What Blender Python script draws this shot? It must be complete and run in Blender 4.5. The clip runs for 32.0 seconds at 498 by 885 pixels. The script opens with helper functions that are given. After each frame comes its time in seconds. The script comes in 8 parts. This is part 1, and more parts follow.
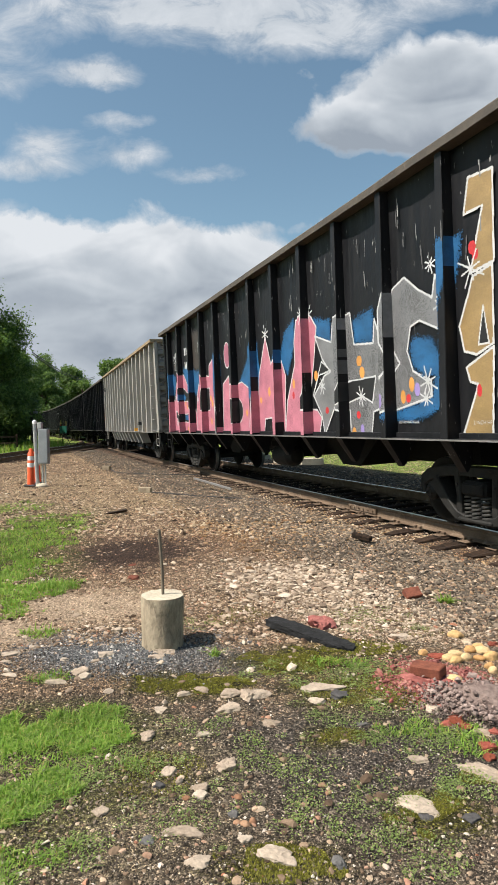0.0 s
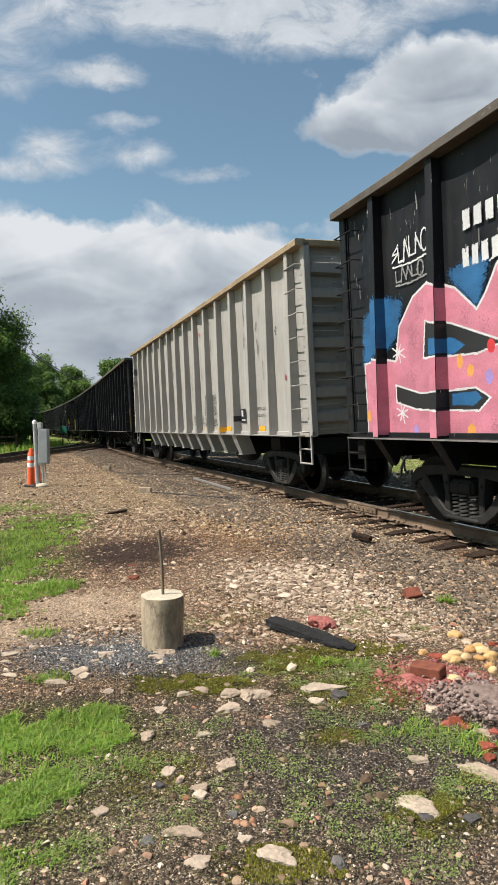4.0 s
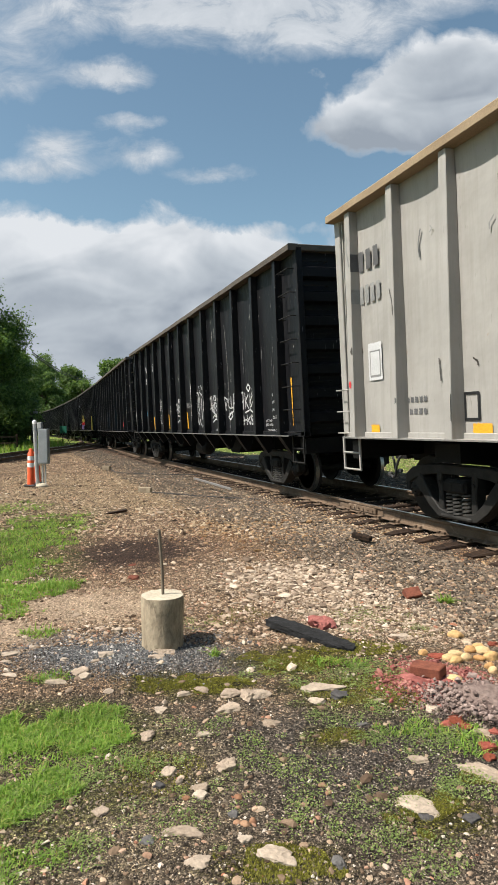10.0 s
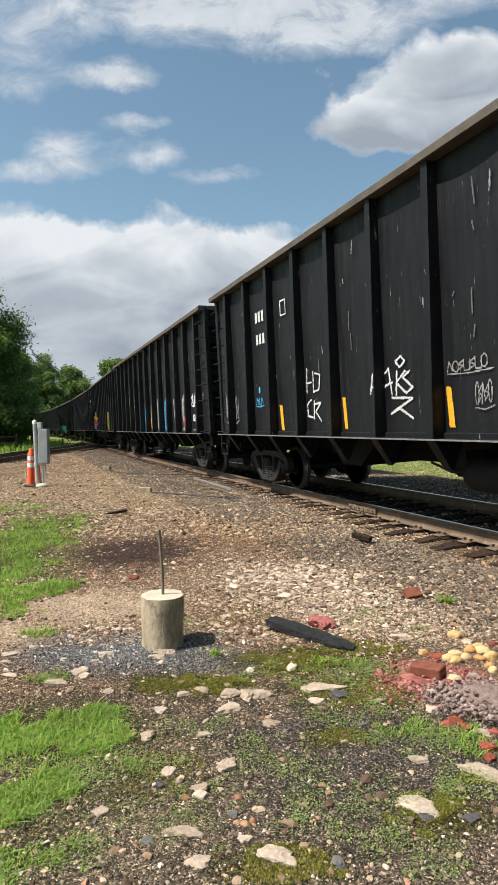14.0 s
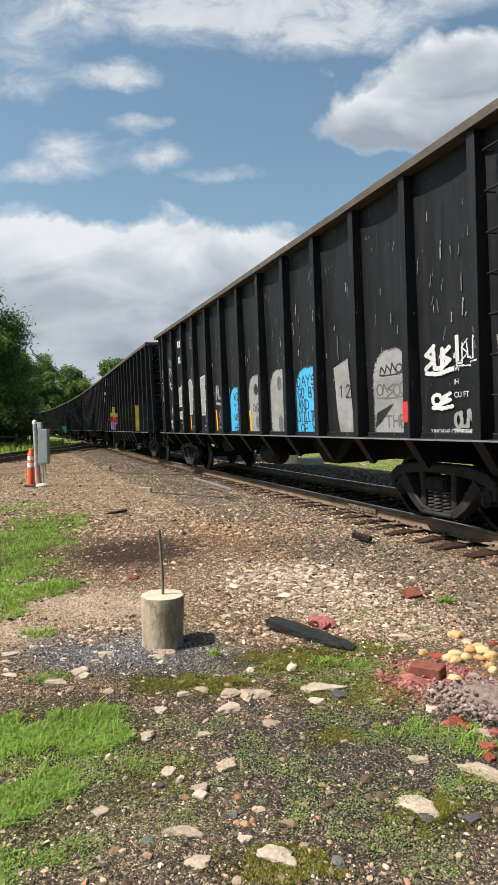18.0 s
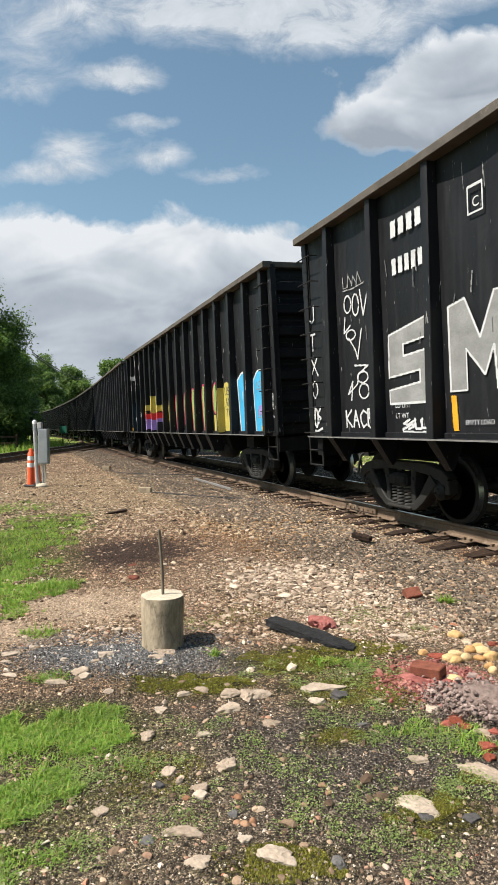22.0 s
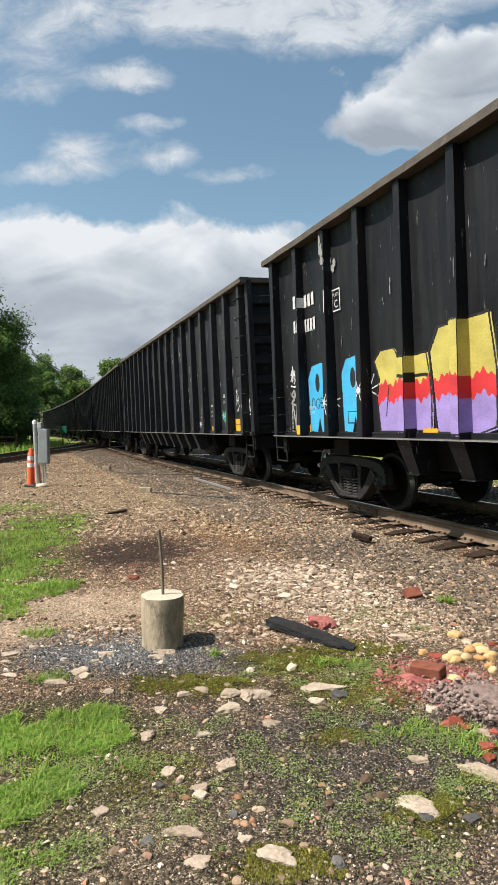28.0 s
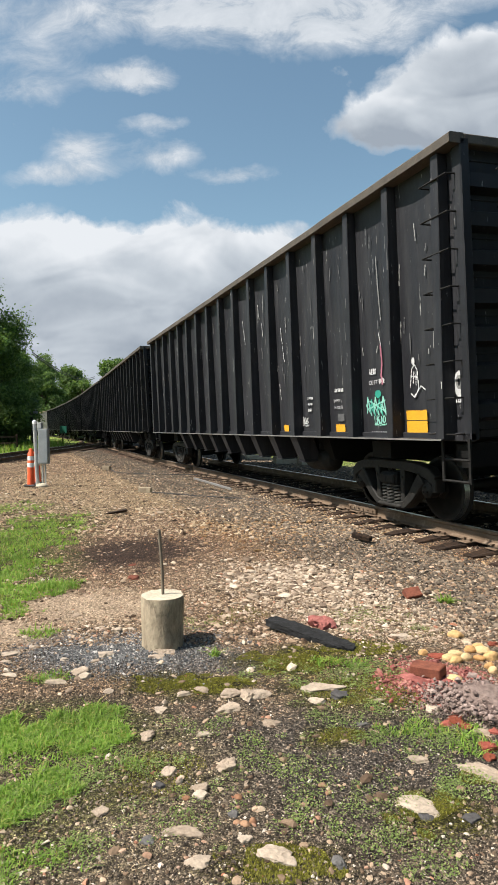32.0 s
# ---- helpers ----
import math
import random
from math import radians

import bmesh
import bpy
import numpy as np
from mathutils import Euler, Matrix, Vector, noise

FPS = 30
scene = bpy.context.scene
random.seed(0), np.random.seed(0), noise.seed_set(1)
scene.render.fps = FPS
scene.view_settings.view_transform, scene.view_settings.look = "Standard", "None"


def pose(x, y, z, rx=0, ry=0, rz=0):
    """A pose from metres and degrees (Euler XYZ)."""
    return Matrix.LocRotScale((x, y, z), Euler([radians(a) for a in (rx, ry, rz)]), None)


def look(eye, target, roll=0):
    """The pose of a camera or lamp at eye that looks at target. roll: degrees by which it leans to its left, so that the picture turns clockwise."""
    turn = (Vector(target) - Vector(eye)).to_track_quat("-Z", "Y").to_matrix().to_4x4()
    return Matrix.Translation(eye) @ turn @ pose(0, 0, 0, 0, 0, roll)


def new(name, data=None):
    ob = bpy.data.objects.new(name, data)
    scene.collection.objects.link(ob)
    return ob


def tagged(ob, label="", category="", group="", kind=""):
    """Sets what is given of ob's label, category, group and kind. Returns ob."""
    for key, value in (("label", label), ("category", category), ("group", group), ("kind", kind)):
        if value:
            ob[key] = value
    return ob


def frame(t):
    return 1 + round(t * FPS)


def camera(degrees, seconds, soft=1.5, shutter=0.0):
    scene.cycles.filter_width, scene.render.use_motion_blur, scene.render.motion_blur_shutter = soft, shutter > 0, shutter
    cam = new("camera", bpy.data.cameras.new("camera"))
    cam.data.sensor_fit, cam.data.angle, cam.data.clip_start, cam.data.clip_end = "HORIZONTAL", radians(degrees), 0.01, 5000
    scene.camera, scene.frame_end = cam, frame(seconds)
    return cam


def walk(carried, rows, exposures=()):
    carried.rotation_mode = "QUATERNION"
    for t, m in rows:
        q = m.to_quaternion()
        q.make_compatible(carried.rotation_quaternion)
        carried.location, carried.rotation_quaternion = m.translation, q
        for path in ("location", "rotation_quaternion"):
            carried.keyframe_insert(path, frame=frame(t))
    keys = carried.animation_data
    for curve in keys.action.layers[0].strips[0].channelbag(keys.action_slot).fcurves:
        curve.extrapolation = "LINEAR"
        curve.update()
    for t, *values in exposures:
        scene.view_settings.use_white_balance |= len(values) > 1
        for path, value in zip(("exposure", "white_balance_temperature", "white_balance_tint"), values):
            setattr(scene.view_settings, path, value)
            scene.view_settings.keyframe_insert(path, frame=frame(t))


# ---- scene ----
# ---------------------------------------------------------------- camera
cam = camera(44.2, 32.0, 1.1)
EYE = Vector((0.0, 0.0, 1.5))
PITCH, ROLL = -1.48, -0.6
stand = Matrix.Translation(EYE) @ pose(0, 0, 0, 90 + PITCH, 0, 0) @ pose(0, 0, 0, 0, 0, ROLL)
walk(cam, [(0.0, stand), (32.0, stand)], exposures=[(0.0, 0.80), (3.0, 0.79), (5.5, 0.73), (9.0, 0.74), (12.0, 0.87), (20.0, 0.87), (32.0, 0.90)])

# ---------------------------------------------------------------- world, sun, exposure
SUN_EL, SUN_AZ = 54.5, 250.0          # degrees; azimuth clockwise from +y
world = bpy.data.worlds.new("sky")
scene.world = world
world.use_nodes = True
wn = world.node_tree.nodes
sky = wn.new("ShaderNodeTexSky")
sky.sky_type, sky.sun_disc = "NISHITA", False
sky.sun_elevation, sky.sun_rotation = radians(SUN_EL), radians(SUN_AZ)
sky.air_density, sky.dust_density, sky.ozone_density = 1.0, 1.0, 1.0
wn["Background"].inputs["Strength"].default_value = 0.083
hue = wn.new("ShaderNodeMix")
hue.data_type, hue.blend_type = "RGBA", "MULTIPLY"
hue.inputs[0].default_value, hue.inputs[7].default_value = 1.0, (0.98, 1.06, 0.93, 1)
world.node_tree.links.new(sky.outputs[0], hue.inputs[6])
world.node_tree.links.new(hue.outputs[2], wn["Background"].inputs["Color"])

sun = new("sun", bpy.data.lights.new("sun", "SUN"))
sun.data.energy, sun.data.angle, sun.data.color = 5.0, radians(0.6), (1.0, 0.94, 0.85)
_d = Vector((math.sin(radians(SUN_AZ)) * math.cos(radians(SUN_EL)),
             math.cos(radians(SUN_AZ)) * math.cos(radians(SUN_EL)), math.sin(radians(SUN_EL))))
sun.matrix_world = look(_d * 60, (0, 0, 0))


# ---------------------------------------------------------------- mesh helpers
class Shape:
    """Collects vertices and faces; material index per face."""

    def __init__(self):
        self.v, self.f, self.m = [], [], []
        self.mat = 0

    def add(self, verts, faces, xf=None):
        o = len(self.v)
        if xf is not None:
            verts = [xf @ Vector(p) for p in verts]
        self.v.extend([tuple(p) for p in verts])
        self.f.extend([tuple(i + o for i in f) for f in faces])
        self.m.extend([self.mat] * len(faces))
        return self

    def box(self, x0, x1, y0, y1, z0, z1, xf=None, b=0.0):
        """A box; b cuts its edges."""
        if b <= 0:
            v = [(x, y, z) for x in (x0, x1) for y in (y0, y1) for z in (z0, z1)]
            f = [(0, 1, 3, 2), (4, 6, 7, 5), (0, 4, 5, 1), (2, 3, 7, 6), (0, 2, 6, 4), (1, 5, 7, 3)]
            return self.add(v, f, xf)
        v, f = [], []
        for z, k in ((z0, b), (z0 + b, 0), (z1 - b, 0), (z1, b)):
            xa, xb, ya, yb = x0 + k, x1 - k, y0 + k, y1 - k
            c = b if k == 0 else b * 0.5
            v += [(xa + c, ya, z), (xb - c, ya, z), (xb, ya + c, z), (xb, yb - c, z),
                  (xb - c, yb, z), (xa + c, yb, z), (xa, yb - c, z), (xa, ya + c, z)]
        for r in range(3):
            for i in range(8):
                j = (i + 1) % 8
                f.append((r * 8 + i, r * 8 + j, r * 8 + 8 + j, r * 8 + 8 + i))
        f.append(tuple(range(7, -1, -1)))
        f.append(tuple(range(24, 32)))
        return self.add(v, f, xf)

    def tube(self, a, b, r, n=8, r2=None, xf=None, caps=True):
        a, b = Vector(a), Vector(b)
        r2 = r if r2 is None else r2
        q = (b - a).to_track_quat("Z", "Y")
        v = []
        for p, rr in ((a, r), (b, r2)):
            for i in range(n):
                t = 2 * math.pi * i / n
                v.append(p + q @ Vector((rr * math.cos(t), rr * math.sin(t), 0)))
        f = [(i, (i + 1) % n, n + (i + 1) % n, n + i) for i in range(n)]
        if caps:
            f += [tuple(range(n - 1, -1, -1)), tuple(range(n, 2 * n))]
        return self.add(v, f, xf)

    def pipe(self, pts, r, n=6, xf=None):
        """A round bar through points."""
        pts = [Vector(p) for p in pts]
        v, f = [], []
        for k, p in enumerate(pts):
            d = (pts[min(k + 1, len(pts) - 1)] - pts[max(k - 1, 0)]).normalized()
            q = d.to_track_quat("Z", "Y")
            for i in range(n):
                t = 2 * math.pi * i / n
                v.append(p + q @ Vector((r * math.cos(t), r * math.sin(t), 0)))
        for k in range(len(pts) - 1):
            for i in range(n):
                j = (i + 1) % n
                f.append((k * n + i, k * n + j, k * n + n + j, k * n + n + i))
        f += [tuple(range(n - 1, -1, -1)), tuple(range(len(v) - n, len(v)))]
        return self.add(v, f, xf)

    def prism(self, poly, d0, d1, axis="y", xf=None):
        """A polygon pushed from d0 to d1 along an axis; poly in the two other axes, in order."""
        n = len(poly)
        put = {"x": lambda p, d: (d, p[0], p[1]), "y": lambda p, d: (p[0], d, p[1]), "z": lambda p, d: (p[0], p[1], d)}[axis]
        v = [put(p, d0) for p in poly] + [put(p, d1) for p in poly]
        f = [(i, (i + 1) % n, n + (i + 1) % n, n + i) for i in range(n)]
        f += [tuple(range(n - 1, -1, -1)), tuple(range(n, 2 * n))]
        return self.add(v, f, xf)

    def lathe(self, prof, n=24, xf=None):
        """A profile of (radius, height) turned about z."""
        v, f = [], []
        for r, z in prof:
            for i in range(n):
                t = 2 * math.pi * i / n
                v.append((r * math.cos(t), r * math.sin(t), z))
        for k in range(len(prof) - 1):
            for i in range(n):
                j = (i + 1) % n
                f.append((k * n + i, k * n + j, k * n + n + j, k * n + n + i))
        f += [tuple(range(n - 1, -1, -1)), tuple(range((len(prof) - 1) * n, len(prof) * n))]
        return self.add(v, f, xf)

    def mesh(self, name, mats, smooth=False):
        me = bpy.data.meshes.new(name)
        me.from_pydata(self.v, [], self.f)
        for m in (mats if isinstance(mats, (list, tuple)) else [mats]):
            me.materials.append(m)
        if any(self.m):
            me.polygons.foreach_set("material_index", self.m)
        bm = bmesh.new()
        bm.from_mesh(me)
        bmesh.ops.recalc_face_normals(bm, faces=bm.faces)
        bm.to_mesh(me)
        bm.free()
        if smooth:
            me.polygons.foreach_set("use_smooth", [True] * len(me.polygons))
            me.set_sharp_from_angle(angle=radians(38))
        return me


def thing(name, label, category, group="", at=None):
    ob = new(name)
    ob.empty_display_size = 0.2
    if at is not None:
        ob.matrix_basis = at
    return tagged(ob, label, category, group)


def part(name, shape, mat, parent, label="", smooth=False, at=None):
    ob = new(name, shape.mesh(name, mat, smooth) if isinstance(shape, Shape) else shape)
    ob.parent = parent
    if at is not None:
        ob.matrix_basis = at
    return tagged(ob, label) if label else ob


def solo(name, shape, mat, label, category="", group="", kind="", at=None, smooth=False):
    ob = new(name, shape.mesh(name, mat, smooth) if isinstance(shape, Shape) else shape)
    if at is not None:
        ob.matrix_basis = at
    return tagged(ob, label, category, group, kind)
# ---------------------------------------------------------------- materials
def mix_rgb(nt, fac, a, b, mode="MIX"):
    n = nt.nodes.new("ShaderNodeMix")
    n.data_type, n.blend_type = "RGBA", mode
    for k, s in ((0, fac), (6, a), (7, b)):
        if isinstance(s, (int, float)):
            n.inputs[k].default_value = s
        elif isinstance(s, tuple):
            n.inputs[k].default_value = (*s, 1) if len(s) == 3 else s
        else:
            nt.links.new(s, n.inputs[k])
    return n.outputs[2]


def calc(nt, op, a, b=0.0, c=None):
    n = nt.nodes.new("ShaderNodeMath")
    n.operation = op
    for k, s in enumerate((a, b) if c is None else (a, b, c)):
        if isinstance(s, (int, float)):
            n.inputs[k].default_value = s
        else:
            nt.links.new(s, n.inputs[k])
    return n.outputs[0]


def vec(nt, op, a, b):
    n = nt.nodes.new("ShaderNodeVectorMath")
    n.operation = op
    for k, s in enumerate((a, b)):
        if isinstance(s, tuple):
            n.inputs[k].default_value = s
        else:
            nt.links.new(s, n.inputs[k])
    return n


def ramp(nt, fac, stops):
    n = nt.nodes.new("ShaderNodeValToRGB")
    el = n.color_ramp.elements
    while len(el) < len(stops):
        el.new(0.5)
    for e, (p, c) in zip(el, stops):
        e.position = p
        e.color = (c, c, c, 1) if isinstance(c, (int, float)) else (*c, 1)
    nt.links.new(fac, n.inputs[0])
    return n.outputs[0]


def grain(nt, v, scale, detail=4.0, rough=0.6, distort=0.0):
    n = nt.nodes.new("ShaderNodeTexNoise")
    n.inputs["Scale"].default_value = scale
    n.inputs["Detail"].default_value = detail
    n.inputs["Roughness"].default_value = rough
    n.inputs["Distortion"].default_value = distort
    nt.links.new(v, n.inputs["Vector"])
    return n.outputs[0]


def start(name, rough=0.8, metal=0.0):
    m = bpy.data.materials.new(name)
    m.use_nodes = True
    nt = m.node_tree
    b = nt.nodes["Principled BSDF"]
    b.inputs["Roughness"].default_value = rough
    b.inputs["Metallic"].default_value = metal
    if rough >= 0.9:
        b.inputs["Specular IOR Level"].default_value = 0.15
    return m, nt, b


def own_space(nt, stretch=(1, 1, 1)):
    """The thing's own space, shifted by a random amount for each object."""
    tc = nt.nodes.new("ShaderNodeTexCoord")
    oi = nt.nodes.new("ShaderNodeObjectInfo")
    k = calc(nt, "MULTIPLY", oi.outputs["Random"], 37.0)
    return vec(nt, "MULTIPLY", vec(nt, "ADD", tc.outputs["Object"], k).outputs[0], stretch).outputs[0], oi.outputs["Random"]


def surface(name, c1, c2, scale=6.0, rough=0.8, metal=0.0, bump=0.3, fine=60.0, stretch=(1, 1, 1), c3=None, third=(0.6, 0.75),
            island=0.0, jitter=0.0, spec=0.5):
    """A weathered surface: two tones at a coarse scale, a grain, an optional third tone in patches."""
    m, nt, b = start(name, rough, metal)
    v, rnd = own_space(nt, stretch)
    n1 = grain(nt, v, scale, 5.0, 0.62)
    n2 = grain(nt, v, fine, 3.0, 0.7)
    c = mix_rgb(nt, ramp(nt, n1, [(0.32, 0.0), (0.68, 1.0)]), c1, c2)
    if c3:
        c = mix_rgb(nt, ramp(nt, grain(nt, v, scale * 2.7, 6.0, 0.7, 0.6), [(third[0], 0.0), (third[1], 1.0)]), c, c3)
    c = mix_rgb(nt, 0.45, c, mix_rgb(nt, 1.0, c, ramp(nt, n2, [(0.2, 0.45), (0.8, 1.5)]), "MULTIPLY"))
    if island:
        g = nt.nodes.new("ShaderNodeNewGeometry")
        c = mix_rgb(nt, 1.0, c, ramp(nt, g.outputs["Random Per Island"], [(0.0, 1 - island), (1.0, 1 + island)]), "MULTIPLY")
    if jitter:
        c = mix_rgb(nt, 1.0, c, ramp(nt, rnd, [(0.0, 1 - jitter), (1.0, 1 + jitter)]), "MULTIPLY")
    nt.links.new(c, b.inputs["Base Color"])
    nt.links.new(calc(nt, "ADD", calc(nt, "MULTIPLY", n2, 0.25), rough - 0.12), b.inputs["Roughness"])
    b.inputs["Specular IOR Level"].default_value = spec if rough < 0.84 else 0.2
    if bump:
        bp = nt.nodes.new("ShaderNodeBump")
        bp.inputs["Strength"].default_value = bump
        bp.inputs["Distance"].default_value = 0.5 / fine
        nt.links.new(n2, bp.inputs["Height"])
        nt.links.new(bp.outputs[0], b.inputs["Normal"])
    return m


def car_paint(name, c1, c2, dust, rust, scratch, dusty=0.5, rough=0.5):
    """Car-side paint: vertical dirt streaks, dust low down in blotches, scratches and rust spots."""
    m, nt, b = start(name, rough)
    b.inputs["Specular IOR Level"].default_value = 0.2
    v, rnd = own_space(nt)
    n1 = grain(nt, v, 1.1, 5.0, 0.6)
    c = mix_rgb(nt, ramp(nt, n1, [(0.3, 0.0), (0.7, 1.0)]), c1, c2)
    streak = grain(nt, vec(nt, "MULTIPLY", v, (9.0, 9.0, 0.7)).outputs[0], 1.0, 5.0, 0.65)
    c = mix_rgb(nt, calc(nt, "MULTIPLY", ramp(nt, streak, [(0.45, 0.0), (0.8, 1.0)]), dusty), c, dust)
    s2 = grain(nt, vec(nt, "MULTIPLY", v, (30.0, 30.0, 3.2)).outputs[0], 1.0, 3.0, 0.6, 0.8)
    c = mix_rgb(nt, ramp(nt, s2, [(0.69, 0.0), (0.72, 0.75)]), c, scratch)
    r1 = grain(nt, vec(nt, "MULTIPLY", v, (5.0, 5.0, 2.0)).outputs[0], 1.0, 7.0, 0.72, 0.4)
    c = mix_rgb(nt, ramp(nt, r1, [(0.68, 0.0), (0.76, 0.8)]), c, rust)
    nt.links.new(c, b.inputs["Base Color"])
    nt.links.new(ramp(nt, streak, [(0.3, rough - 0.12), (0.8, rough + 0.25)]), b.inputs["Roughness"])
    bp = nt.nodes.new("ShaderNodeBump")
    bp.inputs["Strength"].default_value = 0.35
    bp.inputs["Distance"].default_value = 0.05
    nt.links.new(grain(nt, v, 2.6, 3.0, 0.5), bp.inputs["Height"])
    nt.links.new(bp.outputs[0], b.inputs["Normal"])
    return m


def plain(name, c, rough=0.6, metal=0.0, vary=0.15, scale=14.0):
    return surface(name, tuple(x * (1 - vary) for x in c), tuple(min(1, x * (1 + vary)) for x in c), scale, rough, metal, 0.15, 90.0)


BLACK = car_paint("black_car_paint", (0.0055, 0.0056, 0.0068), (0.0105, 0.0107, 0.0128), (0.025, 0.0253, 0.0275), (0.10, 0.055, 0.03), (0.30, 0.30, 0.29), 0.45)
DUSTY = car_paint("dusty_black_car_paint", (0.0135, 0.0137, 0.0165), (0.024, 0.0245, 0.0285), (0.050, 0.0505, 0.0535), (0.10, 0.055, 0.03), (0.30, 0.30, 0.29), 0.55)
COAL = car_paint("coal_black_car_paint", (0.0045, 0.0047, 0.0060), (0.0080, 0.0083, 0.0103), (0.020, 0.0202, 0.0222), (0.07, 0.045, 0.03), (0.22, 0.22, 0.22), 0.4)
GREY = car_paint("pale_grey_car_paint", (0.262, 0.250, 0.233), (0.330, 0.316, 0.297), (0.20, 0.187, 0.163), (0.26, 0.14, 0.07), (0.20, 0.19, 0.17), 0.45)
COPING = surface("rusty_top_rail", (0.045, 0.036, 0.029), (0.085, 0.069, 0.054), 3.0, 0.75, 0.0, 0.3, 50.0, c3=(0.15, 0.122, 0.095))
COPING_TAN = surface("tan_rusty_top_rail", (0.20, 0.14, 0.08), (0.28, 0.21, 0.13), 2.0, 0.75, 0.0, 0.3, 50.0, c3=(0.22, 0.12, 0.06))
STEEL = surface("cast_steel_grimy", (0.010, 0.0098, 0.0096), (0.020, 0.019, 0.018), 7.0, 0.7, 0.2, 0.4, 70.0, c3=(0.05, 0.038, 0.028), spec=0.18)
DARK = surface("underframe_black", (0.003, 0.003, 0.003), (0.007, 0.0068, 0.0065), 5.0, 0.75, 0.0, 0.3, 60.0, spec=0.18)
WHEEL = surface("wheel_steel", (0.010, 0.0095, 0.009), (0.020, 0.0185, 0.017), 6.0, 0.6, 0.2, 0.25, 80.0, c3=(0.045, 0.034, 0.026), spec=0.18)
TREAD = surface("polished_steel", (0.35, 0.34, 0.33), (0.5, 0.49, 0.47), 20.0, 0.3, 0.9, 0.1, 90.0)
SPRING = surface("spring_steel", (0.035, 0.033, 0.031), (0.075, 0.071, 0.066), 12.0, 0.55, 0.3, 0.3, 80.0)
# worn steel of the strap; also paints the sunlit edge of the sills
BARE_AND_LIT = surface("worn_bar_and_lit_edge_steel", (0.16, 0.155, 0.15), (0.26, 0.25, 0.24), 15.0, 0.5, 0.4, 0.2, 90.0)
RAIL = surface("rail_rust", (0.080, 0.054, 0.036), (0.155, 0.108, 0.074), 2.2, 0.85, 0.0, 0.4, 60.0, c3=(0.26, 0.20, 0.15), third=(0.55, 0.75))
TIE = surface("weathered_tie_timber", (0.012, 0.008, 0.006), (0.048, 0.028, 0.017), 4.0, 0.9, 0.0, 0.8, 30.0, stretch=(6, 1, 6), jitter=0.35)
CONCRETE = surface("weathered_concrete", (0.24, 0.19, 0.132), (0.42, 0.345, 0.245), 7.0, 0.9, 0.0, 0.9, 45.0, stretch=(1, 1, 0.45), c3=(0.13, 0.105, 0.075), third=(0.52, 0.72))
CONCRETE_TOP = surface("pale_concrete_top", (0.36, 0.31, 0.235), (0.45, 0.40, 0.31), 9.0, 0.9, 0.0, 0.5, 60.0)
GALV = surface("galvanised_steel", (0.30, 0.31, 0.31), (0.42, 0.43, 0.43), 9.0, 0.5, 0.3, 0.15, 60.0)
BOXGREY = surface("grey_enamel", (0.22, 0.24, 0.25), (0.28, 0.30, 0.31), 4.0, 0.45, 0.0, 0.1, 60.0)
ORANGE = surface("orange_plastic", (0.74, 0.09, 0.025), (0.84, 0.13, 0.04), 6.0, 0.5, 0.0, 0.1, 60.0)
WHITE = surface("white_reflective", (0.68, 0.68, 0.66), (0.82, 0.82, 0.80), 9.0, 0.4, 0.0, 0.1, 60.0)
CAST = surface("grimy_cast_steel_frame", (0.012, 0.0115, 0.011), (0.026, 0.0245, 0.0225), 6.0, 0.65, 0.0, 0.4, 60.0, c3=(0.055, 0.046, 0.037), spec=0.18)
RUBBER = plain("black_rubber", (0.03, 0.03, 0.03), 0.8)
# ---------------------------------------------------------------- the track's line
THETA = radians(20.45)
U = Vector((-math.sin(THETA), math.cos(THETA), 0))      # along the track, away
R = Vector((math.cos(THETA), math.sin(THETA), 0))       # across it, to the far side
CENTRE = 6.406                                          # the centre line passes the eye at this distance
RAIL_Z = 0.186
TILT = 0.054                                            # the far rail lies higher: the track is banked
BEND = [(-307, 0.0), (-71, 0.0), (26, 0.0), (45, 0.53), (65, 0.89), (88, 0.71), (118, -0.12), (153, -3.54), (201, -12.98), (271, -35.4), (354, -73.16)]


def bend(s):
    """How far the track has moved off its straight line, to the far side."""
    n = len(BEND)
    for i in range(n - 1):
        if s <= BEND[i + 1][0] or i == n - 2:
            break
    (s0, a), (s1, b) = BEND[i], BEND[i + 1]
    sp, ap = BEND[max(i - 1, 0)]
    sn, bn = BEND[min(i + 2, n - 1)]
    ma = (b - ap) / (s1 - sp) if s1 > sp else 0.0
    mb = (bn - a) / (sn - s0)
    h = s1 - s0
    t = (s - s0) / h
    return ((2 * t ** 3 - 3 * t ** 2 + 1) * a + (t ** 3 - 2 * t ** 2 + t) * h * ma + (-2 * t ** 3 + 3 * t ** 2) * b + (t ** 3 - t ** 2) * h * mb)


def line(s, d=0.0, z=0.0):
    """A point on the track: s metres along, d metres to the far side of the centre line."""
    k = (bend(s + 0.5) - bend(s - 0.5))
    p = U * s + R * (CENTRE + bend(s))
    q = (R - U * k).normalized()
    return Vector((p.x + q.x * d, p.y + q.y * d, z + d * TILT))


SIDING = [(-8.8, -60), (-10.2, -10), (-10.9, 14), (-11.4, 27), (-12.1, 35), (-12.3, 42), (-12.8, 48), (-14.3, 56), (-17.6, 66.5)]


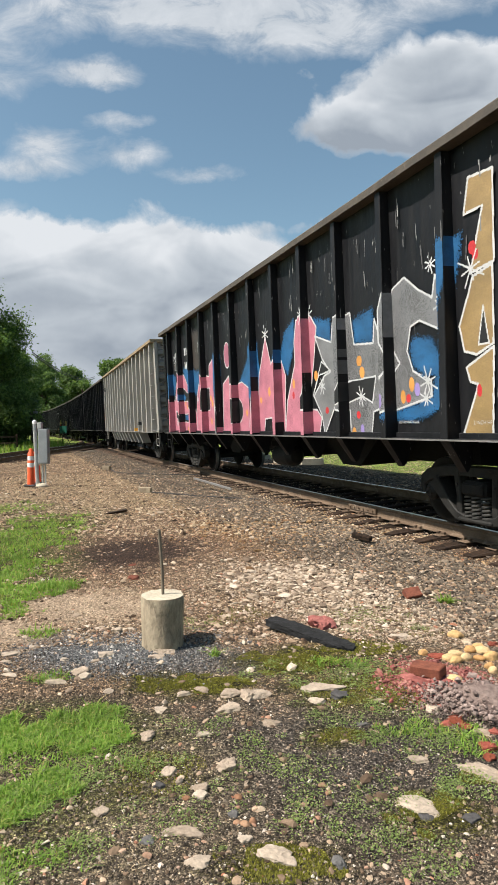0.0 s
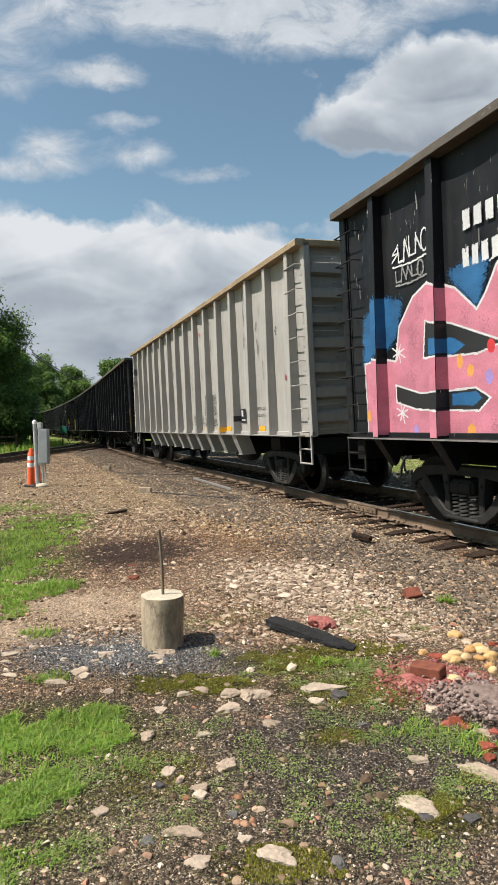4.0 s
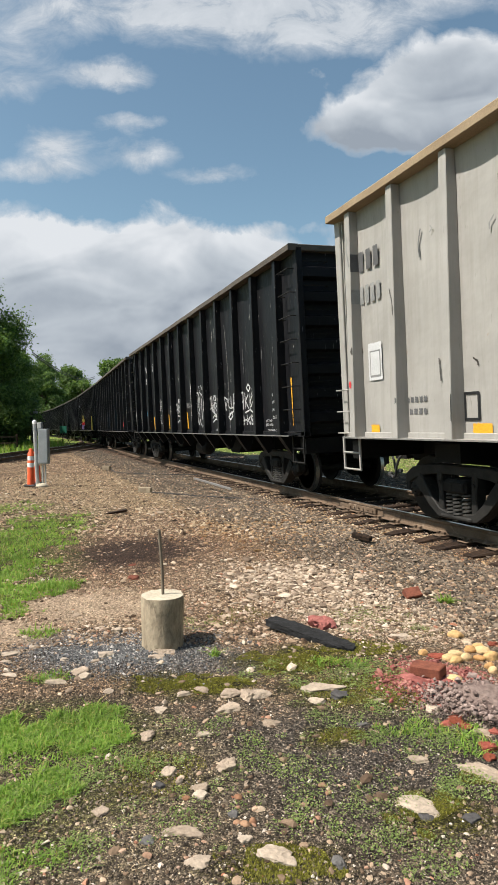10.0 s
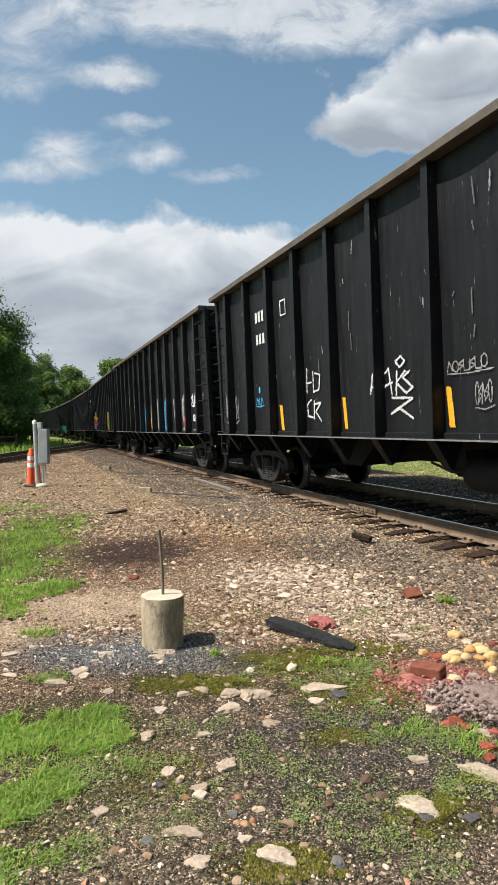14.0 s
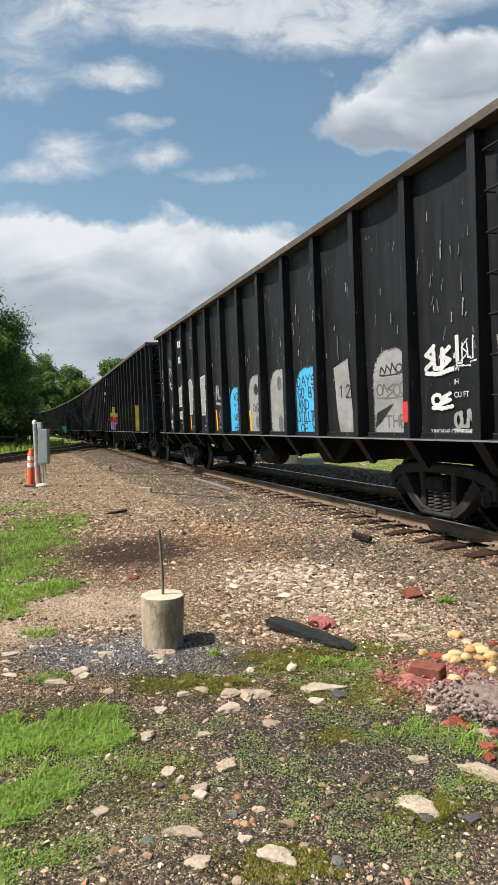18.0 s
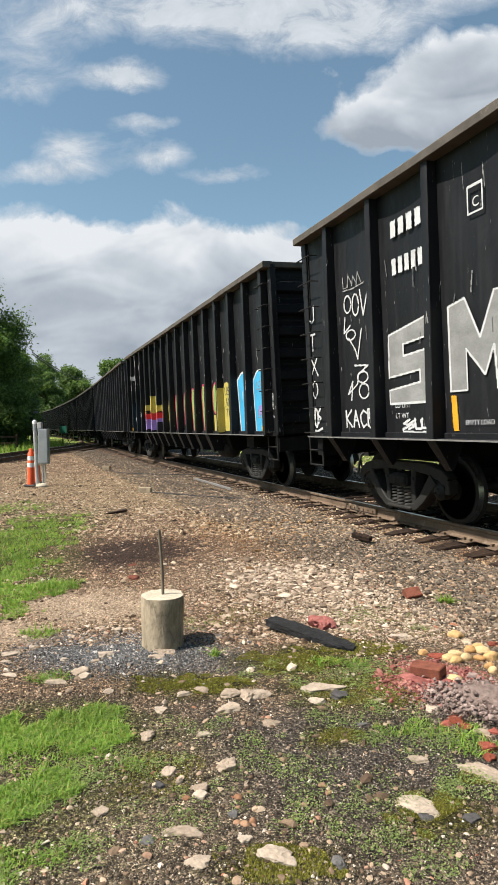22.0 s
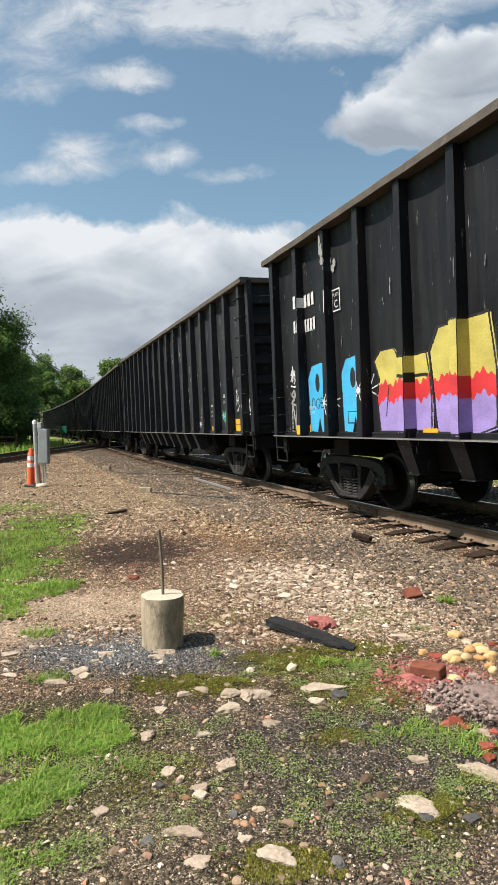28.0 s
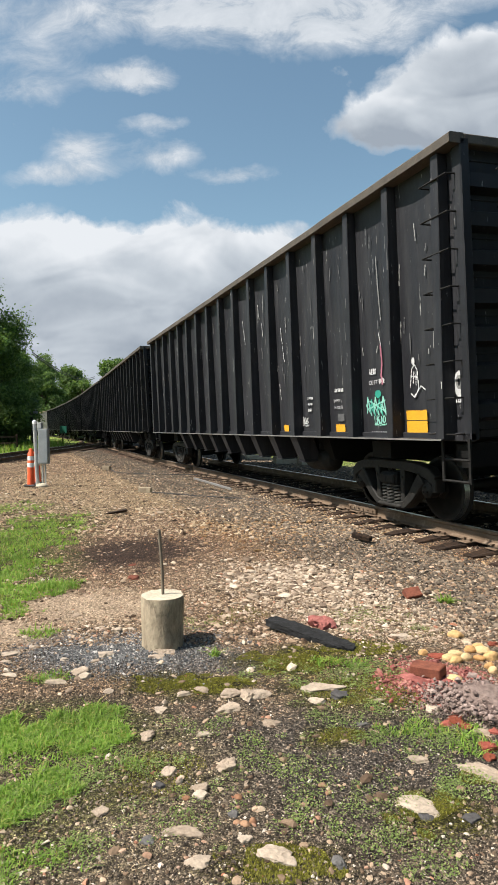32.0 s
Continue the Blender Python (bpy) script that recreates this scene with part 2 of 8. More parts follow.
def siding(t, d=0.0):
    """A point on the diverging track, t from 0 to 1 between its ends."""
    n = len(SIDING) - 1
    x = min(max(t * n, 0), n - 1e-6)
    i = int(x)
    g = lambda j: Vector((*SIDING[min(max(j, 0), n)], 0))
    a, b, c, e, u = g(i - 1), g(i), g(i + 1), g(i + 2), x - i
    p = 0.5 * ((2 * b) + (c - a) * u + (2 * a - 5 * b + 4 * c - e) * u * u + (3 * b - a - 3 * c + e) * u ** 3)
    v = 0.5 * ((c - a) + 2 * (2 * a - 5 * b + 4 * c - e) * u + 3 * (3 * b - a - 3 * c + e) * u * u)
    v.normalize()
    return p + Vector((v.y, -v.x, 0)) * d, v


def track_off(x, y):
    p = Vector((x, y, 0))
    s = p.dot(U)
    return p.dot(R) - CENTRE - bend(s), s


def ground_z(x, y):
    d, s = track_off(x, y)
    a = abs(d)
    bed = -0.02 * min(max((4.0 - a) / 2.4, 0), 1)
    if y > 10 and x < 2:
        q = abs(x - np.interp(y, [10, 14, 27, 35, 42, 48, 56, 66], [-10.8, -10.9, -11.4, -12.1, -12.3, -12.8, -14.3, -17.5]))
        bed = max(bed, 0.07 * (1 - min(max((q - 1.4) / 1.5, 0), 1)))
    bed -= 0.03 * min(max((1.75 - a) / 0.25, 0), 1)
    bed += max(min(d, 1.5), -1.5) * TILT * min(max((4.0 - a) / 2.4, 0), 1)
    far = min(max((math.hypot(x, y) - 30) / 60, 0), 1)
    rough = (noise.noise((x * 0.9, y * 0.9, 0.3)) * 0.035 + noise.noise((x * 3.1, y * 3.1, 1.7)) * 0.014 + noise.noise((x * 9, y * 9, 5.1)) * 0.006)
    rough *= 0.35 if a < 2.0 else 1.0
    # low mound of rubble beside the ballast
    m = 0.012 * math.exp(-(((x - 1.25) / 0.40) ** 2 + ((y - 3.3) / 0.35) ** 2))
    return bed + rough * (1 - far) + m


def stretch_lines(a, b, step, lo, hi, grow=1.16):
    """Grid lines: even between a and b, then wider and wider out to lo and hi."""
    mid = [a + step * i for i in range(int((b - a) / step) + 1)]
    up, x, h = [], mid[-1], step
    while x < hi:
        h *= grow
        x += h
        up.append(x)
    dn, x, h = [], a, step
    while x > lo:
        h *= grow
        x -= h
        dn.append(x)
    return dn[::-1] + mid + up


def build_ground():
    xs = stretch_lines(-3.5, 4.5, 0.06, -2500, 2500)
    ys = stretch_lines(1.6, 12.0, 0.06, -2500, 2500)
    v = [(x, y, ground_z(x, y)) for y in ys for x in xs]
    n = len(xs)
    f = [(r * n + c, r * n + c + 1, r * n + n + c + 1, r * n + n + c) for r in range(len(ys) - 1) for c in range(n - 1)]
    me = bpy.data.meshes.new("ground")
    me.from_pydata(v, [], f)
    me.materials.append(GROUND)
    me.polygons.foreach_set("use_smooth", [True] * len(f))
    ob = tagged(new("ground", me), "bare gravelly earth with moss, sand and grass patches", "ground", kind="structure")
    return ob
# ground: patches of sand, dark soil, blue-grey grit, moss, turf and rail ballast
def ground_material():
    m, nt, b = start("ground_earth", 0.95)
    geo = nt.nodes.new("ShaderNodeNewGeometry")
    pos = geo.outputs["Position"]
    flat = vec(nt, "MULTIPLY", pos, (1, 1, 0)).outputs[0]
    big = grain(nt, flat, 0.9, 4.0, 0.6)
    mid = grain(nt, flat, 5.0, 5.0, 0.7)
    fine = grain(nt, flat, 38.0, 4.0, 0.75)
    vo = nt.nodes.new("ShaderNodeTexVoronoi")
    vo.inputs["Scale"].default_value = 55.0
    nt.links.new(flat, vo.inputs["Vector"])
    pebble = vo.outputs["Color"]
    sep = nt.nodes.new("ShaderNodeSeparateColor")
    nt.links.new(pebble, sep.inputs[0])
    vo2 = nt.nodes.new("ShaderNodeTexVoronoi")
    vo2.inputs["Scale"].default_value = 170.0
    nt.links.new(flat, vo2.inputs["Vector"])
    sep2 = nt.nodes.new("ShaderNodeSeparateColor")
    nt.links.new(vo2.outputs["Color"], sep2.inputs[0])

    c = mix_rgb(nt, ramp(nt, big, [(0.35, 0.0), (0.65, 1.0)]), (0.15, 0.100, 0.062), (0.26, 0.175, 0.11))

    smooth = []

    def zone(c, col, cx, cy, rx, ry, amt=1.0, ragged=1.1, soft=0.35):
        d = vec(nt, "MULTIPLY", vec(nt, "SUBTRACT", flat, (cx, cy, 0)).outputs[0], (1 / rx, 1 / ry, 0))
        ln = nt.nodes.new("ShaderNodeVectorMath")
        ln.operation = "LENGTH"
        nt.links.new(d.outputs[0], ln.inputs[0])
        e = calc(nt, "ADD", ln.outputs["Value"], calc(nt, "MULTIPLY", calc(nt, "SUBTRACT", mid, 0.5), ragged * 2))
        k = ramp(nt, calc(nt, "MULTIPLY", e, 0.5), [(0.5 * (1 - soft), amt), (0.5 * (1 + soft), 0.0)])
        if col is SAND:
            smooth.append(k)
        return mix_rgb(nt, k, c, col)

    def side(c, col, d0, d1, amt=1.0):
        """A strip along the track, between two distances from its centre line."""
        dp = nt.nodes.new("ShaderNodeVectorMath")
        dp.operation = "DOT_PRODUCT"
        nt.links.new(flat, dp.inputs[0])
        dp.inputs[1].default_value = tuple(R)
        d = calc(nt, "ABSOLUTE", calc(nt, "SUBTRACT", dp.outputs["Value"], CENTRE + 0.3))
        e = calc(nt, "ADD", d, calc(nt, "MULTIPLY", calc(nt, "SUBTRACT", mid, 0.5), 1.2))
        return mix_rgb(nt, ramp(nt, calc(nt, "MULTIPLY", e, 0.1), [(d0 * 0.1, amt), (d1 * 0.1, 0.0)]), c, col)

    # lie of the land, from the far to the near
    for z in ZONES:
        c = zone(c, *z)
    c = side(c, (0.085, 0.070, 0.056), 3.0, 3.9, 0.9)
    c = side(c, (0.12, 0.055, 0.026), 1.2, 1.9, 0.5)
    # near-black strip between the rails: the train's shade painted into the ground
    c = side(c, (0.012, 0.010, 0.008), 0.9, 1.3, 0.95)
    dp = nt.nodes.new("ShaderNodeVectorMath")
    dp.operation = "DOT_PRODUCT"
    nt.links.new(flat, dp.inputs[0])
    dp.inputs[1].default_value = tuple(R)
    beyond = calc(nt, "ADD", dp.outputs["Value"], calc(nt, "MULTIPLY", calc(nt, "SUBTRACT", big, 0.5), 2.0))
    lawn = mix_rgb(nt, mid, (0.12, 0.17, 0.03), (0.19, 0.23, 0.055))
    c = mix_rgb(nt, ramp(nt, calc(nt, "MULTIPLY", beyond, 0.02), [(10.6 * 0.02, 0.0), (11.6 * 0.02, 1.0)]), c, lawn)
    sy = nt.nodes.new("ShaderNodeSeparateXYZ")
    nt.links.new(flat, sy.inputs[0])
    left = calc(nt, "ADD", calc(nt, "MULTIPLY", sy.outputs[0], -1.0), calc(nt, "MULTIPLY", calc(nt, "SUBTRACT", big, 0.5), 3.0))
    c = mix_rgb(nt, ramp(nt, calc(nt, "MULTIPLY", left, 0.02), [(12.6 * 0.02, 0.0), (13.8 * 0.02, 1.0)]), c, lawn)
    # pebbles, but for the fine sand
    coarse = calc(nt, "SUBTRACT", 1.0, calc(nt, "MULTIPLY", calc(nt, "MAXIMUM", *smooth), 0.7))
    c = mix_rgb(nt, calc(nt, "MULTIPLY", coarse, 0.7), c, mix_rgb(nt, 1.0, c, ramp(nt, sep.outputs[0], [(0.0, 0.35), (0.5, 0.8), (0.8, 1.15), (0.94, 1.6), (1.0, 2.4)]), "MULTIPLY"))
    c = mix_rgb(nt, calc(nt, "MULTIPLY", coarse, 0.9), c, mix_rgb(nt, 1.0, c, ramp(nt, sep2.outputs[0], [(0.0, 0.12), (0.45, 0.62), (0.75, 1.15), (0.92, 2.1), (1.0, 3.8)]), "MULTIPLY"))
    c = mix_rgb(nt, 0.85, c, mix_rgb(nt, 1.0, c, ramp(nt, fine, [(0.28, 0.3), (0.72, 1.6)]), "MULTIPLY"))
    c = mix_rgb(nt, 0.6, c, mix_rgb(nt, 1.0, c, ramp(nt, mid, [(0.3, 0.55), (0.7, 1.35)]), "MULTIPLY"))
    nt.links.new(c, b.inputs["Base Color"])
    bp = nt.nodes.new("ShaderNodeBump")
    bp.inputs["Strength"].default_value = 1.0
    bp.inputs["Distance"].default_value = 0.03
    h = calc(nt, "ADD", fine, calc(nt, "MULTIPLY", vo.outputs["Distance"], -0.6))
    nt.links.new(h, bp.inputs["Height"])
    nt.links.new(bp.outputs[0], b.inputs["Normal"])
    return m


SAND, SOIL, GRIT, MOSS, TURF = (0.40, 0.295, 0.205), (0.050, 0.031, 0.022), (0.125, 0.122, 0.122), (0.072, 0.066, 0.012), (0.085, 0.085, 0.026)
ZONES = [  # colour, centre, half sizes, amount, raggedness
    ((0.265, 0.190, 0.116), -3.0, 15.0, 6.5, 5.0, 0.8),
    ((0.32, 0.19, 0.075), -0.15, 9.0, 1.0, 1.0, 0.75),
    ((0.17, 0.108, 0.070), -1.3, 8.3, 1.5, 2.0, 0.8),
    (SOIL, -1.45, 7.4, 0.85, 0.95, 1.0),
    (TURF, -3.15, 7.7, 0.85, 3.2, 1.0),
    (TURF, -2.35, 6.0, 0.5, 1.3, 0.9),
    (TURF, -4.4, 11.4, 0.7, 1.2, 0.6),
    ((0.27, 0.20, 0.14), 0.4, 6.0, 1.0, 0.85, 0.7),
    ((0.26, 0.21, 0.15), 1.05, 4.9, 0.65, 0.7, 0.75),
    (SAND, -1.35, 5.15, 0.62, 0.5, 0.95),
    (SAND, -1.75, 4.45, 0.4, 0.32, 0.9),
    (GRIT, -1.05, 4.12, 0.48, 0.34, 0.95),
    ((0.105, 0.098, 0.094), -0.4, 3.88, 0.55, 0.27, 0.85),
    ((0.118, 0.092, 0.067), 0.0, 2.45, 2.2, 1.05, 0.95),
    ((0.062, 0.057, 0.054), 0.55, 2.75, 0.7, 0.5, 0.6),
    ((0.23, 0.182, 0.118), -0.65, 2.4, 0.55, 0.55, 0.75),
    (MOSS, -0.36, 3.55, 0.38, 0.17, 0.95),
    (MOSS, 0.3, 3.9, 0.34, 0.26, 0.95),
    (MOSS, 0.72, 4.1, 0.32, 0.2, 0.8),
    (MOSS, 1.0, 4.75, 0.5, 0.45, 0.45),
    (MOSS, 0.6, 3.42, 0.4, 0.3, 0.7),
    (MOSS, 0.72, 2.33, 0.2, 0.16, 0.9),
    (MOSS, 0.08, 2.05, 0.22, 0.12, 0.9),
    (MOSS, 0.41, 2.9, 0.16, 0.1, 0.8),
    (MOSS, -0.45, 2.62, 0.3, 0.2, 0.5),
    (TURF, -1.0, 3.0, 0.55, 0.28, 0.9),
    (TURF, -0.9, 2.35, 0.4, 0.35, 0.8),
    ((0.22, 0.085, 0.072), 1.05, 3.5, 0.26, 0.24, 0.95),
    ((0.125, 0.092, 0.082), 1.24, 3.25, 0.28, 0.22, 0.95),
]
GROUND = ground_material()
# ---------------------------------------------------------------- rails, ties
RAIL_PROFILE = [(-0.07, 0), (0.07, 0), (0.07, 0.012), (0.012, 0.035), (0.010, 0.125), (0.036, 0.14), (0.037, 0.165), (0.03, 0.176),
                (-0.03, 0.176), (-0.037, 0.165), (-0.036, 0.14), (-0.010, 0.125), (-0.012, 0.035), (-0.07, 0.012)]


def rail_mesh(name, pts, z0):
    """A rail's section swept along points (each: place, way across)."""
    sh = Shape()
    n = len(RAIL_PROFILE)
    v, f, mi = [], [], []
    for p, q in pts:
        for a, b in RAIL_PROFILE:
            v.append((p.x + q.x * a, p.y + q.y * a, z0 + p.z + b))
    for k in range(len(pts) - 1):
        for i in range(n):
            j = (i + 1) % n
            f.append((k * n + i, k * n + j, k * n + n + j, k * n + n + i))
            mi.append(1 if i == 7 else 0)
    sh.v, sh.f, sh.m = v, f, mi
    return sh.mesh(name, [RAIL, TREAD])


def across(s):
    k = bend(s + 0.5) - bend(s - 0.5)
    return (R - U * k).normalized()


def tie_mesh(seed, length=2.6):
    rnd = random.Random(seed)
    sh = Shape()
    nx = 12
    v, f = [], []
    for i in range(nx + 1):
        x = -length / 2 + length * i / nx
        j = lambda a: rnd.uniform(-a, a)
        e = 0.02 if i in (0, nx) else 0.0
        v += [(x + j(0.02), -0.112 + e + j(0.006), -0.17), (x + j(0.02), -0.114 + e + j(0.008), -0.02 + j(0.006)), (x + j(0.02), -0.095 + e + j(0.01), -e + j(0.006)),
              (x + j(0.02), j(0.02), -0.012 - e * 0.5 + j(0.005)), (x + j(0.02), 0.095 - e + j(0.01), -e + j(0.006)),
              (x + j(0.02), 0.114 - e + j(0.008), -0.02 + j(0.006)), (x + j(0.02), 0.112 - e + j(0.006), -0.17)]
    for i in range(nx):
        for k in range(7):
            q = (k + 1) % 7
            f.append((i * 7 + k, i * 7 + q, i * 7 + 7 + q, i * 7 + 7 + k))
    f += [(6, 5, 4, 3, 2, 1, 0), tuple(range(nx * 7, nx * 7 + 7))]
    return sh.add(v, f).mesh("tie", TIE)


def build_track():
    tr = thing("railway_track", "rusty steel rails on dark splintered timber ties", "track")
    tagged(tr, kind="structure")
    ss = [-120 + 4 * i for i in range(35)] + [20 + 2.5 * i for i in range(64)]
    for d in (-0.753, 0.753):
        part("rail", rail_mesh("rail", [(line(s, d), across(s)) for s in ss], RAIL_Z - 0.176), None, tr, "worn steel rail with a polished head")
    ties = [tie_mesh(k) for k in range(6)]
    plate = Shape().box(-0.18, 0.18, -0.095, 0.095, 0, 0.014, b=0.004)
    for sy in (-1, 1):
        plate.tube((0.09, sy * 0.06, 0.0), (0.09, sy * 0.06, 0.04), 0.012, 6)
        plate.tube((-0.09, sy * 0.06, 0.0), (-0.09, sy * 0.06, 0.04), 0.012, 6)
        plate.box(-0.10, -0.06, sy * 0.06 - 0.015, sy * 0.06 + 0.015, 0.035, 0.05)
    plate_me = plate.mesh("tie_plate", RAIL)
    rnd = random.Random(4)
    s = -30.0
    while s < 118:
        p, q = line(s), across(s)
        turn = Matrix.Rotation(math.atan2(q.y, q.x) + rnd.uniform(-0.03, 0.03), 4, "Z")
        lie = Matrix.Translation((p.x + rnd.uniform(-0.05, 0.05), p.y, RAIL_Z - 0.19 + rnd.uniform(-0.012, 0.004))) @ turn @ Matrix.Rotation(-TILT, 4, "Y")
        part("tie", ties[rnd.randrange(6)], None, tr, at=lie)
        if 0 < s < 40:
            for d in (-0.753, 0.753):
                w = line(s, d)
                part("tie_plate", plate_me, None, tr, at=Matrix.Translation((w.x, w.y, RAIL_Z - 0.19 + w.z)) @ turn @ Matrix.Rotation(-TILT, 4, "Y"))
        s += 0.535 + rnd.uniform(-0.04, 0.04)
    # joint bars on the near rail
    for s in (9.3, 21.2):
        w, q = line(s, -0.753), across(s)
        bar = Shape().box(-0.022, 0.022, -0.45, 0.45, 0.035, 0.13, b=0.006)
        for k in range(6):
            bar.tube((-0.022, -0.37 + k * 0.148, 0.085), (-0.045, -0.37 + k * 0.148, 0.085), 0.017, 6)
        part("joint_bar", bar, RAIL, tr, at=Matrix.Translation((w.x - q.x * 0.035, w.y - q.y * 0.035, RAIL_Z - 0.176 + w.z)) @ Matrix.Rotation(math.atan2(q.y, q.x), 4, "Z"))

    sd = thing("siding_track", "rusty siding rails diverging through low weeds", "track")
    tagged(sd, kind="structure")
    for d in (-0.753, 0.753):
        pts = []
        for i in range(61):
            p, v = siding(i / 60, d)
            pts.append((p, Vector((v.y, -v.x, 0))))
        part("rail", rail_mesh("rail", pts, 0.095), None, sd)
    for i in range(118):
        p, v = siding(0.28 + 0.66 * i / 118)
        part("tie", ties[i % 6], None, sd, at=Matrix.Translation((p.x, p.y, 0.085)) @ Matrix.Rotation(math.atan2(-v.x, v.y), 4, "Z"))
# ---------------------------------------------------------------- freight cars
# Own space of a car: x along the track (+x away from the eye), +y towards the eye's side, z = 0 on the rail head.
SILL, TOP, HALF = 1.211, 4.685, 1.394     # side sill's lower edge, top edge, side sheet's distance from the middle


class Kind:
    """The numbers and shared meshes of one kind of car in one paint."""

    def __init__(self, kind, paint, coping, length):
        self.kind, self.paint, self.coping, self.length = kind, paint, coping, length
        self.posts = [length / 2 - 1.062 - 1.298 * i for i in range(12, -1, -1)] if kind == 1 else ([(i - 7.5) * 1.1033 for i in range(16)] if paint is GREY else [(i - 8) * 1.062 for i in range(17)])
        self.truck_x = length / 2 - (2.22 if kind == 1 else 2.25)
        self.pw = 0.066 if kind == 1 else 0.071       # half width of a post
        self.pd, self.pt = 0.20, 0.13                  # depth of a post at its foot and at its head
        self.meshes = {}

    def deep(self, z):
        """A post's depth at a height."""
        return self.pd + (self.pt - self.pd) * min(max((z - SILL) / (TOP - 0.13 - SILL), 0), 1)

    def get(self, name, make):
        if name not in self.meshes:
            self.meshes[name] = make()
        return self.meshes[name]


def sheet(K):
    """The side sheet, dished between its posts."""
    sh = Shape()
    h = K.length / 2 - 0.02
    edges = [-h] + K.posts + [h]
    xs, amp = [], []
    for a, b in zip(edges, edges[1:]):
        for k in range(5):
            xs.append(a + (b - a) * k / 5)
            amp.append(math.sin(math.pi * k / 5) ** 0.8 if k else 0)
    xs.append(h), amp.append(0)
    zs = [SILL + 0.05, SILL + 0.41, SILL + 1.06, SILL + 1.77, SILL + 2.48, TOP - 0.59, TOP - 0.35, TOP - 0.19, TOP - 0.07]
    zw = [0.0, 0.1, 0.15, 0.2, 0.4, 1.0, 0.9, 0.4, 0.0]
    v, f = [], []
    for off, out in ((0, 1), (-0.015, 0)):
        for z, w in zip(zs, zw):
            for x, a in zip(xs, amp):
                wob = (noise.noise((x * 0.8, z * 0.9, 3.0 + K.kind)) - 0.6) * 0.016 * a
                v.append((x, HALF + off - 0.03 * a * w + min(wob, 0), z))
    nx, nz = len(xs), len(zs)
    for o, flip in ((0, False), (nx * nz, True)):
        for r in range(nz - 1):
            for c in range(nx - 1):
                q = (o + r * nx + c, o + r * nx + c + 1, o + r * nx + nx + c + 1, o + r * nx + nx + c)
                f.append(q[::-1] if flip else q)
    for c in range(nx - 1):
        f.append((c, c + 1, nx * nz + c + 1, nx * nz + c))
        t = (nz - 1) * nx
        f.append((t + c, t + c + 1, nx * nz + t + c + 1, nx * nz + t + c))
    for c in (0, nx - 1):
        for r in range(nz - 1):
            f.append((r * nx + c, r * nx + nx + c, nx * nz + r * nx + nx + c, nx * nz + r * nx + c))
    return sh.add(v, f).mesh("side_sheet", K.paint, True)


def post(K):
    """A pressed hat-section post, a little wider at its foot."""
    sh = Shape()
    w = K.pw
    v = []
    for z, k in ((SILL + 0.005, 1), (SILL + 1.06, 1), (TOP - 0.59, 1), (TOP - 0.13, 0.95)):
        d, dd = K.deep(z), 1
        for x, y in ((-w * k, 0), (-w * k, d * dd - 0.008), (-w * k + 0.008, d * dd), (w * k - 0.008, d * dd), (w * k, d * dd - 0.008), (w * k, 0)):
            v.append((x, y, z))
    f = []
    for r in range(3):
        for c in range(5):
            f.append((r * 6 + c, r * 6 + c + 1, r * 6 + 7 + c, r * 6 + 6 + c))
        f.append((r * 6 + 5, r * 6, r * 6 + 6, r * 6 + 11))
    f += [(5, 4, 3, 2, 1, 0), (18, 19, 20, 21, 22, 23)]
    return sh.add(v, f).mesh("post", K.paint)


def foot(K):
    """What hangs under a post: a slanting strut with a web, or the tub's rib."""
    sh = Shape()
    if K.kind == 1:
        a, b, w = (0.20, SILL), (-0.10, SILL - 0.39), 0.088
        sh.add([(-w, a[0] - 0.03, a[1]), (w, a[0] - 0.03, a[1]), (w * 0.75, b[0], b[1]), (-w * 0.75, b[0], b[1]),
                (-w, a[0] - 0.0, a[1]), (w, a[0] - 0.0, a[1]), (w * 0.75, b[0] + 0.03, b[1] - 0.02), (-w * 0.75, b[0] + 0.03, b[1] - 0.02)],
               [(0, 1, 2, 3), (4, 7, 6, 5), (0, 4, 5, 1), (3, 2, 6, 7), (0, 3, 7, 4), (1, 5, 6, 2)])
        sh.prism([(a[0] - 0.03, a[1]), (b[0], b[1]), (b[0] - 0.05, b[1]), (b[0] - 0.24, a[1])], -0.012, 0.012, "x")
        return sh.mesh("strut", K.paint)
    w = 0.147
    v = []
    for z, y0, y1, k in ((SILL, -0.14, 0.203, 1.0), (SILL - 0.47, -0.31, 0.024, 0.80)):
        v += [(-w * k, y0, z), (w * k, y0, z), (w * k, y1, z), (-w * k, y1, z)]
    sh.add(v, [(0, 3, 2, 1), (4, 5, 6, 7), (0, 1, 5, 4), (1, 2, 6, 5), (2, 3, 7, 6), (3, 0, 4, 7)])
    sh.box(-w * 0.9, w * 0.9, -0.31, 0.047, SILL - 0.493, SILL - 0.475)
    return sh.mesh("tub_rib", K.paint)


def rung_mesh(K):
    """A rung with its bolted feet, 0.5 m long."""
    sh = Shape()
    sh.pipe([(-0.25, 0.01, 0), (-0.25, 0.15, 0), (0.25, 0.15, 0), (0.25, 0.01, 0)], 0.011, 6)
    return sh.mesh("rung", K.paint if K.paint is GREY else STEEL, True)


def add_rungs(K, car, m, x, z0, z1, n):
    for i in range(n):
        part("rung", K.get("rung", lambda: rung_mesh(K)), None, car, at=(m or Matrix()) @ Matrix.Translation((x, HALF, z0 + (z1 - z0) * i / (n - 1))))


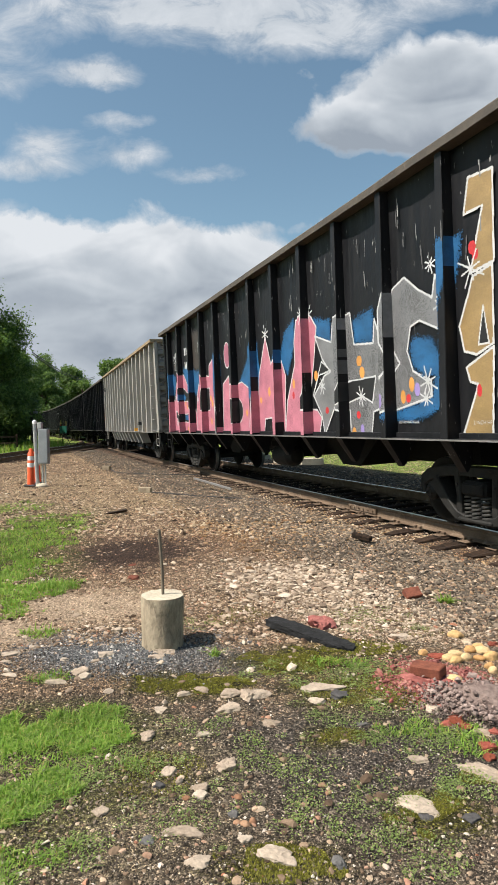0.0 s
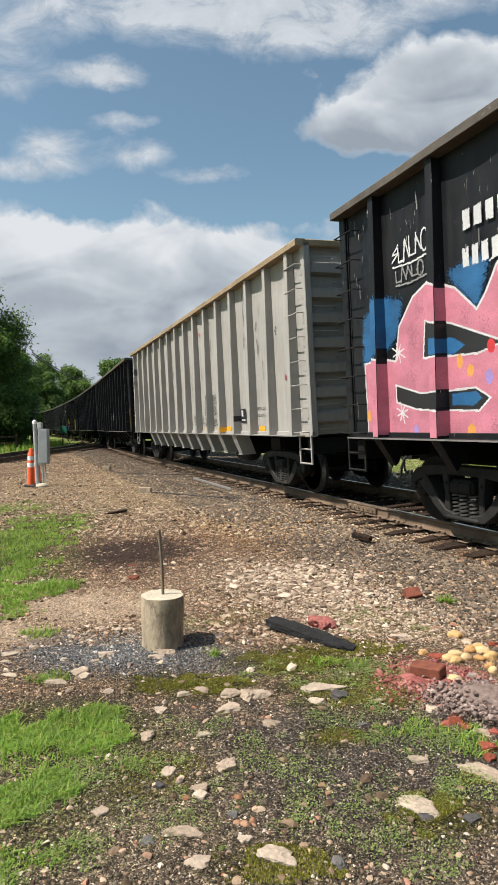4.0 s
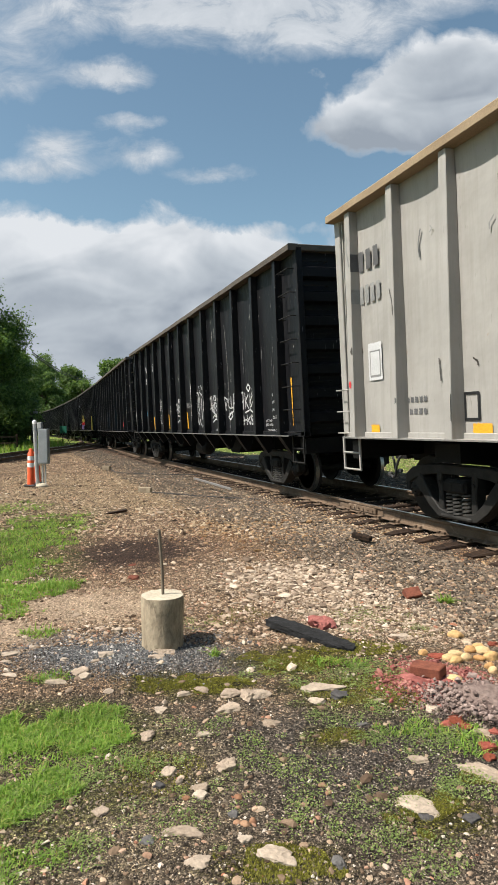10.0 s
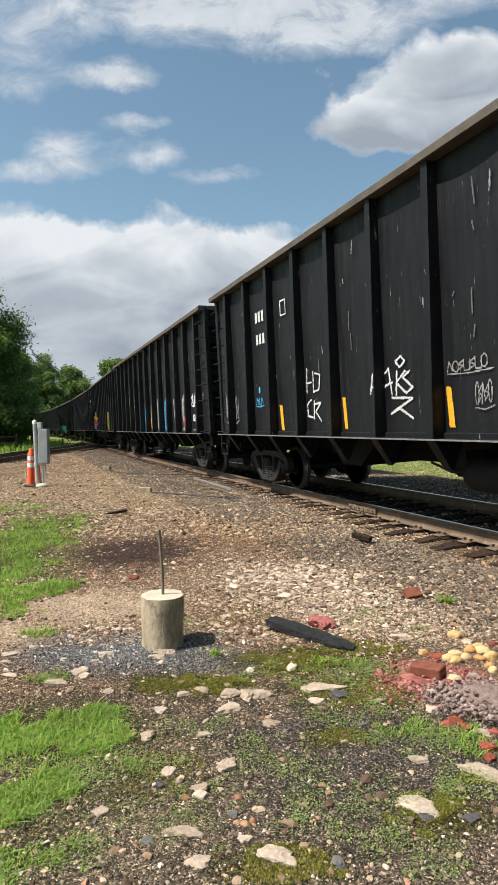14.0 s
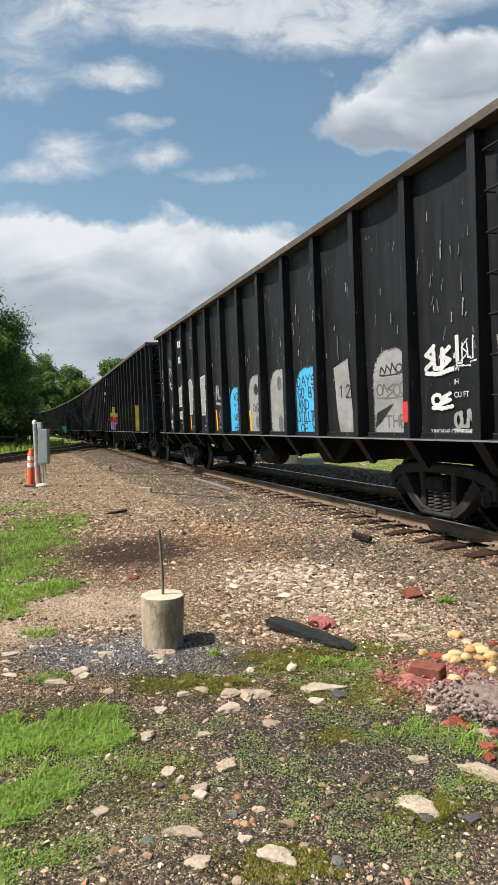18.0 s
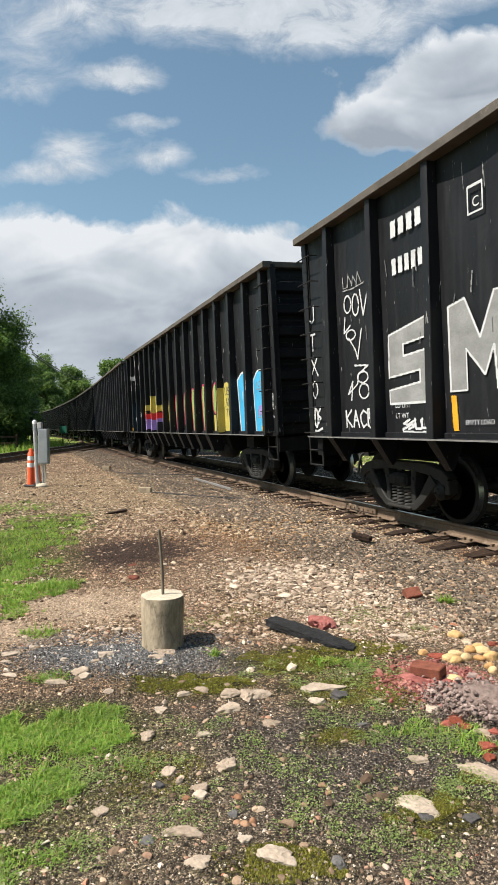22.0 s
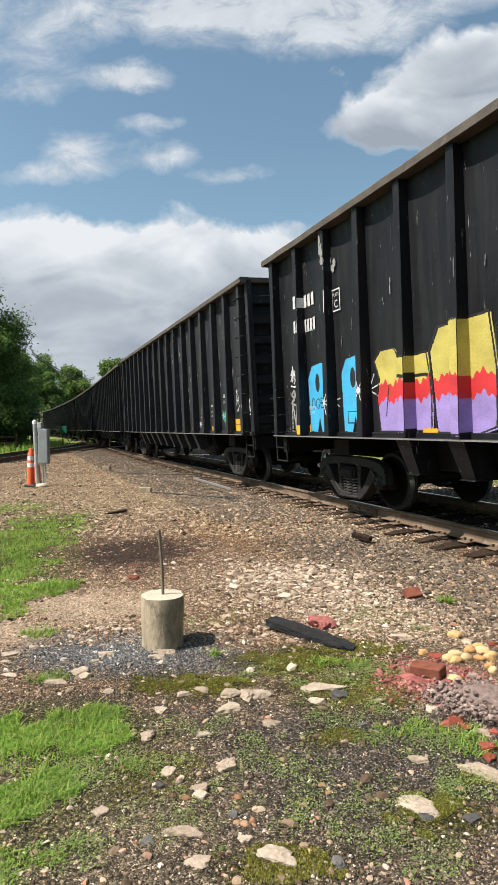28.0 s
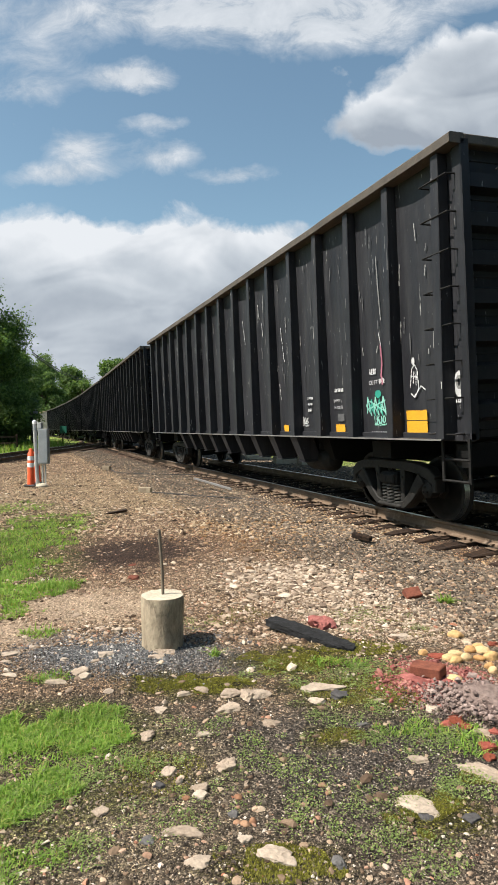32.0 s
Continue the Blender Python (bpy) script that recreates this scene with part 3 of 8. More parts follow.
def wheelset_mesh():
    sh = Shape()
    side = Matrix.Rotation(radians(90), 4, "X")
    sh.tube((0, -0.75, 0), (0, 0.75, 0), 0.085, 12)
    for sy in (1, -1):
        t = Matrix.Diagonal((1, sy, 1, 1)) @ Matrix.Rotation(radians(-90), 4, "X")
        sh.mat = 0
        sh.lathe([(0.09, 0.62), (0.13, 0.64), (0.135, 0.66), (0.38, 0.675), (0.395, 0.66)], 32, t)
        sh.lathe([(0.395, 0.80), (0.38, 0.775), (0.14, 0.735), (0.135, 0.82), (0.09, 0.84)], 32, t)
        sh.lathe([(0.395, 0.66), (0.478, 0.665), (0.485, 0.68), (0.478, 0.695), (0.4575, 0.715)], 32, t)
        sh.lathe([(0.452, 0.795), (0.44, 0.80), (0.395, 0.80)], 32, t)
        sh.mat = 1
        sh.lathe([(0.4575, 0.715), (0.452, 0.795)], 32, t)
        sh.mat = 0
        sh.lathe([(0.075, 0.84), (0.105, 0.92), (0.115, 0.93), (0.115, 1.06), (0.085, 1.09), (0.02, 1.10)], 14, t)
        for k in range(3):
            a = k * 2 * math.pi / 3
            sh.tube(t @ Vector((0.05 * math.cos(a), 0.05 * math.sin(a), 1.09)), t @ Vector((0.05 * math.cos(a), 0.05 * math.sin(a), 1.112)), 0.016, 6)
    return sh.mesh("wheelset", [WHEEL, TREAD], True)


def side_frame_mesh():
    """The cast side frame of a three-piece truck: arched top chord, slanting arms, columns and spring seat."""
    sh = Shape()
    y0, y1 = 0.93, 1.08
    def limb(pts, half, d0, d1):
        """A rounded limb of even width along a line in the frame's plane."""
        up, dn = [], []
        for i, (x, z) in enumerate(pts):
            a, b = pts[max(i - 1, 0)], pts[min(i + 1, len(pts) - 1)]
            t = Vector((b[0] - a[0], b[1] - a[1])).normalized()
            h = half[i] if isinstance(half, (list, tuple)) else half
            up.append((x - t.y * h, z + t.x * h))
            dn.append((x + t.y * h, z - t.x * h))
        n = len(pts)
        v, f = [], []
        for k, inset in ((d0, 0.0), (d1 - 0.015, 0.0), (d1, 0.014)):
            for i in range(n):
                m = ((up[i][0] + dn[i][0]) / 2, (up[i][1] + dn[i][1]) / 2)
                for q in (up[i], dn[i]):
                    e = Vector((q[0] - m[0], q[1] - m[1]))
                    e *= max(1 - inset / max(e.length, 1e-4), 0.2)
                    v.append((m[0] + e.x, k, m[1] + e.y))
        for r in range(2):
            for i in range(n - 1):
                for c in (0, 1):
                    a = r * 2 * n + 2 * i + c
                    f.append((a, a + 2, a + 2 + 2 * n, a + 2 * n))
            for i in (0, n - 1):
                a = r * 2 * n + 2 * i
                f.append((a, a + 1, a + 1 + 2 * n, a + 2 * n))
        for i in range(n - 1):
            a = 4 * n + 2 * i
            f.append((a, a + 1, a + 3, a + 2))
            f.append((2 * i, 2 * i + 2, 2 * i + 3, 2 * i + 1))
        sh.add(v, f)
    limb([(-1.06, 0.60), (-0.92, 0.69), (-0.62, 0.755), (-0.3, 0.775), (0.3, 0.775), (0.62, 0.755), (0.92, 0.69), (1.06, 0.60)], [0.075, 0.085, 0.075, 0.065, 0.065, 0.075, 0.085, 0.075], y0, y1)
    for sx in (-1, 1):
        limb([(sx * 0.80, 0.62), (sx * 0.68, 0.50), (sx * 0.52, 0.32), (sx * 0.36, 0.20), (sx * 0.18, 0.165)], [0.10, 0.085, 0.07, 0.06, 0.05], y0 - 0.015, y1 + 0.02)
        limb([(sx * 0.325, 0.19), (sx * 0.315, 0.45), (sx * 0.345, 0.76)], [0.06, 0.045, 0.06], y0, y1 + 0.004)
        limb([(sx * 1.06, 0.62), (sx * 1.06, 0.44)], 0.045, y0, y1)
        limb([(sx * 0.755, 0.62), (sx * 0.745, 0.44)], 0.045, y0, y1)
        sh.box(sx * 0.905 - 0.12, sx * 0.905 + 0.12, y0 - 0.01, y1 - 0.02, 0.55, 0.60, b=0.012)
        sh.tube((sx * 0.33, y1, 0.60), (sx * 0.33, y1 + 0.02, 0.60), 0.026, 8)
    sh.box(-0.30, 0.30, y0 - 0.05, y1 + 0.05, 0.135, 0.195, b=0.02)
    return sh.mesh("side_frame", CAST, True)


SPRINGS = ((-0.155, 1.03), (0.0, 1.05), (0.155, 1.03))


def spring_mesh():
    sh = Shape()
    pts = []
    for i in range(61):
        a = i / 60 * 2 * math.pi * 5.5
        pts.append((0.062 * math.cos(a), 0.062 * math.sin(a), 0.20 + 0.27 * i / 60))
    return sh.pipe(pts, 0.016, 5).mesh("coil_spring", SPRING, True)


def bolster_mesh():
    sh = Shape()
    sh.box(-0.21, 0.21, -1.12, 1.12, 0.47, 0.66, b=0.03)
    sh.box(-0.19, 0.19, 1.10, 1.14, 0.50, 0.63, b=0.01)
    sh.box(-0.17, -0.02, 1.12, 1.145, 0.515, 0.615)
    sh.box(0.02, 0.17, 1.12, 1.145, 0.515, 0.615)
    sh.tube((0, 0, 0.64), (0, 0, 0.80), 0.19, 16)
    for sx in (-1, 1):     # brake beams
        sh.tube((sx * 0.36, -0.85, 0.38), (sx * 0.36, 0.85, 0.38), 0.04, 8)
        for sy in (-1, 1):
            sh.box(sx * 0.39 - 0.03, sx * 0.39 + 0.03, sy * 0.75 - 0.05, sy * 0.75 + 0.05, 0.30, 0.52, b=0.012)
    return sh.mesh("bolster", STEEL)


TRUCK = {}


def add_truck(car, x):
    if not TRUCK:
        TRUCK.update(w=wheelset_mesh(), f=side_frame_mesh(), s=spring_mesh(), b=bolster_mesh())
    t = part("truck", TRUCK["b"], None, car, "cast steel three-piece freight truck", at=Matrix.Translation((x, 0, 0)))
    for k in (0, 1):
        m = Matrix.Rotation(math.pi * k, 4, "Z")
        part("side_frame", TRUCK["f"], None, t, at=m)
        for x_s, y_s in SPRINGS:
            part("coil_spring", TRUCK["s"], None, t, at=m @ Matrix.Translation((x_s, y_s, 0)))
    ws = [part("wheelset", TRUCK["w"], None, t, at=Matrix.Translation((sx * 0.889, 0, 0.457))) for sx in (-1, 1)]
    return ws


def end_wall(K):
    sh = Shape()
    h = K.length / 2
    sh.box(h - 0.20, h - 0.18, -HALF, HALF, SILL, TOP - 0.08)
    return sh.mesh("end_wall", K.paint)


def end_rib(K):
    h = K.length / 2
    return Shape().prism([(h - 0.178, -0.13), (h - 0.06, -0.08), (h - 0.06, 0.08), (h - 0.178, 0.13)], -HALF + 0.12, HALF - 0.12, "y").mesh("end_rib", K.paint)


def corner(K):
    sh = Shape()
    h = K.length / 2
    sh.box(h - 0.20, h, HALF - 0.10, HALF + 0.02, SILL - 0.02, TOP - 0.05, b=0.012)
    return sh.mesh("corner_post", K.paint)


def coping(K):
    """The top rail all round, dented a little along its length."""
    sh = Shape()
    h = K.length / 2
    for sy in (1, -1):
        n = 40
        v, f = [], []
        for i in range(n + 1):
            x = -h + 2 * h * i / n
            d = noise.noise((x * 0.9, sy * 3.0, 7.0)) * 0.012
            e = noise.noise((x * 2.3, sy * 5.0, 2.0)) * 0.008
            for y, z in ((HALF - 0.03, TOP - 0.12), (HALF + 0.16, TOP - 0.12), (HALF + 0.178, TOP - 0.114), (HALF + 0.178, TOP - 0.018), (HALF + 0.16, TOP), (HALF - 0.03, TOP)):
                v.append((x, sy * (y + d), z + e))
        for i in range(n):
            for k in range(6):
                q = (k + 1) % 6
                f.append((i * 6 + k, i * 6 + q, i * 6 + 6 + q, i * 6 + 6 + k))
        f += [(0, 1, 2, 3, 4, 5), tuple(range(n * 6, n * 6 + 6))]
        sh.add(v, f)
    for sx in (1, -1):
        a, b = sorted((sx * h, sx * (h - 0.14)))
        sh.box(a, b, -HALF + 0.03, HALF - 0.03, TOP - 0.12, TOP - 0.003, b=0.012)
    return sh.mesh("top_rail", K.coping)


def side_sill(K):
    sh = Shape()
    h = K.length / 2
    sh.box(-h, h, HALF - 0.05, HALF + 0.03, SILL - 0.03, SILL + 0.07, b=0.008)
    sh.box(-h + 0.3, h - 0.3, HALF + 0.03, HALF + 0.216, SILL - 0.012, SILL + 0.004)
    return sh.mesh("side_sill", K.paint)


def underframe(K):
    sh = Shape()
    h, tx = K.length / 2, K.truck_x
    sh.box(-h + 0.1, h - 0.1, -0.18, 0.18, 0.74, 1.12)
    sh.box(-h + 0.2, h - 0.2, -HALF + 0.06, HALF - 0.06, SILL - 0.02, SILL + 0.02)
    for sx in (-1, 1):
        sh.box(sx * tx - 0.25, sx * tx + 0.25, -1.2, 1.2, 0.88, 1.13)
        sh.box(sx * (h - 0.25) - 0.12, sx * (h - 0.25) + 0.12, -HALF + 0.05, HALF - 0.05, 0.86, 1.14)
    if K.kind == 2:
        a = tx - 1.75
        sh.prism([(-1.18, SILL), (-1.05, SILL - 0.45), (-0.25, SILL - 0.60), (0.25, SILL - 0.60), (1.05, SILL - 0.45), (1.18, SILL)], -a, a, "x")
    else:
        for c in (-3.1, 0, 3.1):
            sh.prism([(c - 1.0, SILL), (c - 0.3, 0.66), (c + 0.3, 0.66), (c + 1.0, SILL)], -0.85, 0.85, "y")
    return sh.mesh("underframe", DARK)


def coupler():
    sh = Shape()
    sh.box(-0.35, 0.12, -0.09, 0.09, 0.80, 0.95, b=0.02)
    sh.prism([(0.10, -0.10), (0.40, -0.16), (0.46, -0.05), (0.36, 0.02), (0.42, 0.10), (0.34, 0.17), (0.10, 0.12)], 0.74, 1.00, "z")
    return sh.mesh("coupler", STEEL)


def hose():
    sh = Shape()
    sh.pipe([(0.0, 0.32, 0.84), (0.10, 0.33, 0.78), (0.20, 0.33, 0.62), (0.27, 0.30, 0.48), (0.40, 0.26, 0.42), (0.56, 0.22, 0.46)], 0.022, 8)
    sh.box(0.50, 0.60, 0.19, 0.25, 0.43, 0.50, b=0.01)
    return sh.mesh("air_hose", RUBBER, True)


def step(K):
    """Stirrup step under a corner."""
    sh = Shape()
    for z in (0.96, 0.70):
        sh.pipe([(-0.24, 0, z), (0.24, 0, z)], 0.018, 6)
    for x in (-0.24, 0.24):
        sh.box(x - 0.02, x + 0.02, -0.012, 0.012, 0.685, SILL)
    return sh.mesh("sill_step", STEEL if K.paint is not GREY else K.paint)


def make_car(K, label, mark=None):
    car = thing("freight_car", label, "freight car", "train of freight cars")
    h = K.length / 2
    G = K.get
    turn = Matrix.Rotation(math.pi, 4, "Z")
    for m in (None, turn):
        part("side_sheet", G("sheet", lambda: sheet(K)), None, car, at=m)
        part("side_sill", G("sill", lambda: side_sill(K)), None, car, at=m)
        # added pale strip: sunlight on the sill's edge, put in as colour
        part("sill_lip", G("lip", lambda: Shape().box(-h + 0.3, h - 0.3, HALF + 0.217, HALF + 0.225, SILL - 0.014, SILL + 0.006).mesh("sill_lip", BARE_AND_LIT)), None, car, "pale strip painting in the sill's sunlit lower edge", at=m)
        part("end_wall", G("end", lambda: end_wall(K)), None, car, at=m)
        for i in range(7):
            part("end_rib", G("rib", lambda: end_rib(K)), None, car, at=(m or Matrix()) @ Matrix.Translation((0, 0, SILL + 0.32 + i * 0.445)))
        for x in K.posts:
            t = (m or Matrix()) @ Matrix.Translation((x, HALF + 0.002, 0))
            part("post", G("post", lambda: post(K)), None, car, at=t)
            if K.kind == 1 or K.kind == 2 and abs(x) < K.length / 2 - 3.85:
                part("strut" if K.kind == 1 else "tub_rib", G("foot", lambda: foot(K)), None, car, at=t)
        part("coupler", G("coupler", coupler), None, car, at=(m or Matrix()) @ Matrix.Translation((h + 0.1, 0, 0)))
        part("air_hose", G("hose", hose), None, car, "black rubber air hose", at=(m or Matrix()) @ Matrix.Translation((h, 0, 0)))
        for sx in (-1, 1):
            part("sill_step", G("step", lambda: step(K)), None, car, at=(m or Matrix()) @ Matrix.Translation((sx * (h - 0.26), HALF + 0.04, 0)))
            cm = (m or Matrix()) @ Matrix.Diagonal((sx, 1, 1, 1))
            part("corner_post", G("corner%d" % sx, lambda: corner_flip(K, sx)), None, car, at=m)
        # rungs: full height at the right-hand end of each side; at the other end full or short
        add_rungs(K, car, m, -h + 0.36, SILL + 0.06, TOP - 0.42, 8)
        if K.kind == 1:
            add_rungs(K, car, m, h - 0.30, SILL + 0.06, TOP - 0.42, 8)
        else:
            add_rungs(K, car, m, h - 0.30, SILL + 0.06, SILL + 0.73, 3)
    for m in (None, turn):
        for i in range(8):
            at = (m or Matrix()) @ Matrix.Translation((h - 0.18, -HALF + 0.38, SILL + 0.10 + i * 0.44)) @ Matrix.Rotation(radians(-90), 4, "Z")
            part("rung", G("rung", lambda: rung_mesh(K)), None, car, at=at)
    part("top_rail", G("coping", lambda: coping(K)), None, car, "rust-streaked steel top rail")
    part("underframe", G("under", lambda: underframe(K)), None, car)
    part("air_reservoir", G("tank", lambda: tank(K)), None, car, "grimy round air tank", at=Matrix.Translation((-0.55 if K.kind == 1 else -4.2, 0, 0)))
    wheels = []
    for x in (-K.truck_x, K.truck_x):
        wheels += add_truck(car, x)
    return car, wheels


def corner_flip(K, sx):
    sh = Shape()
    h = K.length / 2
    a, b = sorted((sx * (h - 0.16), sx * h))
    sh.box(a, b, HALF - 0.10, HALF + 0.03, SILL - 0.02, TOP - 0.05, b=0.012)
    return sh.mesh("corner_post", K.paint)


def tank(K):
    sh = Shape()
    t = Matrix.Translation((0, 0.95, 0.74)) @ Matrix.Rotation(radians(90), 4, "Y")
    sh.lathe([(0.02, -0.50), (0.14, -0.47), (0.21, -0.38), (0.22, -0.3), (0.22, 0.3), (0.21, 0.38), (0.14, 0.47), (0.02, 0.50)], 20, t)
    for x in (-0.3, 0.3):
        sh.box(x - 0.02, x + 0.02, 0.72, 1.18, 0.94, 1.05)
    sh.pipe([(0.5, 0.95, 0.74), (0.9, 0.9, 0.72), (1.6, 0.7, 0.80)], 0.018, 6)
    return sh.mesh("air_reservoir", STEEL, True)


K_A = Kind(1, BLACK, COPING, 17.464)
K_C = Kind(1, COAL, COPING, 17.464)
K_B = Kind(2, GREY, COPING_TAN, 17.688)
K_E = Kind(2, BLACK, COPING, 17.688)
K_F = Kind(2, DUSTY, COPING, 17.688)
TRAIN = [  # kind, place of its nearer end along the track at the train's zero, label
    (K_A, -48.73, "black open hopper car covered in pink and silver graffiti"),
    (K_B, -29.97, "pale grey ribbed gondola car with rust streaks"),
    (K_C, -10.83, "black ribbed hopper car with white scrawled graffiti"),
    (K_A, 7.58, "black ribbed hopper car with blue and silver graffiti panels"),
    (K_E, 26.50, "black ribbed gondola car with rainbow coloured graffiti"),
    (K_F, 45.47, "black ribbed gondola car with scratched dusty paint"),
] + [(K_B if i == 5 else K_E, 64.39 + 18.927 * i, "pale grey ribbed gondola car far along the train" if i == 5 else "black ribbed gondola car with plain dusty sides") for i in range(7)]


# how far the train has come, second by second; it has stopped at the end
RUN = [-52.601, -49.332, -46.107, -42.911, -39.807, -36.77, -33.676, -30.516, -27.344, -24.156, -20.977, -17.8, -14.644, -11.542, -8.485, -5.573, -2.764, 0.058, 2.968, 5.952, 9.016, 12.097, 15.121, 18.155, 21.12, 23.985, 26.931, 29.828, 32.736, 35.706, 38.674]
STOP_T, STOP_S = 30.38, 39.754


def gone(t):
    if t >= STOP_T:
        return STOP_S
    i = int(t)
    a, b = RUN[i], (RUN[i + 1] if i + 1 < len(RUN) else STOP_S)
    p = RUN[i - 1] if i else 2 * a - b
    n = RUN[i + 2] if i + 2 < len(RUN) else 2 * b - a
    u = t - i
    if i >= 30:
        return a + (STOP_S - a) * u / (STOP_T - 30)
    return 0.5 * (2 * a + (b - p) * u + (2 * p - 5 * a + 4 * b - n) * u * u + (3 * a - p - 3 * b + n) * u ** 3)


CANT = 2.7


def car_pose(K, near, t):
    mid = near + K.length / 2 - gone(t)
    a, b = line(mid - K.truck_x), line(mid + K.truck_x)
    c = (a + b) / 2
    d = b - a
    return Matrix.Translation((c.x, c.y, RAIL_Z)) @ Matrix.Rotation(math.atan2(d.y, d.x), 4, "Z") @ pose(0, 0, 0, -CANT, 0, 0)


CARS = []


def build_cars():
    for K, near, label in TRAIN:
        car, wheels = make_car(K, label)
        add_paint(len(CARS), car, K)
        CARS.append((K, near, car, wheels))
# ---------------------------------------------------------------- paint on the car sides
def spray(name, c, vary=0.18, rough=0.55):
    return surface(name, tuple(x * (1 - vary) for x in c), tuple(min(0.9, x * (1 + vary)) for x in c), 2.2, rough, 0.0, 0.1, 40.0, stretch=(1, 1, 1.6))


PAINTS = {
    1: spray("pink_spray", (0.42, 0.146, 0.195)), 2: spray("white_spray", (0.48, 0.48, 0.485), 0.12), 3: spray("blue_spray", (0.012, 0.082, 0.197), 0.3),
    4: spray("silver_spray", (0.150, 0.150, 0.157), 0.22, 0.4), 5: spray("gold_spray", (0.255, 0.170, 0.074), 0.22, 0.4), 6: spray("black_spray", (0.010, 0.010, 0.011)),
    7: spray("red_spray", (0.451, 0.025, 0.029)), 8: spray("orange_spray", (0.541, 0.246, 0.057)), 9: spray("violet_spray", (0.246, 0.180, 0.410)),
    10: spray("yellow_spray", (0.40, 0.335, 0.080)), 11: spray("lime_spray", (0.225, 0.345, 0.095)), 12: spray("sky_blue_spray", (0.041, 0.312, 0.541), 0.12),
    13: spray("grey_roller_paint", (0.197, 0.197, 0.193), 0.25, 0.8), 14: spray("safety_yellow", (0.590, 0.295, 0.016), 0.10), 15: spray("teal_spray", (0.016, 0.246, 0.180)),
    20: spray("pale_teal_spray", (0.205, 0.451, 0.377)),
    16: spray("faint_grey_mist", (0.080, 0.080, 0.083), 0.3, 0.8), 17: spray("dull_pink_spray", (0.30, 0.10, 0.145)), 18: spray("crimson_spray", (0.426, 0.029, 0.082)), 19: spray("brown_patch", (0.037, 0.029, 0.025), 0.2),
}
PINK_C, WHITE_C, BLUE_C, SILVER_C, GOLD_C, BLACK_C, RED_C, ORANGE_C, VIOLET_C, YELLOW_C, LIME_C, SKY_C, ROLLER_C, SAFETY_C, TEAL_C, MIST_C, DULL_C, CRIMSON_C, BROWN_C, PALE_TEAL = range(1, 21)

GLYPHS = {
    "A": [[(0, 0), (0.5, 1), (1, 0)], [(0.2, 0.4), (0.8, 0.4)]], "B": [[(0, 0), (0, 1), (0.8, 0.9), (0.7, 0.55), (0, 0.5), (0.9, 0.4), (0.85, 0.05), (0, 0)]],
    "C": [[(1, 0.85), (0.5, 1), (0.05, 0.65), (0.05, 0.3), (0.5, 0), (1, 0.15)]], "D": [[(0, 0), (0, 1), (0.7, 0.85), (0.95, 0.5), (0.7, 0.1), (0, 0)]], "E": [[(1, 1), (0, 1), (0, 0), (1, 0)], [(0, 0.5), (0.8, 0.5)]], "F": [[(1, 1), (0, 1), (0, 0)], [(0, 0.5), (0.8, 0.5)]],
    "G": [[(1, 0.85), (0.5, 1), (0, 0.6), (0.1, 0.15), (0.5, 0), (1, 0.15), (1, 0.45), (0.6, 0.45)]], "H": [[(0, 0), (0, 1)], [(1, 0), (1, 1)], [(0, 0.5), (1, 0.5)]], "I": [[(0.5, 0), (0.5, 1)], [(0.1, 1), (0.9, 1)], [(0.1, 0), (0.9, 0)]],
    "K": [[(0, 0), (0, 1)], [(1, 1), (0.05, 0.5), (1, 0)]], "L": [[(0, 1), (0, 0), (0.9, 0)]], "M": [[(0, 0), (0.1, 1), (0.5, 0.4), (0.9, 1), (1, 0)]], "N": [[(0, 0), (0, 1), (1, 0), (1, 1)]],
    "O": [[(0.5, 0), (0.1, 0.2), (0, 0.5), (0.1, 0.85), (0.5, 1), (0.9, 0.85), (1, 0.5), (0.9, 0.2), (0.5, 0)]], "R": [[(0, 0), (0, 1), (0.85, 0.9), (0.8, 0.55), (0, 0.5), (0.95, 0)]],
    "S": [[(0.95, 0.85), (0.5, 1), (0.05, 0.8), (0.2, 0.55), (0.85, 0.42), (0.9, 0.15), (0.5, 0), (0.02, 0.12)]], "T": [[(0, 1), (1, 1)], [(0.5, 1), (0.5, 0)]], "U": [[(0, 1), (0.05, 0.2), (0.5, 0), (0.95, 0.2), (1, 1)]],
    "W": [[(0, 1), (0.25, 0), (0.5, 0.6), (0.75, 0), (1, 1)]], "Y": [[(0, 1), (0.5, 0.5), (1, 1)], [(0.5, 0.5), (0.5, 0)]], "1": [[(0.2, 0.8), (0.5, 1), (0.5, 0)]], "2": [[(0.05, 0.8), (0.5, 1), (0.95, 0.75), (0.05, 0), (1, 0)]],
    "Q": [[(0.5, 0), (0.1, 0.2), (0, 0.5), (0.1, 0.85), (0.5, 1), (0.9, 0.85), (1, 0.5), (0.9, 0.2), (0.5, 0)], [(0.6, 0.3), (1, -0.05)]], " ": [],
}


LIFT = 0.065        # the painted marks' heights count from a sill this much lower
DRAWN = 1.18        # the marks are drawn this much smaller than they stand


def on_side(z):
    """A drawn height's true height over the rail."""
    return SILL + (z + LIFT - 1.125) * 1.2


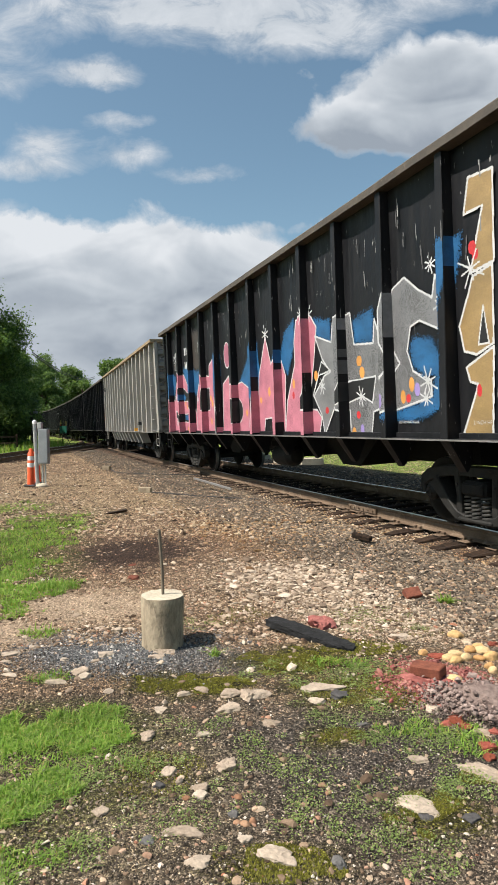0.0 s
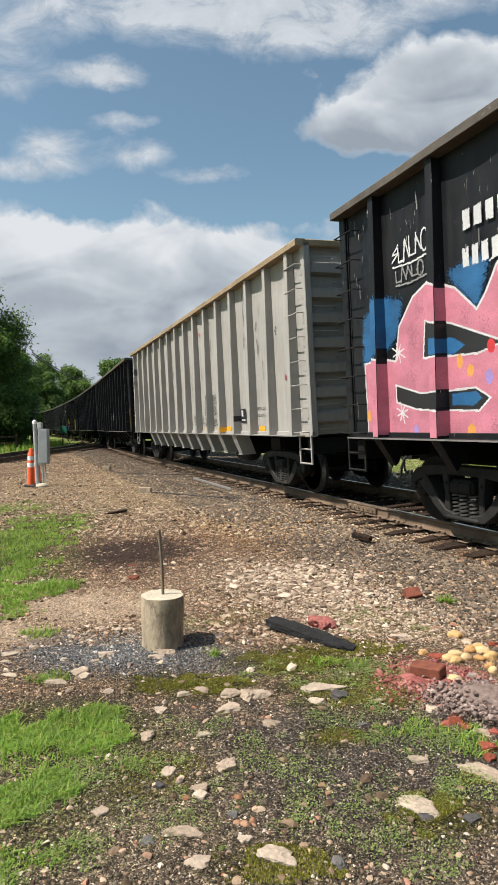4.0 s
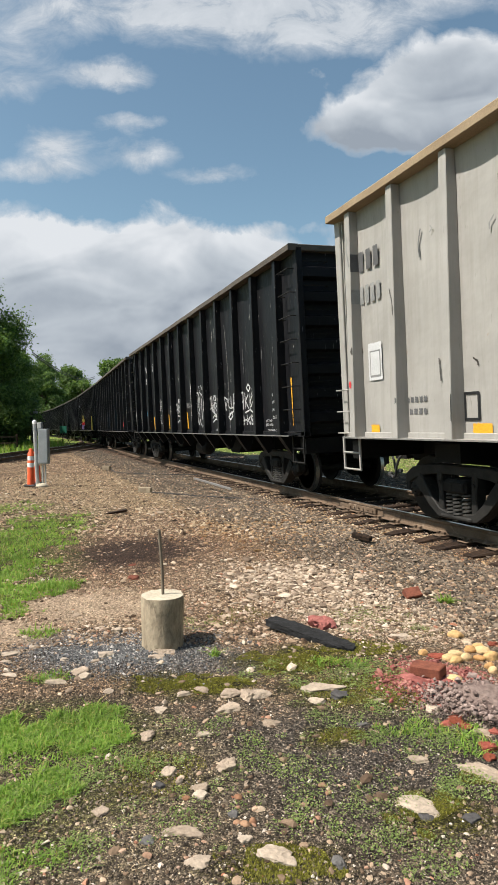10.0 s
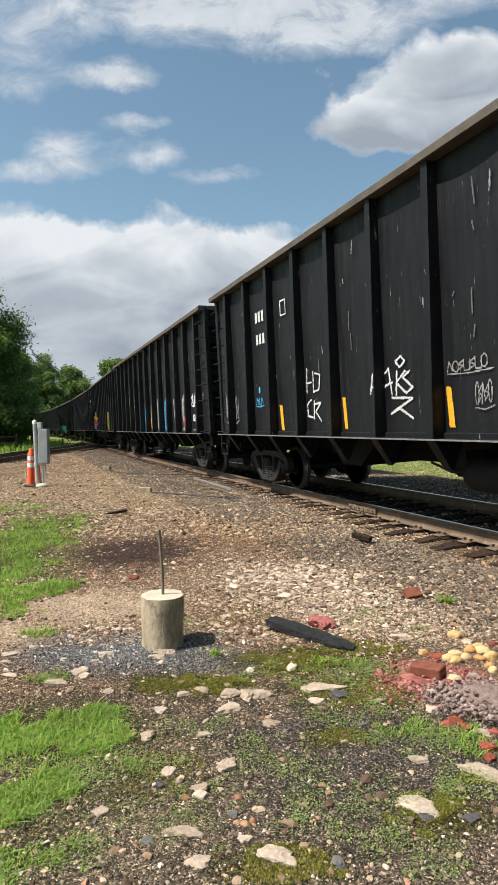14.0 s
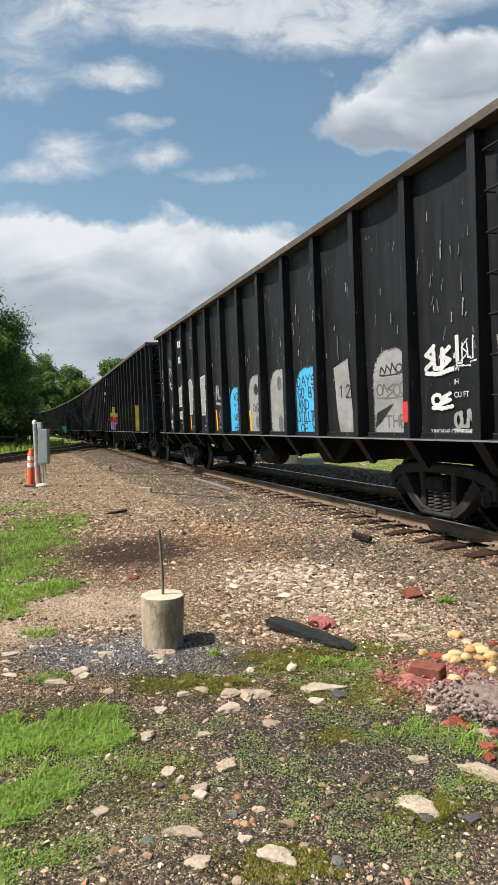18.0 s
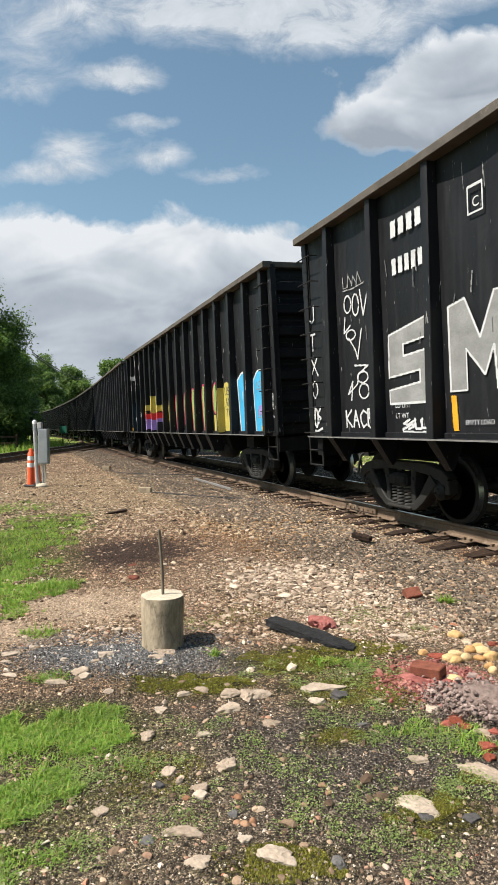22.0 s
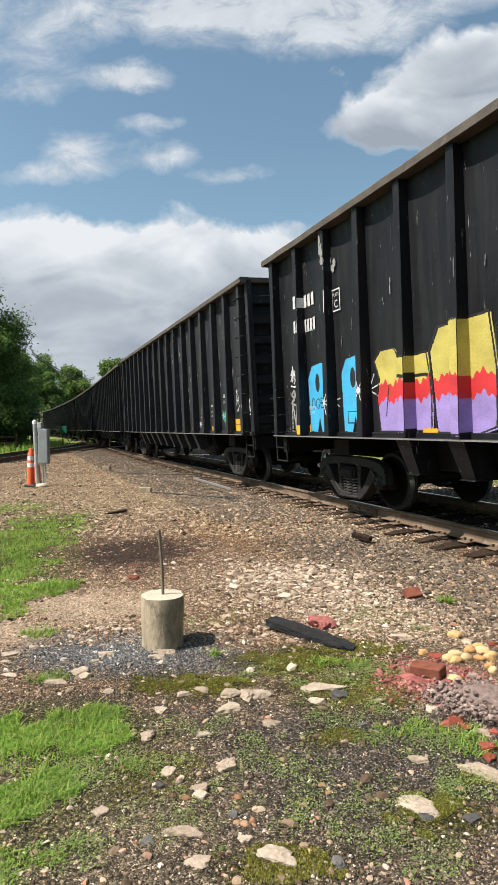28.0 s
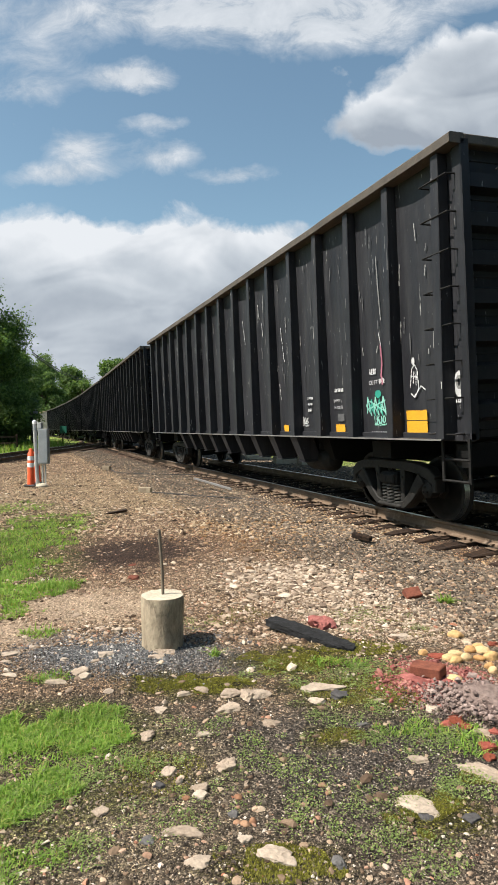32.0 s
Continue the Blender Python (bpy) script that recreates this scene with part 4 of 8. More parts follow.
class Wall:
    """A car side as a fine grid of paint: g runs from the far end to the near end, z up from the rail."""
    DG, DZ, Z0, Z1 = 0.009, 0.009, 1.075, 3.88

    def __init__(self, K, seed=0, g0=0.0, kg=1.0, kz=1.0):
        self.K = K
        self.n, self.m = int(K.length / DRAWN / self.DG), int((self.Z1 - self.Z0) / self.DZ)
        self.G, self.Zz = np.meshgrid((np.arange(self.n) + 0.5) * self.DG, self.Z0 + (np.arange(self.m) + 0.5) * self.DZ)
        self.real = self.G, self.Zz
        self.c = np.zeros((self.m, self.n), np.int8)
        self.use(g0, kg, kz)
        self.rs = np.random.RandomState(seed)
        rs = np.random.RandomState(seed + 50)
        self.fuzz = rs.uniform(-1, 1, self.c.shape)

    def use(self, g0, kg, kz):
        """Drawing space: along g0 + kg * u, heights over the sill times kz."""
        self.now = g0, kg, kz
        self.G, self.Zz = (self.real[0] - g0) / kg, 1.06 + (self.real[1] - 1.06) / kz

    def near(self, pts, pad):
        g0, kg, kz = self.now
        a = np.array(pts, float)
        a[:, 0], a[:, 1] = g0 + kg * a[:, 0], 1.06 + (a[:, 1] - 1.06) * kz
        g0, g1 = max(int((a[:, 0].min() - pad) / self.DG), 0), min(int((a[:, 0].max() + pad) / self.DG) + 2, self.n)
        z0, z1 = max(int((a[:, 1].min() - pad - self.Z0) / self.DZ), 0), min(int((a[:, 1].max() + pad - self.Z0) / self.DZ) + 2, self.m)
        return slice(z0, max(z1, z0)), slice(g0, max(g1, g0))

    def poly(self, pts, col, line=None, width=0.04, soft=0.006):
        """A filled shape; soft is the reach of its overspray."""
        w = self.near(pts, soft + 0.02)
        f = self.fuzz[w]
        g, z = self.G[w] + soft * f * np.abs(f), self.Zz[w] + soft * f[::-1] * np.abs(f[::-1])
        ins = np.zeros(g.shape, bool)
        for (x0, y0), (x1, y1) in zip(pts, pts[1:] + pts[:1]):
            if y0 != y1:
                ins ^= ((y0 > z) != (y1 > z)) & (g < (x1 - x0) * (z - y0) / (y1 - y0) + x0)
        self.c[w][ins] = col
        if line:
            self.stroke(pts + pts[:1], line, width)

    def stroke(self, pts, col, width=0.03, fuzz=0.0):
        for (x0, y0), (x1, y1) in zip(pts, pts[1:]):
            w = self.near([(x0, y0), (x1, y1)], width)
            g, z = self.G[w], self.Zz[w]
            dx, dy = x1 - x0, y1 - y0
            t = np.clip(((g - x0) * dx + (z - y0) * dy) / (dx * dx + dy * dy + 1e-9), 0, 1)
            d = np.hypot(g - x0 - t * dx, z - y0 - t * dy) + self.fuzz[w] * fuzz
            self.c[w][d < width / 2] = col

    def disc(self, g, z, r, col, rz=None):
        rz = rz or r
        w = self.near([(g, z)], max(r, rz) + 0.02)
        self.c[w][((self.G[w] - g) / r) ** 2 + ((self.Zz[w] - z) / rz) ** 2 < 1] = col

    def text(self, words, g, z, h, w, col, width=0.035, gap=0.35):
        for i, ch in enumerate(words):
            for st in GLYPHS.get(ch, []):
                self.stroke([(g + (i * (1 + gap) + a) * w + self.rs.uniform(-0.01, 0.01), z + b * h + self.rs.uniform(-0.012, 0.012)) for a, b in st], col, width)

    def scrawl(self, g, z, w, h, col, width=0.03, n=9):
        """An unreadable tag: a run of loops and hooks with a tail."""
        rs = self.rs
        x = g
        step = w / n
        for k in range(n):
            kind = rs.randint(4)
            b, t = z + rs.uniform(0, 0.2) * h, z + rs.uniform(0.75, 1.0) * h
            if kind == 0:
                pts = [(x, b), (x + step * 0.3, t), (x + step * 0.9, b + 0.1 * h)]
            elif kind == 1:
                pts = [(x + step * (0.5 + 0.5 * math.cos(a)), (b + t) / 2 + (t - b) / 2 * math.sin(a)) for a in np.linspace(0.5, 6.6, 12)]
            elif kind == 2:
                pts = [(x + step, t), (x, t - 0.3 * h), (x + step, b + 0.3 * h), (x - 0.1 * step, b)]
            else:
                pts = [(x, t), (x + 0.1 * step, b), (x + step, b), (x + step * 1.1, t)]
            self.stroke(pts, col, width)
            x += step * 0.92
        self.stroke([(g, z - 0.08 * h), (g + w * 0.5, z - 0.16 * h), (g + w * 1.05, z - 0.02 * h)], col, width)

    def star(self, g, z, r, col=None):
        for a in np.linspace(0, math.pi, 5)[:-1] + 0.3:
            k = r * self.rs.uniform(0.6, 1.2)
            self.stroke([(g - k * math.cos(a), z - k * math.sin(a)), (g + k * math.cos(a), z + k * math.sin(a))], col or WHITE_C, 0.018)
        self.disc(g, z, r * 0.2, col or WHITE_C)

    def bars(self, g, z, w, h, n, col=WHITE_C, gap=0.35):
        """A row of plain blocks where a mark stands."""
        s = w / n
        keep = self.now
        self.use(keep[0], keep[1], 1.0)
        for i in range(n):
            a = g + i * s
            self.poly([(a, z), (a + s * (1 - gap), z), (a + s * (1 - gap), z + h), (a, z + h)], col)
        self.use(*keep)

    def chips(self, n, z0, z1):
        for _ in range(n):
            g, z, l = self.rs.uniform(0.3, self.K.length / DRAWN - 0.3), self.rs.uniform(z0, z1), self.rs.uniform(0.03, 0.25)
            self.stroke([(g, z), (g + self.rs.uniform(-0.03, 0.03), z + l)], MIST_C if self.rs.uniform() < 0.65 else ROLLER_C, 0.016)

    def mesh(self, split=True):
        """Runs of equal paint as faces, 4 mm proud of sheet, post front and post flank."""
        K = self.K
        h = K.length / 2
        sh = Shape()
        used = sorted(set(np.unique(self.c).tolist()) - {0})
        slot = {c: i for i, c in enumerate(used)}
        cuts = [0.02]
        for p in sorted(h - x for x in K.posts):
            cuts += [(p - K.pw) / DRAWN, (p + K.pw) / DRAWN]
        cuts.append(K.length / DRAWN - 0.02)
        V, F, MI = [], [], []
        y_in = HALF + 0.005

        def y_out(z):
            return HALF + 0.002 + K.deep(z) + 0.004

        for k in range(len(cuts) - 1):
            c0, c1 = int(round(cuts[k] / self.DG)), int(round(cuts[k + 1] / self.DG))
            y = y_out if k % 2 else lambda z: y_in
            open_runs = {}
            for r in range(self.m + 1):
                runs = {}
                if r < self.m:
                    row = self.c[r, c0:c1]
                    ed = np.flatnonzero(np.diff(row)) + 1
                    for a, b in zip(np.r_[0, ed], np.r_[ed, len(row)]):
                        if a < b and row[a]:
                            runs[(c0 + a, c0 + b, int(row[a]))] = r
                for key in list(open_runs):
                    if key not in runs:
                        a, b, col = key
                        ga, gb = max(a * self.DG, cuts[k]), min(b * self.DG, cuts[k + 1])
                        za, zb = on_side(self.Z0 + open_runs[key] * self.DZ), on_side(self.Z0 + r * self.DZ)
                        o = len(V)
                        xa, xb = h - ga * DRAWN, h - gb * DRAWN
                        V += [(xa, y(za), za), (xb, y(za), za), (xb, y(zb), zb), (xa, y(zb), zb)]
                        F.append((o, o + 1, o + 2, o + 3))
                        MI.append(slot[col])
                        del open_runs[key]
                for key, rr in runs.items():
                    open_runs.setdefault(key, rr)
            if k % 2:      # the flank of the post that looks to the near end
                wide = self.c[:, c1:min(c1 + 9, self.n)]
                tone = []
                for r in range(0, self.m, 4):
                    seen, count = np.unique(wide[r:r + 8], return_counts=True)
                    tone.append(int(seen[count.argmax()]) if count.size and count.max() > 0.62 * wide[r:r + 8].size else 0)
                run0 = 0
                for r in range(1, len(tone) + 1):
                    if r == len(tone) or tone[r] != tone[run0]:
                        if tone[run0] in slot and r - run0 > 2:
                            o = len(V)
                            x = h - cuts[k + 1] * DRAWN - 0.004
                            za, zb = on_side(self.Z0 + (run0 * 4 + 2) * self.DZ), on_side(self.Z0 + min(r * 4 + 2, self.m) * self.DZ)
                            V += [(x, y_in + 0.002, za), (x, y_out(za) - 0.006, za), (x, y_out(zb) - 0.006, zb), (x, y_in + 0.002, zb)]
                            F.append((o, o + 1, o + 2, o + 3))
                            MI.append(slot[tone[run0]])
                        run0 = r
        groups = {}
        for q, (face, slot_i) in enumerate(zip(F, MI)):
            g = (h - V[face[0]][0]) / DRAWN
            groups.setdefault((int(np.searchsorted(cuts[1::2], g + 0.002)) if split else 0, slot_i), []).append(q)
        out = []
        for key in sorted(groups):
            me = bpy.data.meshes.new("graffiti")
            vs = [V[i] for q in groups[key] for i in F[q]]
            me.from_pydata(vs, [], [tuple(range(4 * n, 4 * n + 4)) for n in range(len(groups[key]))])
            me.materials.append(PAINTS[used[key[1]]])
            out.append((me, PAINTS[used[key[1]]].name.replace("_", " ")))
        return out


def stencil(words, car, K, g, z, h, y=None, ink=WHITE_C):
    """Small stencilled words on the side, g from the far end."""
    cu = bpy.data.curves.new("stencil", "FONT")
    cu.body, cu.size = words, h * 1.35 * DRAWN
    ob = bpy.data.objects.new("stencil_source", cu)
    me = bpy.data.meshes.new_from_object(ob)
    bpy.data.objects.remove(ob)
    me.materials.append(PAINTS[ink])
    m = Matrix.Translation((K.length / 2 - g * DRAWN, HALF + 0.006 if y is None else y, on_side(z))) @ Matrix.Rotation(math.pi, 4, "Z") @ Matrix.Rotation(radians(90), 4, "X")
    part("stencil", me, None, car, at=m)


def p1(k):
    """Where the panel after post k starts and ends, on the first kind of car."""
    a = 0.9 + 1.1 * k
    return a + 0.06, a + 1.1 - 0.06


def paint_a(w):
    w.use(0, 1, 1)
    for pts in ([(0.46, 2.5), (0.93, 2.7), (1.31, 2.58), (1.19, 2.22), (0.84, 1.99), (0.42, 1.93)],
                [(2.11, 2.71), (2.53, 2.79), (2.7, 2.71), (2.52, 2.3), (2.22, 2.56)],
                [(2.97, 2.63), (3.46, 2.57), (3.98, 2.57), (3.78, 2.21), (3.57, 2.24), (3.38, 2.0), (2.93, 2.1)],
                [(5.02, 2.22), (5.09, 2.59), (5.27, 2.79), (5.38, 2.75), (5.32, 1.83), (5.06, 1.84)],
                [(6.51, 2.04), (7.05, 2.47), (7.58, 2.71), (7.69, 2.11), (7.51, 1.68), (7.17, 1.85)],
                [(8.6, 2.31), (8.82, 2.68), (9.24, 2.88), (9.23, 2.5), (8.9, 2.01)],
                [(10.26, 2.68), (10.44, 2.68), (10.41, 2.35), (9.98, 2.49), (9.84, 2.78)],
                [(11.04, 2.55), (11.54, 2.62), (11.51, 2.2), (11.07, 2.26)],
                [(12.79, 3.02), (13.19, 3.04), (13.11, 2.71), (12.93, 2.35), (12.93, 1.69), (12.85, 1.45), (12.61, 1.31), (12.24, 1.24), (11.7, 1.3), (12.25, 1.42), (12.62, 1.48), (12.7, 1.71), (12.81, 1.87), (12.84, 2.61)],):
        w.poly(pts, BLUE_C, None, 0.04, 0.05)
    # pink letters, white-edged
    for pts in ([(0.48, 1.04), (0.46, 1.96), (0.84, 1.99), (1.14, 1.93), (1.23, 2.31), (1.51, 2.59), (1.79, 2.7), (2.21, 2.54), (2.51, 2.28), (2.64, 2.42), (2.79, 2.64), (2.99, 2.72), (2.9, 2.05), (2.88, 1.81), (3.2, 1.61), (3.4, 1.35), (3.34, 1.06)],
                [(3.27, 1.06), (3.27, 1.51), (3.37, 1.95), (3.57, 2.24), (3.81, 2.04), (4.05, 2.17), (4.09, 2.48), (4.22, 2.39), (4.46, 2.35), (4.51, 2.59), (5.0, 2.8), (5.09, 2.59), (5.0, 2.22), (5.06, 1.82), (5.28, 1.84), (5.27, 1.09)],
                [(5.49, 2.11), (5.91, 2.25), (5.85, 1.05), (5.35, 1.03)],
                [(5.83, 1.05), (6.08, 2.03), (6.68, 2.07), (7.11, 1.91), (7.23, 1.69), (7.14, 1.06)],
                [(7.41, 1.04), (7.63, 2.12), (8.01, 2.76), (8.18, 2.35), (8.3, 2.06), (8.65, 2.3), (8.82, 2.02), (8.69, 1.05), (8.16, 1.05), (8.15, 1.35), (7.84, 1.34), (7.74, 1.04)],
                [(8.69, 1.05), (8.85, 1.62), (9.2, 2.18), (9.2, 2.5), (9.31, 2.83), (9.79, 2.83), (10.0, 2.63), (9.88, 2.18), (9.72, 1.7), (9.43, 1.46), (9.9, 1.44), (10.05, 1.32), (9.94, 1.06)],):
        w.poly(pts, PINK_C, WHITE_C, 0.024)
    w.disc(5.84, 2.68, 0.20, WHITE_C, 0.27), w.disc(5.84, 2.68, 0.18, DULL_C, 0.25)
    w.disc(6.34, 1.52, 0.34, WHITE_C, 0.26), w.disc(6.34, 1.52, 0.32, BLACK_C, 0.24), w.disc(6.2, 1.55, 0.12, BLUE_C, 0.15)
    for pts in ([(1.71, 2.3), (2.13, 2.21), (2.85, 1.94), (2.5, 1.87), (1.66, 1.91)],
                [(1.12, 1.66), (1.6, 1.54), (2.46, 1.55), (2.65, 1.45), (2.49, 1.33), (1.51, 1.37), (1.13, 1.46)],
                [(4.06, 1.7), (4.22, 2.09), (4.46, 2.09), (4.43, 1.58), (4.05, 1.6)],
                [(3.78, 1.2), (4.04, 1.44), (4.02, 1.16)],):
        w.poly(pts, BLACK_C, WHITE_C, 0.02)
    for pts in ([(1.77, 2.11), (2.16, 2.06), (2.33, 1.97), (2.15, 1.9), (1.75, 1.93)],
                [(2.11, 1.51), (2.46, 1.52), (2.54, 1.45), (2.42, 1.38), (2.1, 1.4)],):
        w.poly(pts, BLUE_C)
    # silver letters
    for pts in ([(9.94, 2.5), (10.43, 2.35), (10.49, 2.6), (10.98, 2.66), (11.05, 2.24), (11.51, 2.2), (11.56, 2.49), (11.62, 2.34), (12.1, 2.01), (12.05, 1.88), (11.8, 1.73), (11.6, 1.4), (11.46, 1.37), (11.38, 1.05), (10.87, 1.05), (10.88, 1.4), (10.46, 1.47), (10.12, 1.07), (10.05, 1.36), (9.82, 1.64), (10.18, 1.91), (10.37, 1.95), (10.14, 2.15)],
                [(11.86, 2.54), (11.97, 2.75), (12.21, 2.83), (12.45, 2.65), (12.69, 2.52), (12.75, 2.74), (12.83, 2.61), (12.79, 2.18), (12.67, 2.23), (12.46, 2.32), (12.29, 2.28), (12.21, 2.02), (12.31, 1.79), (12.62, 1.67), (12.62, 1.5), (12.25, 1.43), (11.75, 1.34), (11.59, 1.38), (11.8, 1.71), (12.06, 1.9), (11.86, 2.16)],):
        w.poly(pts, SILVER_C, WHITE_C, 0.024)
    w.poly([(12.34, 2.16), (12.66, 2.1), (12.81, 1.83), (12.7, 1.71), (12.49, 1.73), (12.32, 1.85), (12.26, 2.04)], BLUE_C, None, 0.04, 0.05)
    for pts in ([(10.49, 1.44), (10.86, 1.78), (11.54, 1.8), (11.44, 1.48), (11.21, 1.57)],
                [(9.79, 1.64), (10.01, 1.93), (10.37, 1.97), (10.11, 2.12)],):
        w.poly(pts, BLACK_C, WHITE_C, 0.02)
    # gold letter at the near end
    for pts in ([(13.22, 3.19), (13.3, 3.51), (13.62, 3.48), (13.6, 2.67), (13.29, 2.63), (13.39, 2.95), (13.48, 3.2)],
                [(13.31, 2.59), (13.58, 2.65), (13.56, 1.94), (13.33, 1.86), (13.16, 1.91), (13.1, 2.16), (13.25, 2.45)],
                [(13.56, 1.91), (13.18, 1.75), (13.23, 1.61), (13.34, 1.58), (13.11, 1.11), (13.34, 0.9), (13.51, 1.08)],):
        w.poly(pts, GOLD_C, WHITE_C, 0.024)
    w.poly([(13.36, 1.95), (13.44, 2.3), (13.5, 1.95)], BLACK_C, WHITE_C, 0.016)
    rs = w.rs
    # the letters' paler and darker sprayed passes
    for shade, tone, n, r, mist in ((PINK_C, DULL_C, 60, 0.10, 0.09), (SILVER_C, MIST_C, 9, 0.30, 0.2)):
        spots = np.argwhere(w.c == shade)
        for i, j in spots[rs.randint(len(spots), size=n)]:
            m = (np.hypot(w.G - w.G[i, j], (w.Zz - w.Zz[i, j]) * 0.5) + w.fuzz * mist < r * rs.uniform(0.5, 1.2)) & (w.c == shade) & (w.fuzz > -0.2)
            w.c[m] = tone
    for dots, col, r in ((((11.16, 2.02), (11.22, 1.87), (12.1, 1.52), (12.27, 1.65), (10.96, 1.1), (9.92, 1.93), (8.08, 1.8), (6.89, 1.47), (7.67, 1.67), (9.12, 1.87), (2.24, 1.82), (2.39, 1.72), (3.57, 1.15), (4.54, 1.85), (4.64, 1.73), (4.51, 1.34), (0.51, 1.32), (2.38, 1.13), (3.64, 1.36), (3.97, 1.53)), ORANGE_C, 0.055), (((10.22, 1.42), (11.09, 1.34), (12.2, 1.5), (13.32, 2.86), (13.36, 2.79), (13.35, 1.52), (9.09, 1.69), (2.68, 1.92), (3.77, 1.67), (5.12, 1.15)), RED_C, 0.045), (((12.37, 1.59), (11.17, 1.15), (11.85, 1.49), (2.64, 1.64), (3.65, 1.59), (1.48, 1.14)), VIOLET_C, 0.06)):
        for g, z in dots:
            w.disc(g, z, r * rs.uniform(0.7, 1.2), col, r * rs.uniform(1.0, 1.5))
    for g, z in (((8.01, 2.8), (9.76, 2.84), (10.1, 1.77), (12.68, 2.86), (12.83, 2.43), (12.56, 1.66), (12.53, 1.48), (11.17, 1.57), (13.29, 2.67), (4.97, 2.81), (3.42, 1.87), (1.2, 2.02), (5.27, 1.61), (1.23, 1.34), (2.88, 2.74))):
        w.star(g, z, rs.uniform(0.09, 0.18))
    a, b = p1(0)
    w.scrawl(a + 0.2, 3.0, 0.7, 0.26, WHITE_C, 0.02, 6), w.scrawl(a + 0.25, 2.78, 0.55, 0.18, ROLLER_C, 0.02, 5)
    a, b = p1(1)
    w.bars(a + 0.3, 3.05, 0.62, 0.18, 4), w.bars(a + 0.28, 2.7, 0.66, 0.18, 5)
    a, b = p1(2)
    w.poly([(a + 0.05, 2.6), (b - 0.2, 2.6), (b - 0.25, 3.5), (a + 0.05, 3.5)], BROWN_C, None, 0.04, 0.08)
    w.stroke([(a + 0.5, 2.95), (a + 0.72, 2.95), (a + 0.72, 3.21), (a + 0.5, 3.21), (a + 0.5, 2.95)], WHITE_C, 0.014)
    w.chips(90, 2.7, 3.6)


def paint_b(w):
    w.use(0, 1, 1)
    for g, e in ((0.68, 0.86), (2.53, 2.79), (4.45, 4.76), (9.13, 9.36), (10.78, 11.13), (12.76, 13.05)):
        w.poly([(g, 1.09), (e, 1.09), (e, 1.21), (g, 1.21)], SAFETY_C)
    w.use(0.06, 1, 1), w.poly([(11.72, 1.28), (12.0, 1.28), (12.0, 1.55), (11.72, 1.55)], BLACK_C)
    w.stroke([(11.76, 1.33), (11.96, 1.33)], WHITE_C, 0.025), w.poly([(11.76, 1.4), (11.85, 1.4), (11.85, 1.52), (11.76, 1.52)], WHITE_C)
    w.use(-0.15, 1, 1), w.scrawl(9.85, 1.75, 0.48, 0.2, BLACK_C, 0.015, 7), w.scrawl(9.88, 1.5, 0.44, 0.18, BLACK_C, 0.015, 6), w.scrawl(9.9, 1.26, 0.42, 0.16, BLACK_C, 0.015, 6)
    w.use(-0.3, 1, 1), w.scrawl(9.0, 1.3, 0.4, 0.2, MIST_C, 0.02, 5)
    w.bars(0.85, 3.1, 0.5, 0.24, 3, MIST_C), w.bars(0.85, 2.7, 0.5, 0.22, 4, ROLLER_C)
    w.poly([(0.98, 1.75), (1.28, 1.75), (1.28, 2.2), (0.98, 2.2)], WHITE_C)
    w.stroke([(1.02, 1.8), (1.24, 1.8), (1.24, 2.1), (1.02, 2.1), (1.02, 1.8)], ROLLER_C, 0.02)
    w.bars(1.75, 1.45, 0.4, 0.06, 5, MIST_C), w.bars(1.8, 1.32, 0.35, 0.06, 4, MIST_C)
    w.stroke([(2.72, 1.25), (2.92, 1.25), (2.92, 1.5), (2.72, 1.5), (2.72, 1.25)], BLACK_C, 0.03)
    rs = w.rs
    for _ in range(46):           # scuffs and rust runs
        g, z = rs.uniform(0.3, 14.5), rs.uniform(1.6, 3.6)
        l = rs.uniform(0.05, 0.4)
        w.stroke([(g, z), (g + rs.uniform(-0.05, 0.05), z + l * 0.5), (g + rs.uniform(-0.06, 0.06), z + l)], rs.choice([MIST_C, BROWN_C, BROWN_C, ROLLER_C]), rs.uniform(0.012, 0.022))
    for _ in range(7):
        w.disc(rs.uniform(0.4, 14.5), rs.uniform(1.4, 3.4), 0.03, rs.choice([RED_C, ORANGE_C, BROWN_C]), 0.045)
    for _ in range(12):
        g, z = rs.choice([h for h in [0.557 + 0.917 * i for i in range(16)]]) + rs.uniform(-0.03, 0.03), rs.uniform(1.5, 3.5)
        w.stroke([(g, z), (g + rs.uniform(-0.02, 0.02), z + rs.uniform(0.2, 0.5))], BROWN_C, 0.016)


